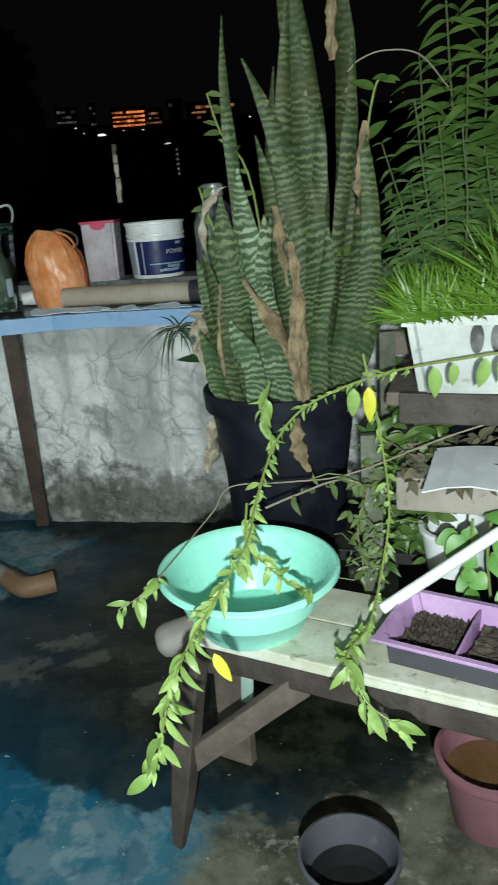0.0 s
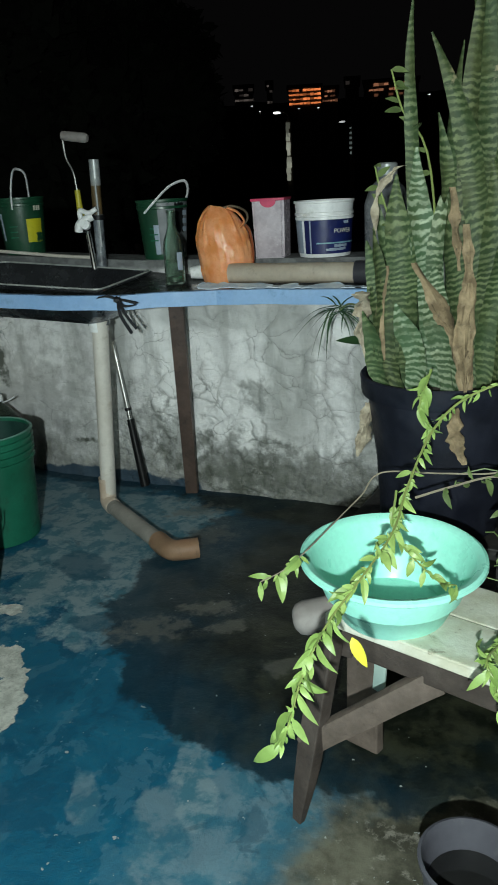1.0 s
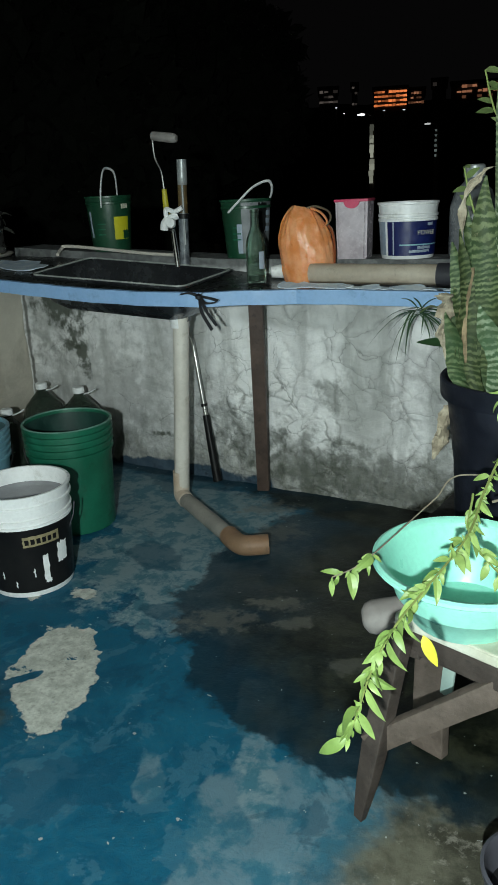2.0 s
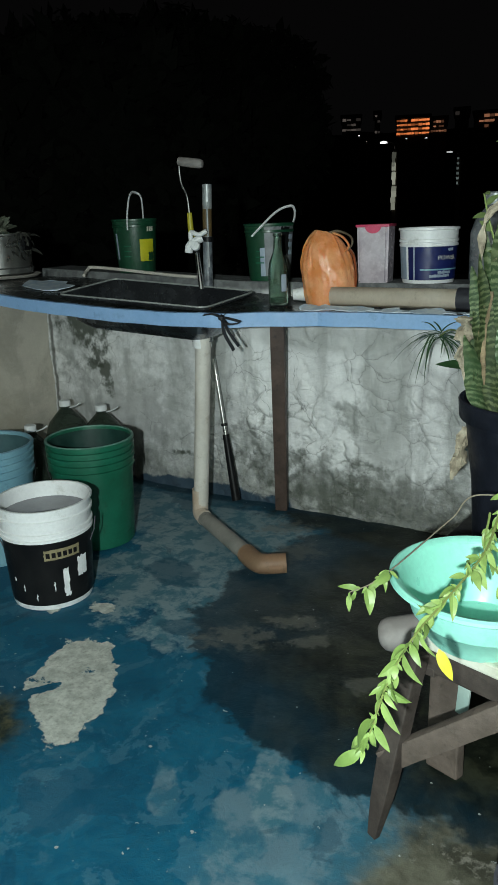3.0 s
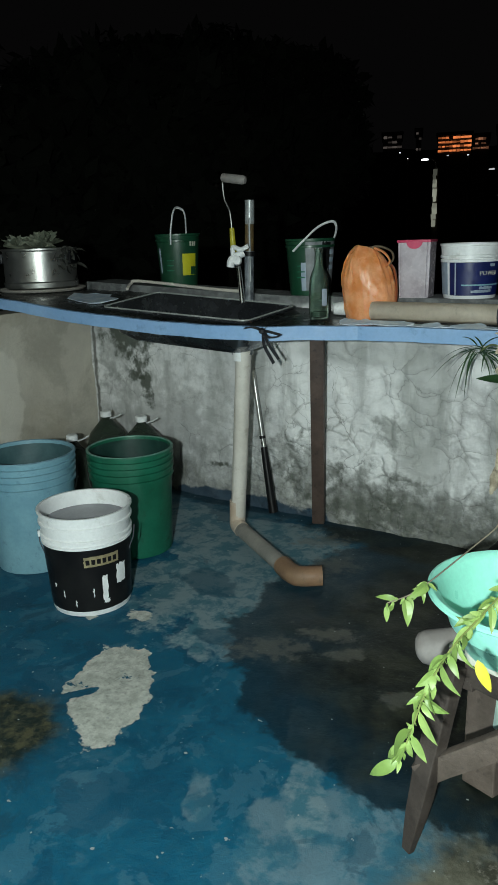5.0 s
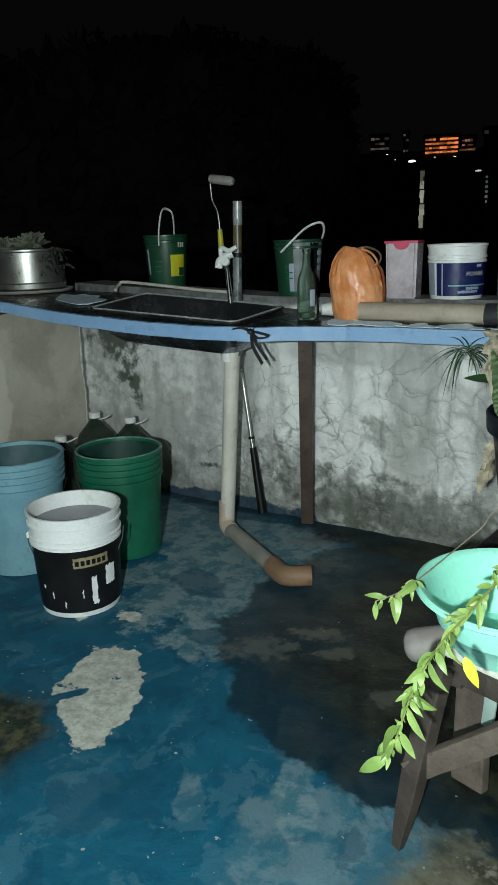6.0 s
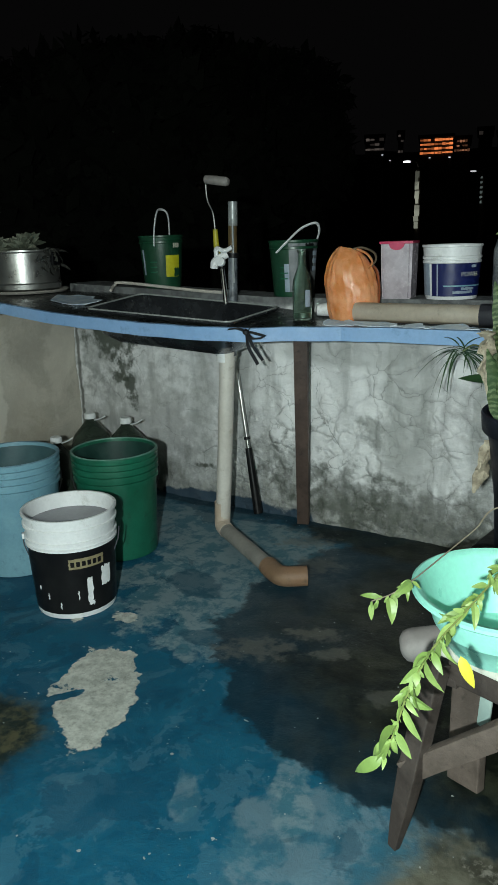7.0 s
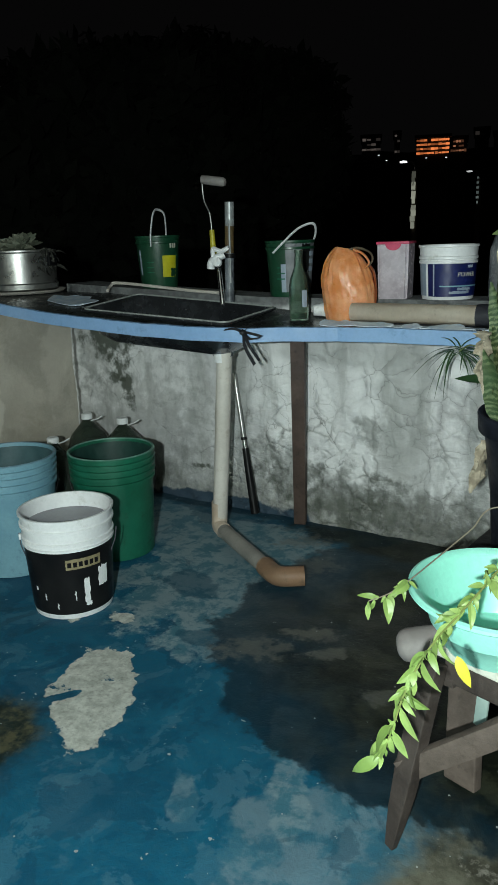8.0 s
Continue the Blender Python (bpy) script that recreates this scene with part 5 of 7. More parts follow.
M_WOOD_BRACE = surface("worn_brown_wood", (0.085, 0.065, 0.052), (0.13, 0.1, 0.082), 13, 0.75, bump=0.7, dirt=(0.045, 0.034, 0.028))


def build_bench():
    thing = empty("bench", label="rough wooden bench with worn white painted top", category="bench")
    board("top_board", 0.0, 1.15, 0.0, 0.135, BENCH_Z - 0.022, BENCH_Z, M_BENCH_TOP, thing)
    board("top_board", 0.02, 1.15, 0.14, 0.262, BENCH_Z - 0.024, BENCH_Z - 0.002, M_BENCH_TOP, thing)
    board("front_rail", 0.03, 1.12, 0.012, 0.04, BENCH_Z - 0.08, BENCH_Z - 0.023, M_WOOD_DARK, thing)
    board("back_rail", 0.03, 1.12, 0.22, 0.248, BENCH_Z - 0.08, BENCH_Z - 0.025, M_WOOD_DARK, thing)
    part("leg", beam(bench_at(0.02, -0.012, BENCH_Z - 0.03), (-0.412, 0.99, 0.0), 0.046, 0.032, 0, 0.45), M_WOOD_DARK, thing, smooth=False)
    part("leg", box(0.078, 0.026, BENCH_Z - 0.022, Matrix.Translation((-0.345, 1.24, (BENCH_Z - 0.022) / 2)) @ pose(0, 0, 0, 0, 0, BENCH_TURN), 0.004, 0.003), M_WOOD_BRACE, thing, "broad weathered board leg", smooth=False)
    part("leg", beam(bench_at(1.05, 0.02, BENCH_Z - 0.03), bench_at(1.06, 0.02, 0), 0.045, 0.03), M_WOOD_DARK, thing, smooth=False)
    part("leg", beam(bench_at(1.05, 0.22, BENCH_Z - 0.03), bench_at(1.06, 0.22, 0), 0.045, 0.03), M_WOOD_DARK, thing, smooth=False)
    part("brace", beam((-0.408, 1.035, 0.15), (-0.165, 1.07, 0.335), 0.026, 0.05, 0), M_WOOD_BRACE, thing, "diagonal brace")
    part("end_rail", beam(bench_at(0.03, 0.01, 0.33), bench_at(0.03, 0.25, 0.33), 0.04, 0.02), M_WOOD_DARK, thing, smooth=False)
    return thing


build_bench()

slat = empty("plastic_strip", label="pale green plastic strip hung beside the bench legs", category="strip")
part("strip_body", box(0.028, 0.006, 0.12, Matrix.Translation(bench_at(0.07, 0.09, 0.26)) @ pose(0, 0, 0, 6, 8, -20), 0.002), surface("pale_strip", (0.4, 0.52, 0.47), (0.34, 0.46, 0.42), 12, 0.5, bump=0.05), slat)

bolster = empty("bolster", label="worn grey padded roll on the end of the bench", category="bolster")
c0, c1 = Vector((-0.466, 1.145, 0.354)), Vector((-0.34, 1.175, 0.392))
bm = bmesh.new()
prof = [(0, 0), (0.022, 0.003), (0.031, 0.01), (0.035, 0.022), (0.035, 0.05), (0.034, 0.08), (0.028, 0.1), (0, 0.108)]
add_lathe(bm, prof, 24, frame_at(c0, c1 - c0) @ pose(0, 0, 0, -90, 0, 0), 0.05, 1.0)
part("roll", bm, M_CLOTH, bolster)


def build_basin():
    c = Vector((-0.268, 1.153, BENCH_Z + 0.001))
    thing = empty("wash_basin", Matrix.Translation(c) @ pose(0, 0, 0, 1.5, 1, 0), label="mint green round plastic wash basin on the bench", category="basin")
    part("rim", lathe([(0.15, 0.11), (0.168, 0.112), (0.173, 0.116), (0.172, 0.122), (0.166, 0.125), (0.156, 0.122), (0.15, 0.114)], 64), M_MINT, thing, "rolled mint rim")
    part("basin_shell", lathe([(0, 0.006), (0.085, 0.006), (0.088, 0), (0.1, 0), (0.104, 0.006), (0.124, 0.05), (0.13, 0.053), (0.132, 0.06), (0.152, 0.112), (0.152, 0.117), (0.148, 0.11), (0.127, 0.06), (0.121, 0.051), (0.101, 0.01), (0.06, 0.008), (0, 0.008)], 64), M_MINT, thing)
    return thing


build_basin()


def build_tray():
    thing = empty("planter_tray", label="lilac plastic seedling tray with dark soil", category="planter")
    o = bench_at(0.37, 0.03, BENCH_Z + 0.001)
    m = Matrix.Translation(o) @ pose(0, 0, 0, 0, 0, BENCH_TURN - 3)
    L, W, Hh = 0.42, 0.175, 0.058
    bm = bmesh.new()
    rings = []
    for z, g in ((0, 0.02), (Hh - 0.004, 0.0), (Hh - 0.004, -0.008), (Hh, -0.008), (Hh, 0.003), (0.006, 0.023)):
        rings.append([bm.verts.new(m @ Vector(p)) for p in ((g, g, z), (L - g, g, z), (L - g, W - g, z), (g, W - g, z))])
    for a, b in zip(rings, rings[1:]):
        for k in range(4):
            bm.faces.new((a[k], a[(k + 1) % 4], b[(k + 1) % 4], b[k]))
    bm.faces.new(rings[0])
    bm.faces.new(rings[-1])
    bmesh.ops.bevel(bm, geom=[e for e in bm.edges if abs((e.verts[0].co - e.verts[1].co).z) > 0.05], offset=0.012, segments=3, affect="EDGES")
    part("tray_shell", bm, M_PURPLE, thing)
    part("front_panel", box(L - 0.03, 0.003, Hh - 0.02, m @ pose(L / 2, 0.008, Hh / 2 - 0.005, 14, 0, 0), 0.001), M_GREYPLASTIC, thing, "dark grey front of tray")
    part("divider", box(0.004, W - 0.02, 0.044, m @ pose(0.13, W / 2, 0.03, 0, 0, 0), 0.001), M_PURPLE, thing, "lilac dividing wall")
    for x0, x1 in ((0.02, 0.12), (0.14, 0.4)):
        bm = bmesh.new()
        n = 26
        g = [[bm.verts.new(m @ Vector((x0 + (x1 - x0) * i / n, 0.02 + (W - 0.04) * j / n, 0.026 + 0.014 * noise.noise((i * 0.7 + x0 * 90, j * 0.7, 2)) + random.uniform(-0.004, 0.006)))) for i in range(n + 1)] for j in range(n + 1)]
        for j in range(n):
            for i in range(n):
                bm.faces.new((g[j][i], g[j][i + 1], g[j + 1][i + 1], g[j + 1][i]))
        part("soil", bm, M_SOIL, thing, "crumbly dark soil", smooth=False)
    return thing


build_tray()


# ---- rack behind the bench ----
# near-black wood: the shade under the rack is put into its colour
M_WOOD_SHADED = surface("shade_black_wood", (0.012, 0.011, 0.01), (0.024, 0.021, 0.018), 11, 0.7, bump=0.6, dirt=(0.006, 0.006, 0.006))


def build_rack():
    thing = empty("plant_rack", label="weathered wooden plank rack holding potted plants", category="rack")
    def plank(name, x0, x1, y0, y1, z0, z1, mat, tilt=0.0, label=""):
        return part(name, box(x1 - x0, y1 - y0, z1 - z0, pose((x0 + x1) / 2, (y0 + y1) / 2, (z0 + z1) / 2, 0, tilt, -6), 0.004, 0.003), mat, thing, label, smooth=False)
    plank("low_shelf", -0.46, 0.75, 1.47, 1.78, 0.365, 0.395, M_WOOD_SHADED)
    plank("shelf_edge", 0.005, 0.75, 1.275, 1.305, 0.572, 0.642, M_WOOD_PALE, 1)
    plank("middle_shelf", 0.02, 0.75, 1.31, 1.6, 0.6, 0.63, M_WOOD)
    plank("top_edge", 0.015, 0.75, 1.33, 1.36, 0.735, 0.795, M_WOOD_DARK, 1)
    plank("top_shelf", 0.0, 0.75, 1.365, 1.68, 0.768, 0.796, M_WOOD)
    plank("back_board", -0.02, 0.75, 1.7, 1.73, 0.8, 0.86, M_WOOD)
    for x, y, h in ((-0.045, 1.37, 0.72), (0.62, 1.4, 0.79), (-0.02, 1.74, 0.86), (0.62, 1.74, 0.86)):
        part("upright", box(0.04, 0.035, h, pose(x, y, h / 2, 0, 0, 8), 0.004, 0.003), M_UPRIGHT, thing, smooth=False)
    for x in (-0.4, -0.1):
        part("short_leg", box(0.05, 0.05, 0.37, pose(x, 1.66, 0.182, 0, 0, 5), 0.004, 0.003), M_WOOD_SHADED, thing, smooth=False)
    part("short_leg", box(0.05, 0.05, 0.37, pose(-0.4, 1.54, 0.182, 0, 0, 5), 0.004, 0.003), M_WOOD_SHADED, thing, smooth=False)
    return thing


M_UPRIGHT = surface("mossy_upright", (0.09, 0.1, 0.07), (0.16, 0.17, 0.13), 20, 0.85, bump=0.5, dirt=(0.03, 0.04, 0.02))
build_rack()

sheet = empty("tin_sheet", label="bent pale metal sheet lying on the rack", category="metal sheet")
bm = bmesh.new()
g = []
for i in range(13):
    x = 0.055 + 0.5 * i / 12
    sag = 0.012 * math.sin(i * 0.9) - 0.05 * max(0, (i - 5) / 7) ** 2
    g.append([[bm.verts.new((x + 0.03 * s, 1.19 + 0.17 * s, 0.668 + 0.024 * s + sag * (1 - 0.6 * s) - q)) for q in (0, 0.003)] for s in (0, 0.5, 1)])
for a, b in zip(g, g[1:]):
    for s in (0, 1):
        for q in (0, 1):
            bm.faces.new((a[s][q], a[s + 1][q], b[s + 1][q], b[s][q]))
    bm.faces.new((a[0][0], a[0][1], b[0][1], b[0][0]))
part("sheet_metal", bm, surface("pale_tin", (0.62, 0.63, 0.66), (0.5, 0.51, 0.54), 9, 0.5, metal=0.0, bump=0.1), sheet, smooth=False)

rod = empty("white_pipe", label="thin white plastic pipe leaning across the rack", category="pipe")
part("pipe_body", tube([(-0.018, 1.14, 0.455), (0.19, 1.2, 0.585), (0.42, 1.26, 0.72)], 0.011, n=14), M_WHITE, rod)


# ---- plants ----
def build_snake_plant():
    thing = empty("snake_plant", label="tall banded snake plant in a black plastic pot", category="potted plant")
    px, py, z0, z1 = -0.262, 1.62, 0.396, 0.77
    part("pot", lathe([(0, 0), (0.135, 0), (0.14, 0.006), (0.158, 0.32), (0.166, 0.322), (0.17, 0.325), (0.183, 0.327), (0.185, 0.331), (0.188, 0.37), (0.185, 0.374), (0.176, 0.372), (0.17, 0.32), (0.13, 0.02), (0, 0.02)], 48, pose(px, py, z0)), M_POT, thing, "black plastic pot with broad rim")
    part("soil", lathe([(0, z1 - 0.02), (0.167, z1 - 0.024), (0.167, z1 - 0.03), (0, z1 - 0.03)], 30, pose(px, py, 0)), M_SOIL, thing)
    rnd = random.Random(7)
    # base x, middle x, tip x, tip z, width, depth y, roll in degrees
    blades = [(-0.3, -0.345, -0.343, 1.56, 0.034, 1.66, 20), (-0.15, -0.183, -0.236, 1.78, 0.064, 1.67, -10), (-0.13, -0.147, -0.184, 1.66, 0.038, 1.63, 35),
              (-0.125, -0.104, -0.114, 1.8, 0.056, 1.69, -25), (-0.155, -0.186, -0.292, 1.46, 0.054, 1.57, 15), (-0.265, -0.287, -0.312, 1.25, 0.062, 1.53, -12),
              (-0.3, -0.336, -0.342, 1.2, 0.064, 1.51, 12), (-0.19, -0.232, -0.276, 1.31, 0.048, 1.54, -40), (-0.13, -0.083, -0.05, 1.3, 0.056, 1.57, -20),
              (-0.13, -0.055, -0.022, 1.07, 0.052, 1.55, 30), (-0.35, -0.388, -0.412, 1.07, 0.05, 1.53, 25), (-0.335, -0.37, -0.392, 0.98, 0.056, 1.49, -20),
              (-0.225, -0.242, -0.268, 1.02, 0.062, 1.48, 5), (-0.34, -0.385, -0.405, 1.15, 0.04, 1.6, -45), (-0.2, -0.205, -0.2, 1.36, 0.052, 1.72, 40)]
    blades += [(-0.22, -0.256, -0.245, 1.2, 0.04, 1.49, 30), (-0.17, -0.15, -0.13, 1.12, 0.044, 1.49, -25), (-0.35, -0.385, -0.405, 0.93, 0.044, 1.47, 10), (-0.1, -0.07, -0.03, 0.98, 0.042, 1.5, 15),
               (-0.24, -0.22, -0.2, 1.6, 0.042, 1.6, 25), (-0.19, -0.16, -0.15, 1.4, 0.04, 1.6, -35), (-0.33, -0.37, -0.38, 1.1, 0.04, 1.47, -30), (-0.1, -0.05, -0.045, 1.34, 0.042, 1.53, 10), (-0.29, -0.3, -0.33, 0.95, 0.05, 1.45, 0), (-0.17, -0.105, -0.075, 1.5, 0.04, 1.62, 45)]
    blades += [(-0.26, -0.275, -0.255, 1.46, 0.046, 1.72, -50), (-0.165, -0.155, -0.165, 1.22, 0.06, 1.54, 0)]
    for num, (bx, mx, tx, tz, w, dy, turn) in enumerate(blades):
        w *= 0.9
        base, tip = Vector((bx, dy + 0.3 * (1.6 - dy), z1 - 0.05)), Vector((tx, dy, tz))
        length = (tip - base).length
        bow = 2 * (mx - (bx + tx) / 2)
        bm = bmesh.new()
        n, last = 34, None
        tw = rnd.uniform(-0.7, 0.7)
        for i in range(n + 1):
            t = i / n
            ww = 0.5 * w * (0.5 + 0.5 * math.sin(math.pi * min(1, 0.9 * t + 0.04)) ** 0.8 * 1.15)
            if t > 0.7:
                ww *= max(0.05, math.cos((t - 0.7) / 0.3 * 1.5) ** 0.8)
            ww *= 1 + 0.05 * math.sin(t * 13 + bx * 50) + 0.08 * noise.noise((t * 9, bx * 40, dy * 40))
            a = radians(turn) + tw * (t - 0.4) + 0.2 * math.sin(5 * t + dy * 9)
            cx, sx = math.cos(a), math.sin(a)
            # a shallow channel, thicker along the middle, with rippled margins
            rip = 0.1 * math.sin(t * 40 + bx * 90)
            sec = [(-1, 0.34 + rip), (-0.5, 0.08), (0, -0.05), (0.5, 0.08), (1, 0.34 - rip), (0.5, -0.1), (0, -0.24), (-0.5, -0.1)]
            off = 2 * bow * t * (1 - t) + 0.006 * math.sin(8 * t + bx * 30)
            c = Vector((0, 0, length * t))
            ring = [bm.verts.new(c + Vector((ww * (u * cx - q * sx) + off, -ww * (u * sx + q * cx), 0))) for u, q in sec]
            if last:
                for k in range(8):
                    bm.faces.new((last[k], last[(k + 1) % 8], ring[(k + 1) % 8], ring[k]))
            else:
                bm.faces.new(ring)
            last = ring
        bm.faces.new(last)
        if num in (1, 3, 8, 15, 20, 22):
            for v in bm.verts:
                v.co.z = min(v.co.z, length * (0.9 + 0.03 * math.sin(v.co.x * 300)))
        ob = part("blade", bm, M_SNAKE_PALE if num in (5, 12, 15, 23) else M_SNAKE, thing)
        ob.matrix_world = Matrix.Translation(base) @ Vector((0, 0, 1)).rotation_difference(tip - base).to_matrix().to_4x4()
    # dead brown leaves hanging and stuck between the blades
    dead = [([(-0.295, 1.45, 1.03), (-0.24, 1.445, 0.94), (-0.207, 1.45, 0.87), (-0.19, 1.455, 0.76)], 0.034), ([(-0.189, 1.45, 0.99), (-0.195, 1.44, 0.9), (-0.186, 1.45, 0.75)], 0.03), ([(-0.234, 1.5, 1.17), (-0.222, 1.49, 1.09), (-0.212, 1.48, 1.01)], 0.02),
            ([(-0.425, 1.5, 0.965), (-0.408, 1.49, 0.95), (-0.412, 1.49, 0.89), (-0.4, 1.5, 0.81)], 0.04), ([(-0.395, 1.52, 1.08), (-0.385, 1.5, 1.16), (-0.345, 1.49, 1.21), (-0.325, 1.49, 1.215)], 0.018),
            ([(-0.068, 1.555, 1.14), (-0.058, 1.55, 1.22), (-0.048, 1.55, 1.32)], 0.022), ([(-0.2, 1.47, 1.1), (-0.19, 1.465, 1.0), (-0.185, 1.46, 0.86), (-0.18, 1.47, 0.76)], 0.022), ([(-0.36, 1.49, 1.02), (-0.375, 1.485, 0.92), (-0.365, 1.485, 0.82)], 0.014), ([(-0.12, 1.655, 1.45), (-0.114, 1.65, 1.53), (-0.114, 1.65, 1.62)], 0.026),
            ([(-0.2, 1.42, 0.74), (-0.196, 1.4, 0.68), (-0.175, 1.39, 0.63)], 0.026), ([(-0.42, 1.56, 0.7), (-0.423, 1.55, 0.64), (-0.436, 1.54, 0.58)], 0.032), ([(-0.415, 1.55, 0.68), (-0.437, 1.54, 0.62), (-0.442, 1.54, 0.57)], 0.014)]
    for pts, w in dead:
        bm = bmesh.new()
        last = None
        path = smooth_path(pts, 9)
        m = 8
        for i, p in enumerate(path):
            t = i / (len(path) - 1)
            ww = 0.5 * w * (0.12 + 0.95 * math.sin(math.pi * (0.08 + 0.88 * t)) ** 0.7) * (1 + 0.45 * noise.noise((i * 0.55, w * 90 + pts[0][0] * 40, 0)))
            curl = 0.55 + 0.7 * noise.noise((i * 0.2, pts[0][2] * 20, 3))
            spin = 0.5 * w / 0.03 + 2.0 * noise.noise((i * 0.16, pts[0][0] * 30, 7))
            ring = []
            for side in (1, -1):
                for k in range(m + 1)[::side]:
                    a = (k / m - 0.5) * 2 * curl
                    r = ww / max(0.5, curl)
                    u, q = r * math.sin(a) * 1.25, r * (1 - math.cos(a))
                    crum = 0.5 * ww * noise.noise((i * 0.6, k * 0.7, pts[0][2] * 30))
                    x, y = u * math.cos(spin) - q * math.sin(spin), u * math.sin(spin) + q * math.cos(spin)
                    ring.append(bm.verts.new(p + Vector((x, y + crum + (0.0012 if side < 0 else 0), 0.3 * crum))))
            if last:
                for k in range(len(ring)):
                    q = (k + 1) % len(ring)
                    bm.faces.new((last[k], last[q], ring[q], ring[k]))
            last = ring
        part("dry_leaf", bm, M_DRY_PALE if pts[0][0] < -0.38 else M_DRY, thing, "curled dead brown leaf")
    return thing


build_snake_plant()


def build_vine(points, name, label, leaf, mat, seed, spacing=0.022, r=0.0022, stem=None, start=0.0, size=None, hang=0.5, yellow=(), broad=()):
    """A trailing stem with leaves all along it; size gives the leaf length from root to tip."""
    thing = empty(name, label=label, category="vine", group="trailing vines")
    path = smooth_path(points, 8)
    part("stem", tube(path, r * 1.3, r * 0.7, n=6), stem or M_STEM, thing)
    rnd = random.Random(seed)
    bm = bmesh.new()
    ybm = bmesh.new()
    gone, k = 0.0, 0
    total = sum((b - a).length for a, b in zip(path, path[1:]))
    walked = 0.0
    for a, b in zip(path, path[1:]):
        seg = b - a
        walked += seg.length
        gone += seg.length
        if walked < start * total:
            gone = 0
            continue
        while gone > spacing:
            gone -= spacing
            k += 1
            t = walked / total
            if rnd.random() < 0.12:
                continue
            s = leaf * (size(t) if size else 1) * rnd.uniform(0.5, 1.25)
            side = rnd.choice((-1, 1))
            d = seg.normalized()
            out = d.cross(Vector((rnd.uniform(-0.6, 0.9), -0.9, rnd.uniform(-0.3, 0.7)))).normalized() * side
            f = (out * rnd.uniform(0.3, 1.1) + d * rnd.uniform(0.0, 1.0) + Vector((0, rnd.uniform(-0.6, 0.1), -hang * rnd.uniform(0.2, 1.8))) + Vector([rnd.uniform(-0.35, 0.35) for _ in range(3)])).normalized()
            up = Vector((rnd.uniform(-0.9, 0.9), -0.7, rnd.uniform(-0.1, 1.0)))
            root = b + f * 0.004
            add_leaf(bm, frame_at(root, f, up), s, s * rnd.uniform(0.28, 0.43), rnd.uniform(0.1, 0.7), rnd.uniform(0.1, 1.1), 7)
            for _ in range(2):
                f2 = (f + Vector([rnd.uniform(-0.9, 0.9) for _ in range(3)])).normalized()
                s2 = s * rnd.uniform(0.25, 0.5)
                add_leaf(bm, frame_at(b, f2, up), s2, s2 * rnd.uniform(0.3, 0.45), 0.4, rnd.uniform(0, 0.8), 5)
    part("foliage", bm, mat, thing)["kind"] = "stuff"
    for p, f, s in yellow:
        yb = add_leaf(bmesh.new(), frame_at(p, f, (0.2, -1, 0.2)), s, s * 0.33, 0.35, 0.25, 8)
        part("yellow_leaf", yb, M_YLEAF, thing, "bright yellow leaf")
    for p, f, s in broad:
        part("broad_leaf", add_leaf(bmesh.new(), frame_at(p, f, (0.2, -1, 0.2)), 0.9 * s, s * 0.36, 0.4, 0.4, 8), M_VINE, thing)
    ybm.free()
    return thing


build_vine([(0.3, 1.2, 0.93), (0.179, 1.2, 0.915), (-0.012, 1.3, 0.861), (-0.153, 1.3, 0.805), (-0.214, 1.25, 0.748), (-0.239, 1.15, 0.673), (-0.24, 1.04, 0.632), (-0.266, 0.92, 0.597), (-0.29, 0.83, 0.568), (-0.306, 0.77, 0.524), (-0.322, 0.745, 0.45), (-0.334, 0.74, 0.405)],
           "vine", "trailing green vine hanging over the wash basin", 0.033, M_VINE, 1, 0.0085, 0.0022, None, 0.22, lambda t: 0.55 + 0.85 * max(0, t - 0.35) / 0.65 * 1.2, 0.5,
           [((-0.232, 0.765, 0.6), (0.45, -0.1, -0.9), 0.052), ((-0.036, 1.2, 0.862), (0.05, -0.05, -1), 0.07)], [((-0.062, 1.2, 0.86), (-0.03, -0.05, -1), 0.065), ((0.075, 1.19, 0.897), (0.1, -0.05, -1), 0.068), ((0.108, 1.19, 0.903), (0.0, -0.05, -1), 0.05), ((0.16, 1.19, 0.91), (-0.15, -0.05, -1), 0.065), ((0.185, 1.19, 0.912), (0.1, -0.05, -1), 0.06)])
build_vine([(0.25, 1.37, 0.76), (0.1, 1.34, 0.72), (-0.082, 1.3, 0.66), (-0.2, 1.3, 0.643), (-0.324, 1.3, 0.632), (-0.352, 1.25, 0.6), (-0.374, 1.2, 0.58), (-0.404, 1.05, 0.562), (-0.427, 1.0, 0.548), (-0.455, 0.965, 0.54)],
           "vine", "thin bare twig vine with leafy tip over the basin", 0.04, M_VINE, 2, 0.011, 0.0016, M_TWIG, 0.9, None, 0.7)
build_vine([(-0.05, 1.3, 0.9), (-0.02, 1.27, 0.75), (-0.005, 1.25, 0.61), (-0.02, 1.2, 0.5), (-0.04, 1.1, 0.45), (-0.07, 0.96, 0.475), (-0.055, 0.93, 0.455), (-0.035, 0.91, 0.425), (-0.005, 0.9, 0.405), (0.025, 0.89, 0.395)],
           "vine", "green vine hanging past the bench edge", 0.046, M_VINE, 3, 0.011, 0.002, None, 0.1, lambda t: 0.5 + 0.75 * max(0, t - 0.4) / 0.6, 0.9)
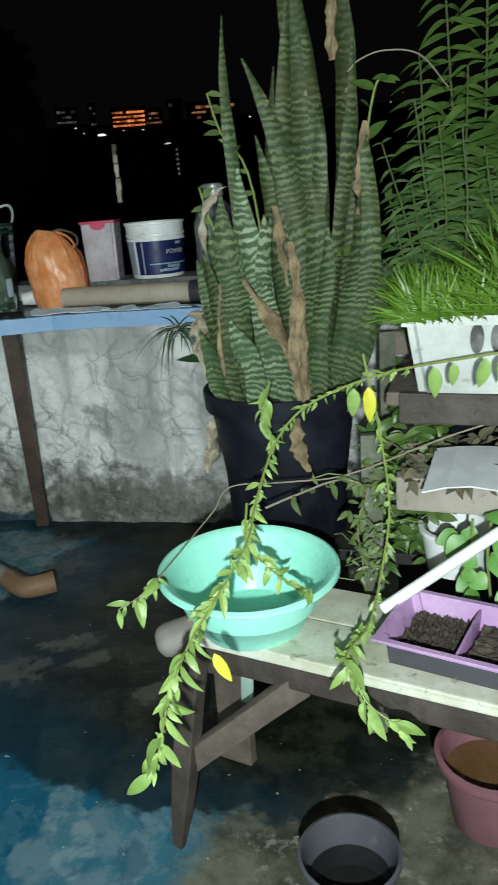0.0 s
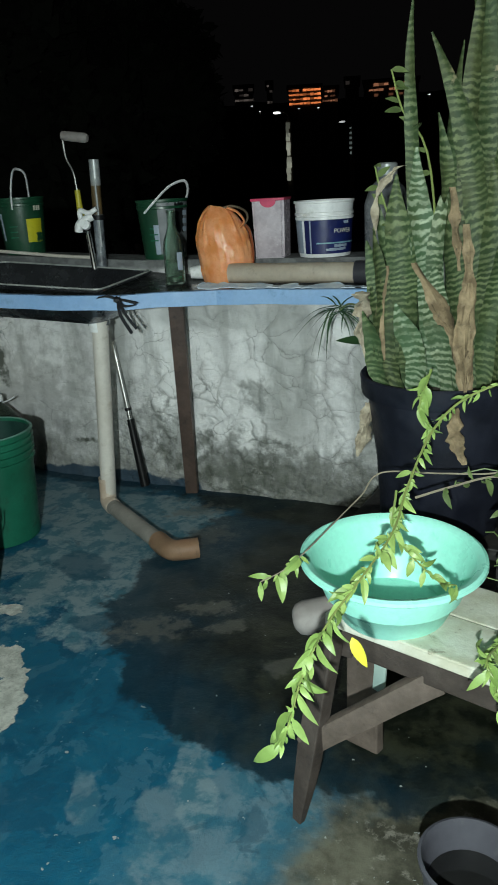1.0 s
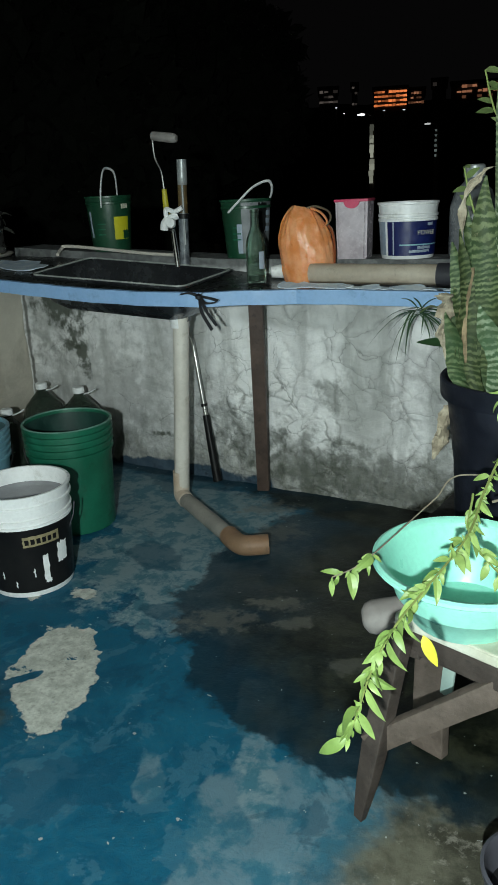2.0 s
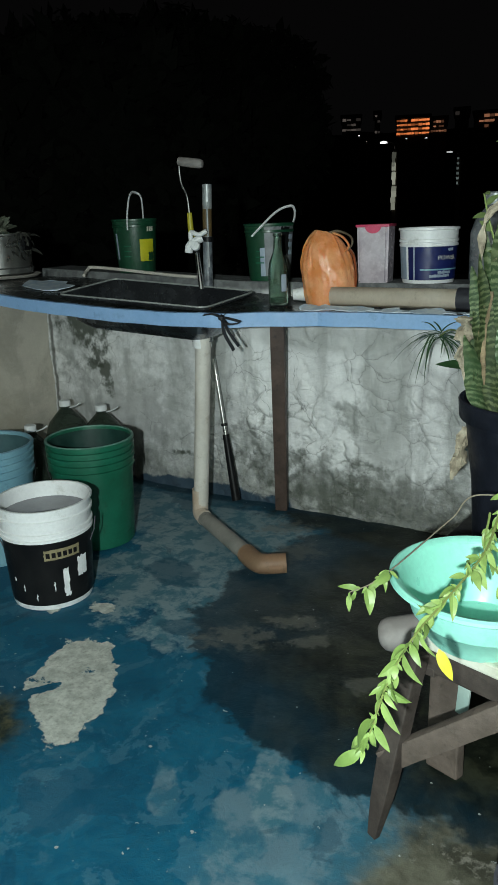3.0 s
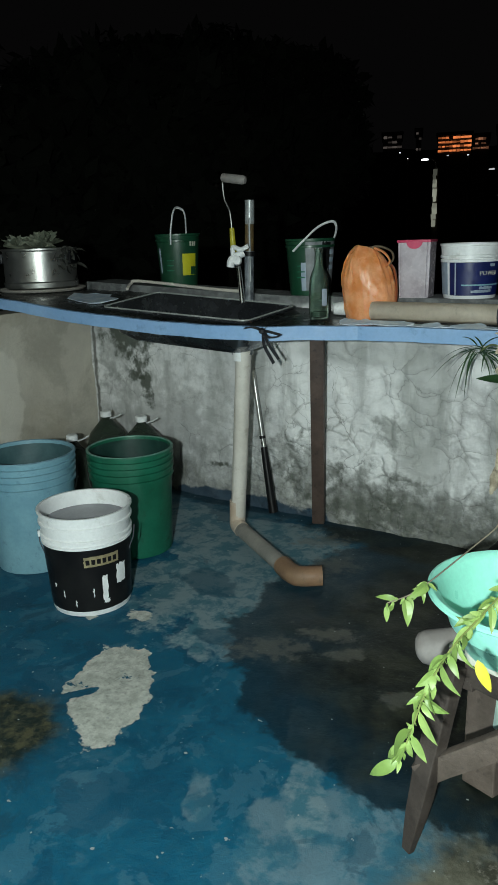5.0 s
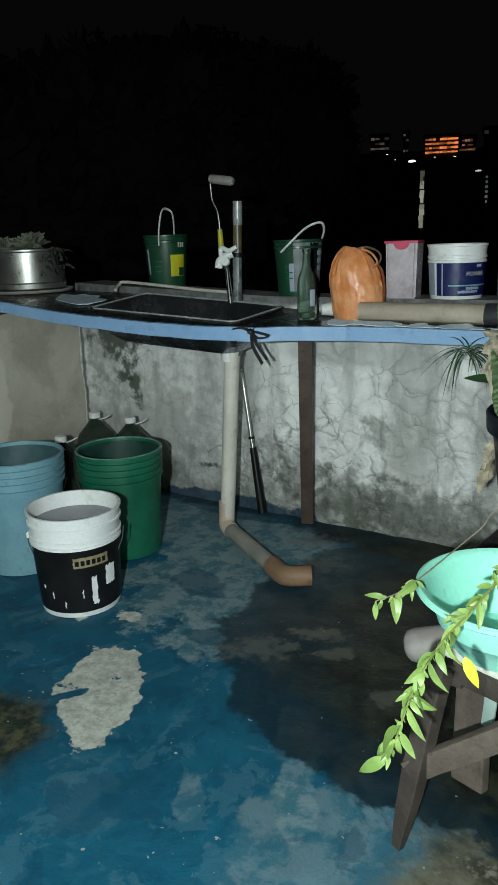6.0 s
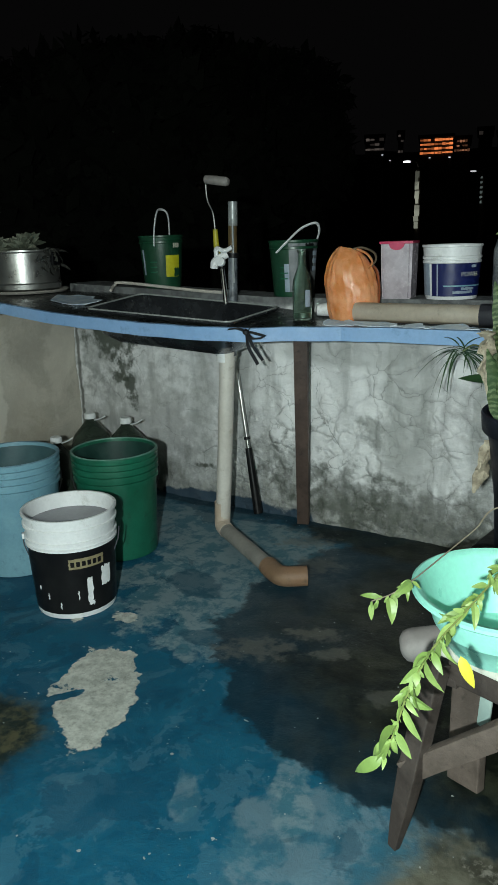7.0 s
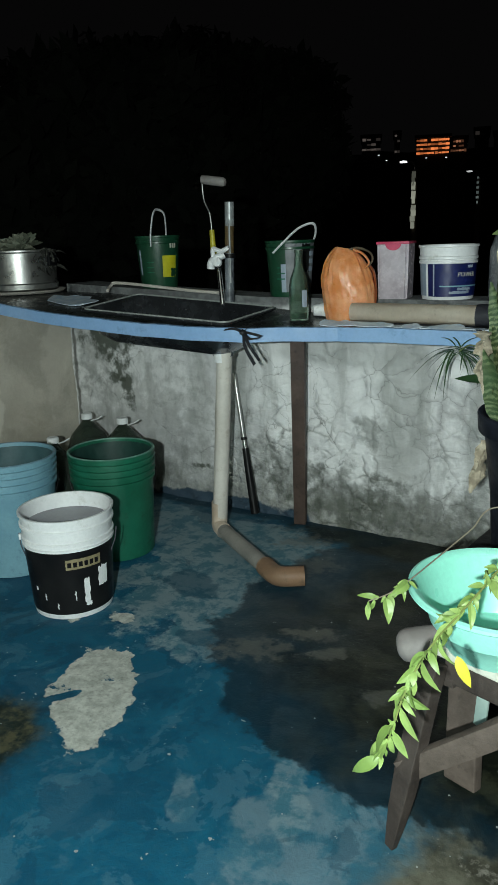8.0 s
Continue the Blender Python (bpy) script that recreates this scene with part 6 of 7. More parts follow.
build_vine([(-0.24, 1.22, 0.62), (-0.18, 1.24, 0.64), (-0.1, 1.28, 0.655), (-0.05, 1.29, 0.63), (-0.07, 1.3, 0.55), (-0.06, 1.3, 0.45)],
           "vine", "thin dull vine tangled behind the basin", 0.035, M_VINE_DIM, 5, 0.016, 0.002, M_TWIG, 0.1, None, 0.6)
build_vine([(-0.23, 1.3, 0.85), (-0.245, 1.27, 0.78), (-0.22, 1.26, 0.745)],
           "vine", "young leafy vine shoot against the black pot", 0.04, M_VINE, 6, 0.009, 0.002, None, 0.0, None, 0.5)
build_vine([(-0.26, 1.15, 0.66), (-0.25, 1.1, 0.6), (-0.17, 1.05, 0.55), (-0.13, 1.02, 0.56)],
           "vine", "small vine shoot lying in the wash basin", 0.028, M_VINE, 8, 0.009, 0.0018, None, 0.1, None, 0.4)


def build_grass_pot():
    thing = empty("grass_pot", label="white square pot overflowing with fine green grass", category="potted plant")
    x, y, z0 = 0.17, 1.475, 0.798
    bm = bmesh.new()
    rings = []
    for z, w in ((0, 0.22), (0.14, 0.262), (0.14, 0.276), (0.158, 0.276), (0.158, 0.255), (0.02, 0.21)):
        rings.append([bm.verts.new(pose(x, y, z0, 0, 0, -5) @ Vector((sx * w / 2, sy * w / 2, z))) for sx, sy in ((-1, -1), (1, -1), (1, 1), (-1, 1))])
    for a, b in zip(rings, rings[1:]):
        for k in range(4):
            bm.faces.new((a[k], a[(k + 1) % 4], b[(k + 1) % 4], b[k]))
    bm.faces.new(rings[0])
    bm.faces.new(rings[-1])
    bmesh.ops.bevel(bm, geom=[e for e in bm.edges if abs((e.verts[0].co - e.verts[1].co).z) > 0.05], offset=0.02, segments=3, affect="EDGES")
    part("pot", bm, M_TUBWHITE, thing, "white plastic pot with dark marks")
    for dx in (0.0, 0.037):
        part("dark_mark", lathe([(0, 0), (0.014, 0.0), (0.014, 0.003), (0, 0.003)], 18, pose(x - 0.012 + dx, y - 0.134, z0 + 0.115, 90 - 8, 0, -5) @ Matrix.Diagonal((0.9, 2.0, 1, 1))), M_BLACK, thing)
    part("soil", box(0.2, 0.2, 0.02, pose(x, y, z0 + 0.13)), M_SOIL, thing)
    rnd = random.Random(11)
    bm = bmesh.new()
    for k in range(2600):
        bx, by = x + rnd.uniform(-0.13, 0.16), y + rnd.uniform(-0.13, 0.115)
        lean = Vector((bx - x, by - y, 0)) * 2.2 + Vector((rnd.uniform(-0.5, 0.5), rnd.uniform(-0.7, 0.4), 0))
        L = rnd.uniform(0.05, 0.12) * (1.9 if bx > x + 0.05 else 1)
        add_leaf(bm, frame_at((bx, by, z0 + 0.14), lean + Vector((0, 0, rnd.uniform(0.35, 1.3))), (rnd.uniform(-1, 1), -1, 0.4)), L, rnd.uniform(0.003, 0.007), 0.2, rnd.uniform(0.3, 1.8), 4, 0.0004)
    part("grass", bm, M_GRASS, thing)["kind"] = "stuff"
    return thing


build_grass_pot()


def build_fern(x, y, z0, specs, seed, name, label, mat, leaf, gap):
    """Upright stems with pairs of leaflets."""
    thing = empty(name, label=label, category="plant")
    rnd = random.Random(seed)
    sbm, lbm = bmesh.new(), bmesh.new()
    for tx, ty, tz, bow in specs:
        mid = Vector(((x + tx) / 2 + bow, (y + ty) / 2, (z0 + tz) / 2 + 0.08))
        path = smooth_path([(x + rnd.uniform(-0.03, 0.03), y + rnd.uniform(-0.03, 0.03), z0), mid, (tx, ty, tz)], 14)
        add_tube(sbm, path, 0.0035, 0.0015, n=6)
        acc = 0
        for i in range(4, len(path)):
            d = path[i] - path[i - 1]
            acc += d.length
            if acc < gap:
                continue
            acc = 0
            t = i / len(path)
            for side in (-1, 1):
                out = d.normalized().cross(Vector((0.1, -1, 0.1))).normalized() * side
                L = leaf * (0.55 + 0.65 * math.sin(math.pi * min(1, t + 0.1))) * rnd.uniform(0.85, 1.15)
                add_leaf(lbm, frame_at(path[i], out + d.normalized() * 0.35 + Vector((rnd.uniform(-0.15, 0.15), rnd.uniform(-0.5, 0.1), rnd.uniform(-0.45, 0.2))), (0, -0.8, 0.7)), L, L * rnd.uniform(0.2, 0.3), 0.2, rnd.uniform(0.5, 1.9), 7)
    part("stem", sbm, M_FERNSTEM, thing)
    part("foliage", lbm, mat, thing)["kind"] = "stuff"
    return thing


part_pot = empty("fern_pot", label="dark plastic pot behind the rack", category="pot")
part("pot_body", lathe([(0, 0), (0.11, 0), (0.14, 0.26), (0.15, 0.265), (0.15, 0.29), (0.135, 0.29), (0.13, 0.24), (0, 0.24)], 36, pose(0.22, 1.9, 0.0) @ Matrix.Diagonal((1.2, 1.2, 2.9, 1))), M_POT, part_pot)
build_fern(0.22, 1.9, 0.7, [(0.2, 1.8, 1.75, 0.0), (0.11, 1.78, 1.66, -0.02), (0.3, 1.8, 1.7, 0.03), (0.06, 1.75, 1.46, -0.05), (0.26, 1.85, 1.5, 0.02), (0.16, 1.72, 1.42, -0.02), (0.24, 1.75, 1.62, 0.05), (0.34, 1.78, 1.55, 0.06)], 21, "fern", "tall green fern-like plant with paired leaflets", M_FERN, 0.085, 0.026)
build_fern(0.14, 1.8, 0.7, [(0.05, 1.7, 1.36, -0.01), (-0.02, 1.68, 1.28, -0.02), (0.1, 1.7, 1.32, 0.0), (0.0, 1.72, 1.14, -0.04), (0.15, 1.7, 1.3, 0.02), (0.2, 1.7, 1.24, 0.05), (0.08, 1.68, 1.14, 0.0), (-0.02, 1.62, 1.04, -0.03), (0.25, 1.7, 1.3, 0.04), (0.04, 1.65, 1.2, -0.02)], 22, "leafy_shrub", "small leafy shrub with whorled thin leaves", M_SHRUB, 0.045, 0.017)

arc = empty("arching_stem", label="thin pale arching plant stem", category="stem")
part("stalk", tube(smooth_path([(-0.085, 1.62, 1.42), (-0.06, 1.62, 1.44), (-0.01, 1.62, 1.452), (0.06, 1.64, 1.44), (0.12, 1.7, 1.38)], 6), 0.0016, n=6), M_TWIG, arc)


def build_sprig(points, leaf, mat, seed, name, label, n=10):
    thing = empty(name, label=label, category="plant")
    path = smooth_path(points, 6)
    part("stem", tube(path, 0.003, 0.0018, n=6), M_STEM, thing)
    rnd = random.Random(seed)
    bm = bmesh.new()
    for k in range(n):
        p = path[int((0.25 + 0.75 * k / max(1, n - 1)) * (len(path) - 1))]
        f = Vector((rnd.uniform(-1, 1), rnd.uniform(-0.6, 0.2), rnd.uniform(-0.3, 0.7)))
        s = leaf * rnd.uniform(0.7, 1.15)
        add_leaf(bm, frame_at(p, f, (0.1, -0.7, 0.7)), s, s * 0.5, 0.2, 0.3, 6)
    part("foliage", bm, mat, thing)["kind"] = "stuff"
    return thing


build_sprig([(-0.27, 1.66, 0.72), (-0.31, 1.68, 1.2), (-0.37, 1.66, 1.33), (-0.39, 1.64, 1.41)], 0.036, M_VINE_DIM, 31, "sprig", "thin leafy sprig among the snake leaves", 10)
build_sprig([(-0.1, 1.64, 0.72), (-0.06, 1.62, 1.2), (-0.03, 1.6, 1.38), (0.0, 1.6, 1.4)], 0.05, M_FERN, 32, "sprig", "thin leafy sprig among the snake leaves", 8)
build_sprig([(-0.3, 1.64, 0.72), (-0.35, 1.6, 1.0), (-0.39, 1.56, 1.16), (-0.4, 1.54, 1.22)], 0.036, M_VINE_DIM, 34, "sprig", "thin leafy sprig among the snake leaves", 7)


def build_spider():
    thing = empty("spider_plant", label="small dark spider plant hanging below the counter edge", category="plant")
    rnd = random.Random(12)
    c = Vector((-0.675, 2.17, 0.812))
    bm = bmesh.new()
    for k in range(34):
        a = rnd.uniform(0, 6.3)
        f = Vector((math.cos(a), -0.3 + 0.4 * math.sin(a), rnd.uniform(-0.5, 0.55)))
        add_leaf(bm, frame_at(c + Vector((rnd.uniform(-0.02, 0.02), 0, rnd.uniform(-0.01, 0.01))), f, (0, -0.3, 1)), rnd.uniform(0.08, 0.145), 0.006, 0.2, rnd.uniform(0.8, 2.2), 7, 0.0004)
    part("foliage", bm, M_SPIDER, thing)
    part("stalk", tube(smooth_path([(-0.39, 1.65, 0.74), (-0.48, 1.85, 0.84), (-0.6, 2.05, 0.85), c], 6), 0.003, n=6), M_STEM, thing)
    return thing


build_spider()
darkleaf = empty("dark_leaf", label="broad dark leaf beside the black pot", category="leaf")
bm = add_leaf(bmesh.new(), frame_at((-0.42, 1.62, 0.83), (-1, 0.05, 0.05), (0, -0.4, 1)), 0.1, 0.04, 0.2, 0.1, 8)
part("blade", bm, M_SPIDER, darkleaf)
part("stalk", tube(smooth_path([(-0.36, 1.63, 0.72), (-0.39, 1.62, 0.8), (-0.425, 1.62, 0.83)], 4), 0.003, n=6), M_STEM, darkleaf)

# broad-leaved plant in a white tub under the rack
tub = empty("white_tub", pose(0.13, 1.42, 0.398), label="white plastic tub under the rack shelf", category="tub")
part("tub_shell", lathe([(0, 0), (0.06, 0), (0.075, 0.09), (0.08, 0.092), (0.08, 0.1), (0.07, 0.1), (0.055, 0.01), (0, 0.01)], 28), M_WHITE, tub)
broad = empty("broad_leaf_plant", label="bright green broad-leaved seedling under the rack", category="plant")
bm = bmesh.new()
rnd = random.Random(14)
for k in range(40):
    p = Vector((0.2 + rnd.uniform(-0.09, 0.12), 1.27 + rnd.uniform(-0.06, 0.06), 0.42 + rnd.uniform(0.0, 0.19)))
    add_leaf(bm, frame_at(p, (rnd.uniform(-1, 1), -0.5, rnd.uniform(-0.8, 0.2)), (0, -0.8, 0.6)), rnd.uniform(0.035, 0.06), rnd.uniform(0.028, 0.045), 0.2, 0.4, 6)
part("foliage", bm, M_ROUND, broad)["kind"] = "stuff"
bm = bmesh.new()
for k in range(6):
    add_tube(bm, smooth_path([(0.16 + 0.03 * k, 1.3, 0.395), (0.15 + 0.03 * k, 1.28, 0.5), (0.15 + 0.035 * k, 1.27, 0.58)], 4), 0.003, n=6)
part("stem", bm, M_STEM, broad)

# ---- pots on the floor ----
grey = empty("grey_bucket", pose(-0.072, 0.905, 0), label="small dark grey bucket of black water on floor", category="bucket")
part("bucket_shell", lathe([(0, 0), (0.07, 0), (0.073, 0.006), (0.083, 0.108), (0.088, 0.11), (0.089, 0.12), (0.083, 0.122), (0.078, 0.105), (0.067, 0.012), (0, 0.012)], 48), M_GREYPLASTIC, grey)
part("water", lathe([(0, 0.062), (0.0725, 0.062), (0.0725, 0.058), (0, 0.058)], 36), M_DARK_WATER, grey, "still black water")
pink = empty("pink_pot", pose(0.185, 1.13, 0.0), label="dusty pink plastic flower pot under the bench", category="pot")
part("pot_shell", lathe([(0, 0), (0.068, 0), (0.073, 0.005), (0.094, 0.14), (0.106, 0.142), (0.11, 0.148), (0.11, 0.16), (0.1, 0.163), (0.092, 0.14), (0.07, 0.02), (0, 0.02)], 44), M_PINK, pink)
part("soil", lathe([(0, 0.12), (0.0885, 0.117), (0.0885, 0.112), (0, 0.112)], 30), surface("brown_water", (0.14, 0.075, 0.03), (0.1, 0.05, 0.02), 14, 0.3, bump=0.2), pink, "brown soil")


def build_litter(name, label, mat, spots, n, seed, size):
    """Fallen dry leaves and twigs heaped on the rack, too many to count."""
    thing = empty(name, label=label, category="leaves", kind="stuff")
    rnd = random.Random(seed)
    bm = bmesh.new()
    for x0, x1, y0, y1, z0, z1 in spots:
        for k in range(n):
            p = Vector((rnd.uniform(x0, x1), rnd.uniform(y0, y1), rnd.uniform(z0, z1)))
            s = size * rnd.uniform(0.5, 1.3)
            add_leaf(bm, frame_at(p, (rnd.uniform(-1, 1), rnd.uniform(-1, 0.3), rnd.uniform(-0.8, 0.5)), (rnd.uniform(-0.6, 0.6), -0.7, 0.7)), s, s * rnd.uniform(0.25, 0.55), rnd.uniform(0.1, 0.9), rnd.uniform(0, 1.2), 5)
            if k % 6 == 0:
                q = p + Vector((rnd.uniform(-0.1, 0.1), rnd.uniform(-0.03, 0.03), rnd.uniform(-0.03, 0.03)))
                add_tube(bm, [p, (p + q) / 2 + Vector((0, 0, 0.01)), q], 0.0016, n=5)
    part("leaf_heap", bm, mat, thing)
    return thing


build_litter("leaf_litter", "dry brown leaves and twigs heaped on rack", M_LITTER, [(0.02, 0.5, 1.3, 1.5, 0.635, 0.7), (0.03, 0.5, 1.27, 1.34, 0.645, 0.67)], 130, 41, 0.035)
build_litter("undergrowth", "dark green leafy undergrowth behind the rack", M_FERN, [(-0.06, 0.5, 1.5, 1.7, 0.4, 0.6), (-0.05, 0.1, 1.4, 1.5, 0.4, 0.75), (-0.06, 0.6, 1.75, 2.0, 0.6, 1.2)], 160, 42, 0.05)
build_litter("trailing_weed", "pale dying weed tangled round the rack post", M_VINE_DIM, [(-0.09, 0.0, 1.28, 1.34, 0.42, 0.68)], 90, 43, 0.028)


# ---- the night beyond the wall ----
EYE = Vector((0.04, -0.15, 1.19))


def far(d, r):
    d = Vector(d)
    return EYE + d * (r / math.hypot(d.x, d.y))


def build_building(left, right, r, top, floors, bays, lit, glow_mat, name, label, chance, seed):
    """A block seen across the valley, with rows of lit windows."""
    thing = empty(name, label=label, category="building", group="distant buildings")
    a, b = far(left, r), far(right, r)
    run = Vector((b.x - a.x, b.y - a.y, 0))
    w, d = run.length, run.normalized()
    back = Vector((-d.y, d.x, 0))
    if back.dot(a - EYE) < 0:
        back = -back
    base, zt = -4.0, EYE.z + top * r
    turn = math.degrees(math.atan2(d.y, d.x))
    c = (a + b) / 2 + back * 6
    part("wall", box(w, 12, zt - base, pose(c.x, c.y, (zt + base) / 2, 0, 0, turn), 0.05), M_FACADE, thing, smooth=False)
    part("roof", box(w + 0.6, 12.6, 0.5, pose(c.x, c.y, zt + 0.25, 0, 0, turn), 0.05), M_FACADE, thing, smooth=False)
    rnd = random.Random(seed)
    zlow = EYE.z + lit * r
    fh = (zt - zlow) / floors
    for j in range(floors):
        for i in range(bays):
            if rnd.random() > chance:
                continue
            q = a + run * ((i + 0.5) / bays) - back * 0.1
            part("window", box(w / bays * rnd.uniform(0.75, 1.03), 0.12, fh * rnd.uniform(0.3, 0.6), pose(q.x, q.y, zlow + fh * (j + 0.5), 0, 0, turn)), glow_mat, thing, smooth=False)
    return thing


build_building((-0.3485, 0.937, 0), (-0.312, 0.95, 0), 130, 0.1065, 4, 9, 0.087, M_OR_GLOW, "office_block", "distant block lit with orange light at night", 0.92, 1)
build_building((-0.311, 0.951, 0), (-0.293, 0.956, 0), 132, 0.1035, 3, 6, 0.088, M_DIM_OR, "office_wing", "distant lower wing with broken orange lights", 0.55, 7)
build_building((-0.262, 0.96, 0), (-0.2, 0.975, 0), 150, 0.107, 3, 11, 0.09, M_DIM_OR, "long_building", "distant long building with dim orange windows", 0.5, 2)
build_building((-0.408, 0.91, 0), (-0.388, 0.92, 0), 150, 0.111, 3, 4, 0.094, M_WARM_GLOW, "apartment_block", "small distant building with faint white windows", 0.7, 3)
build_building((-0.372, 0.925, 0), (-0.366, 0.928, 0), 160, 0.114, 4, 2, 0.09, M_WARM_GLOW, "apartment_block", "narrow distant building with faint white windows", 0.7, 4)
build_building((-0.283, 0.955, 0), (-0.268, 0.96, 0), 140, 0.112, 3, 3, 0.092, M_WARM_GLOW, "apartment_block", "distant building with a few faint windows", 0.4, 5)


def build_hill():
    """The dark wooded slope on which the far buildings stand."""
    bm = bmesh.new()
    n, m = 160, 10
    grid = []
    for i in range(n + 1):
        a = radians(-95 + 150 * i / n)
        row = []
        for j in range(m + 1):
            r = 64 + 160 * j / m
            top = 0.092 + 0.006 * noise.noise((i * 0.11, 0, 0)) + 0.0035 * noise.noise((i * 0.6, 3, 0)) + 0.002 * noise.noise((i * 1.9, 3, 0))
            z = -4.2 + (EYE.z + top * 224 + 4.2) * (j / m) ** 1.25
            row.append(bm.verts.new((r * math.sin(a), r * math.cos(a), z + (0.5 * noise.noise((i * 0.8, j, 5)) if 0 < j else 0))))
        grid.append(row)
    for a, b in zip(grid, grid[1:]):
        for j in range(m):
            bm.faces.new((a[j], b[j], b[j + 1], a[j + 1]))
    return tagged(part("hillside", bm, M_HILL), "dark wooded hillside across the valley at night", "hill", kind="structure")


M_HILL = surface("night_woods", (0.015, 0.018, 0.012), (0.025, 0.028, 0.02), 0.2, 1.0, bump=0.0, Specular_IOR_Level=0.0)
build_hill()


def build_street_lamp(d, r, h, name_label, lit=1.0):
    thing = empty("street_lamp", label=name_label, category="street lamp", group="distant street lamps")
    p = far(d, r)
    zt = p.z
    part("pole", tube([(p.x + 0.9, p.y, -4.0), (p.x + 0.9, p.y, zt - 0.6)], 0.28, 0.2, n=10), M_BARK, thing)
    part("arm", tube(smooth_path([(p.x + 0.9, p.y, zt - 0.6), (p.x + 0.75, p.y, zt - 0.1), (p.x, p.y, zt + 0.1)], 5), 0.06, n=8), M_BARK, thing)
    part("lamp_head", lathe([(0, -0.08), (0.2, -0.05), (0.2, 0.05), (0, 0.1)], 16, pose(p.x, p.y, zt) @ Matrix.Diagonal((1.4, 1, 1, 1))), M_WHITE_GLOW, thing, "bright white lamp head")
    return thing, p


lamp_thing, lp = build_street_lamp((-0.3615, 0.929, 0.0805), 60, 4, "distant street lamp with a glowing strip for lamplight")
# a pale broken column beside the lamp; its blocks glow in place of lamplight
rnd = random.Random(3)
for k in range(9):
    z = lp.z - 0.9 - 0.46 * k + rnd.uniform(-0.1, 0.1)
    part("lit_strip", box(0.36 * rnd.uniform(0.55, 1), 0.1, 0.5 * rnd.uniform(0.7, 1.15), pose(lp.x + 0.95 + rnd.uniform(-0.05, 0.05), lp.y - 0.4, z, 0, rnd.uniform(-8, 8), 0)), glow("lamplit_glow" , (0.95, 1.0, 0.8), 0.14), lamp_thing, smooth=False)
second, sp = build_street_lamp((-0.288, 0.956, 0.066), 75, 4, "second faint distant street lamp")
# these blocks glow too, as lamplight on the second pole
for k in range(6):
    part("lit_strip", box(0.22 * rnd.uniform(0.5, 1), 0.1, 0.3 * rnd.uniform(0.4, 0.8), pose(sp.x + 0.9, sp.y - 0.4, sp.z - 0.6 - 0.42 * k)), glow("lamplit_glow", (0.8, 1.0, 0.95), 0.06), second, smooth=False)

for d, r, s, m in (((-0.39, 0.92, 0.09), 110, 0.5, M_WHITE_GLOW), ((-0.337, 0.94, 0.084), 110, 0.55, M_WHITE_GLOW), ((-0.315, 0.948, 0.0835), 110, 0.6, M_WHITE_GLOW), ((-0.188, 0.978, 0.089), 90, 0.5, M_WHITE_GLOW), ((-0.069, 0.994, 0.089), 110, 0.4, M_WHITE_GLOW),
                   ((-0.02, 0.995, 0.091), 110, 0.4, M_WHITE_GLOW), ((-0.005, 0.995, 0.1), 110, 0.4, M_RED_GLOW), ((-0.655, 0.745, 0.107), 90, 0.22, M_WARM_GLOW), ((-0.652, 0.745, 0.099), 90, 0.2, M_WARM_GLOW), ((-0.38, 0.92, 0.083), 100, 0.3, M_WHITE_GLOW)):
    p = far(d, r)
    thing = empty("far_lamp", label="distant small lamp on a thin pole at night", category="street lamp", group="distant small lamps")
    part("lamp_head", lathe([(0, -s / 8), (s / 4, -s / 16), (s / 4, s / 16), (0, s / 8)], 12, Matrix.Translation(p)), m, thing)
    part("pole", tube([(p.x, p.y + 0.1, -4), (p.x, p.y + 0.1, p.z)], 0.06, n=6), M_BARK, thing)


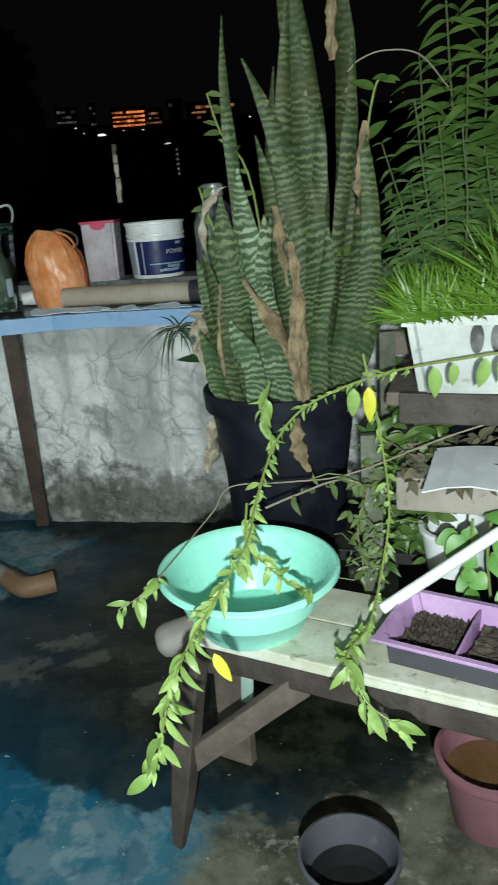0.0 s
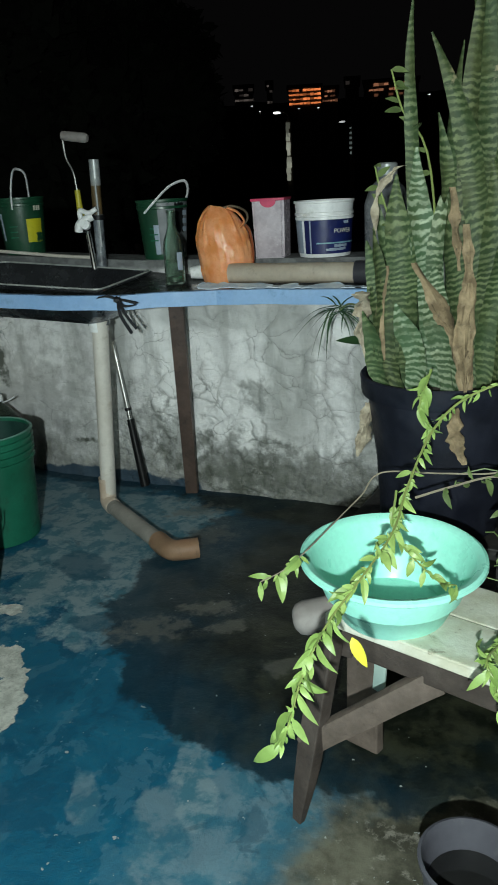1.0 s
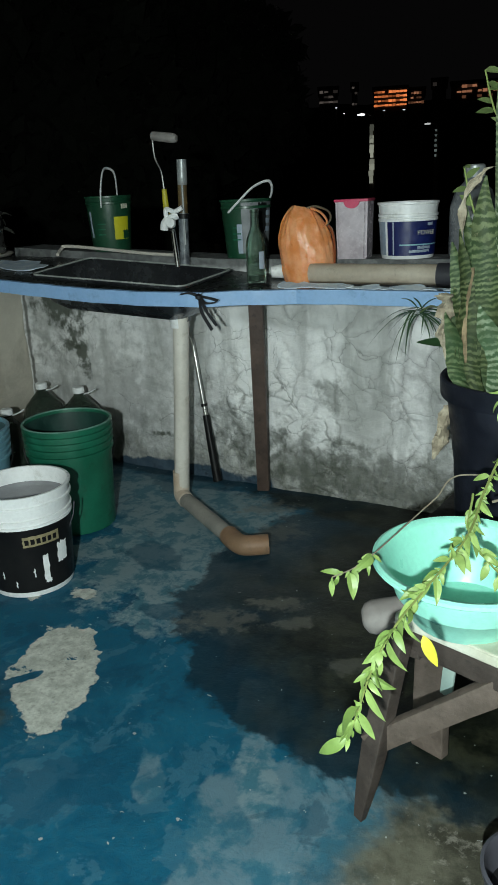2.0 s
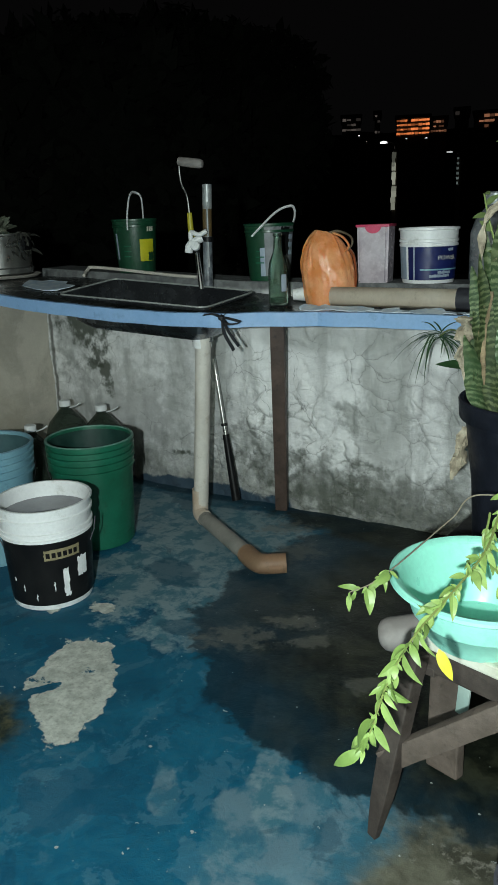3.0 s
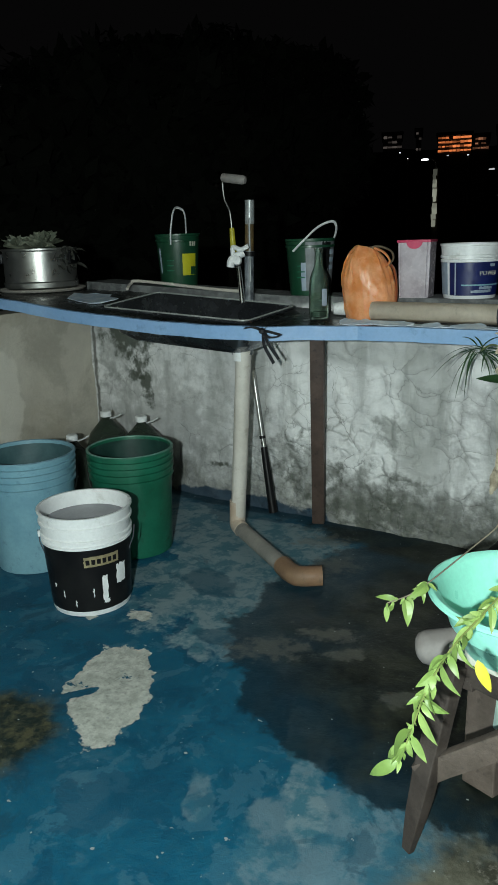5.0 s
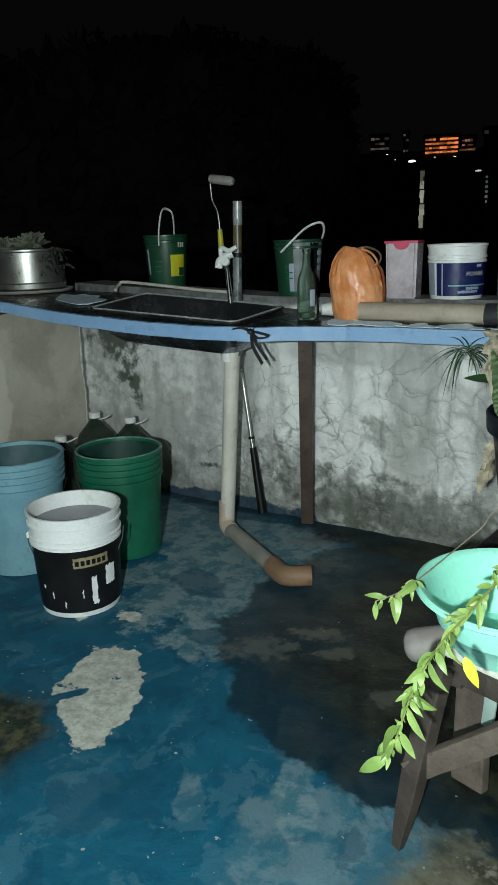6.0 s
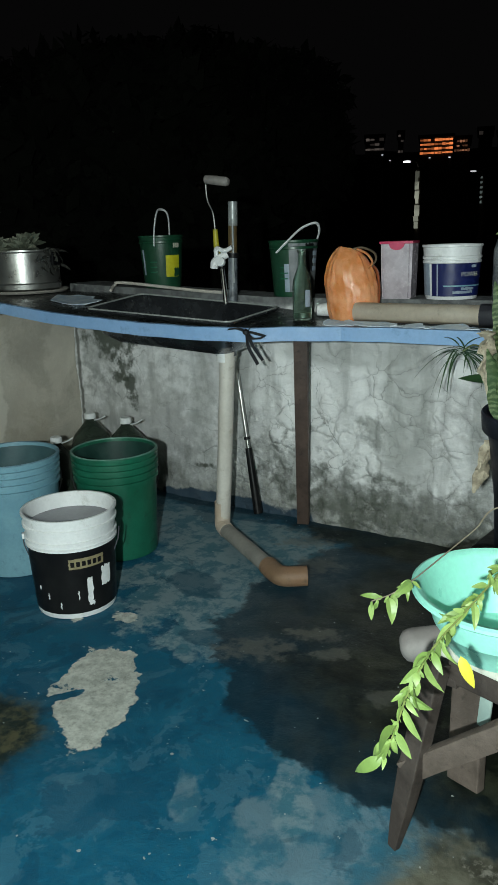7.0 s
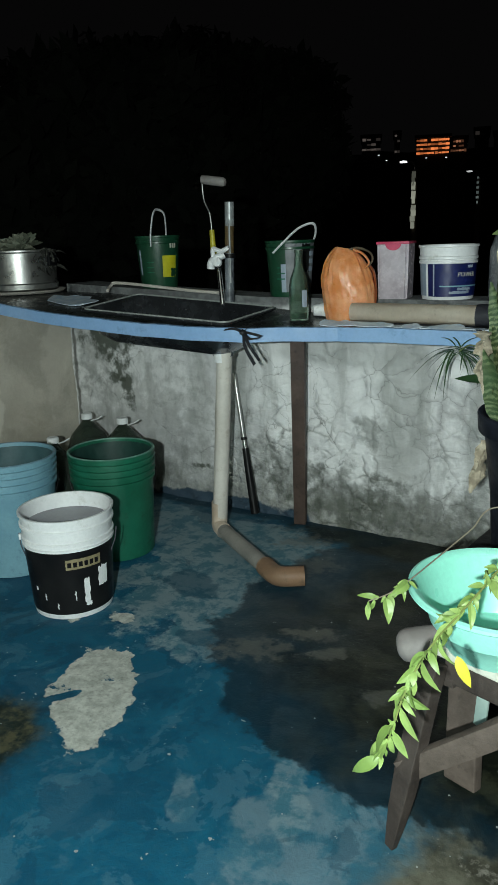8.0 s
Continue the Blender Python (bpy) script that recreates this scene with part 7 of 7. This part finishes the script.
def build_tree(x, y, r, top, seed):
    """A big dark tree: trunk, limbs and a crown of many small leaf clumps."""
    thing = empty("tree", label="large dark leafy tree silhouetted against night sky", category="tree", group="dark trees beyond the wall")
    rnd = random.Random(seed)
    base = -4.0
    bm = bmesh.new()
    cz = top - r * 0.8
    add_tube(bm, smooth_path([(x, y, base), (x + 0.2, y, (base + cz) / 2), (x, y, cz)], 5), 0.35, 0.2, n=10)
    for k in range(7):
        a = 6.28 * k / 7
        add_tube(bm, smooth_path([(x, y, cz - r * 0.5), (x + 0.4 * r * math.cos(a), y + 0.4 * r * math.sin(a), cz), (x + 0.75 * r * math.cos(a), y + 0.75 * r * math.sin(a), cz + 0.35 * r)], 4), 0.14, 0.04, n=7)
    part("trunk", bm, M_BARK, thing)
    verts, faces = [], []
    for k in range(9000):
        u = Vector((rnd.gauss(0, 1), rnd.gauss(0, 1), rnd.gauss(0, 1))).normalized()
        lump = 1 + 0.28 * noise.noise(u * 2.2 + Vector((seed, 0, 0))) + 0.12 * noise.noise(u * 6)
        p = Vector((x, y, cz)) + Vector((u.x * r, u.y * r, u.z * r * 0.85)) * lump * rnd.uniform(0.55, 1.0) ** 0.5
        e1 = Vector((rnd.gauss(0, 1), rnd.gauss(0, 1), rnd.gauss(0, 1))).normalized()
        e2 = e1.cross(u).normalized()
        s = rnd.uniform(0.12, 0.3)
        i = len(verts)
        verts += [p - e1 * s, p + e2 * s * 0.5, p + e1 * s, p - e2 * s * 0.5]
        faces.append((i, i + 1, i + 2, i + 3))
    me = bpy.data.meshes.new("crown")
    me.from_pydata(verts, [], faces)
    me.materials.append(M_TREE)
    ob = new("crown", me)
    ob.parent = thing
    ob["kind"] = "stuff"
    return thing


for az, dist, r, top, sd in ((-41, 15, 3.0, 4.5, 1), (-33, 17, 2.3, 4.75, 2), (-52, 15, 3.6, 4.0, 3), (-39, 21, 3.9, 5.9, 4), (-66, 16, 4.5, 4.4, 5)):
    a = radians(az)
    build_tree(dist * math.sin(a), dist * math.cos(a), r, top, sd)
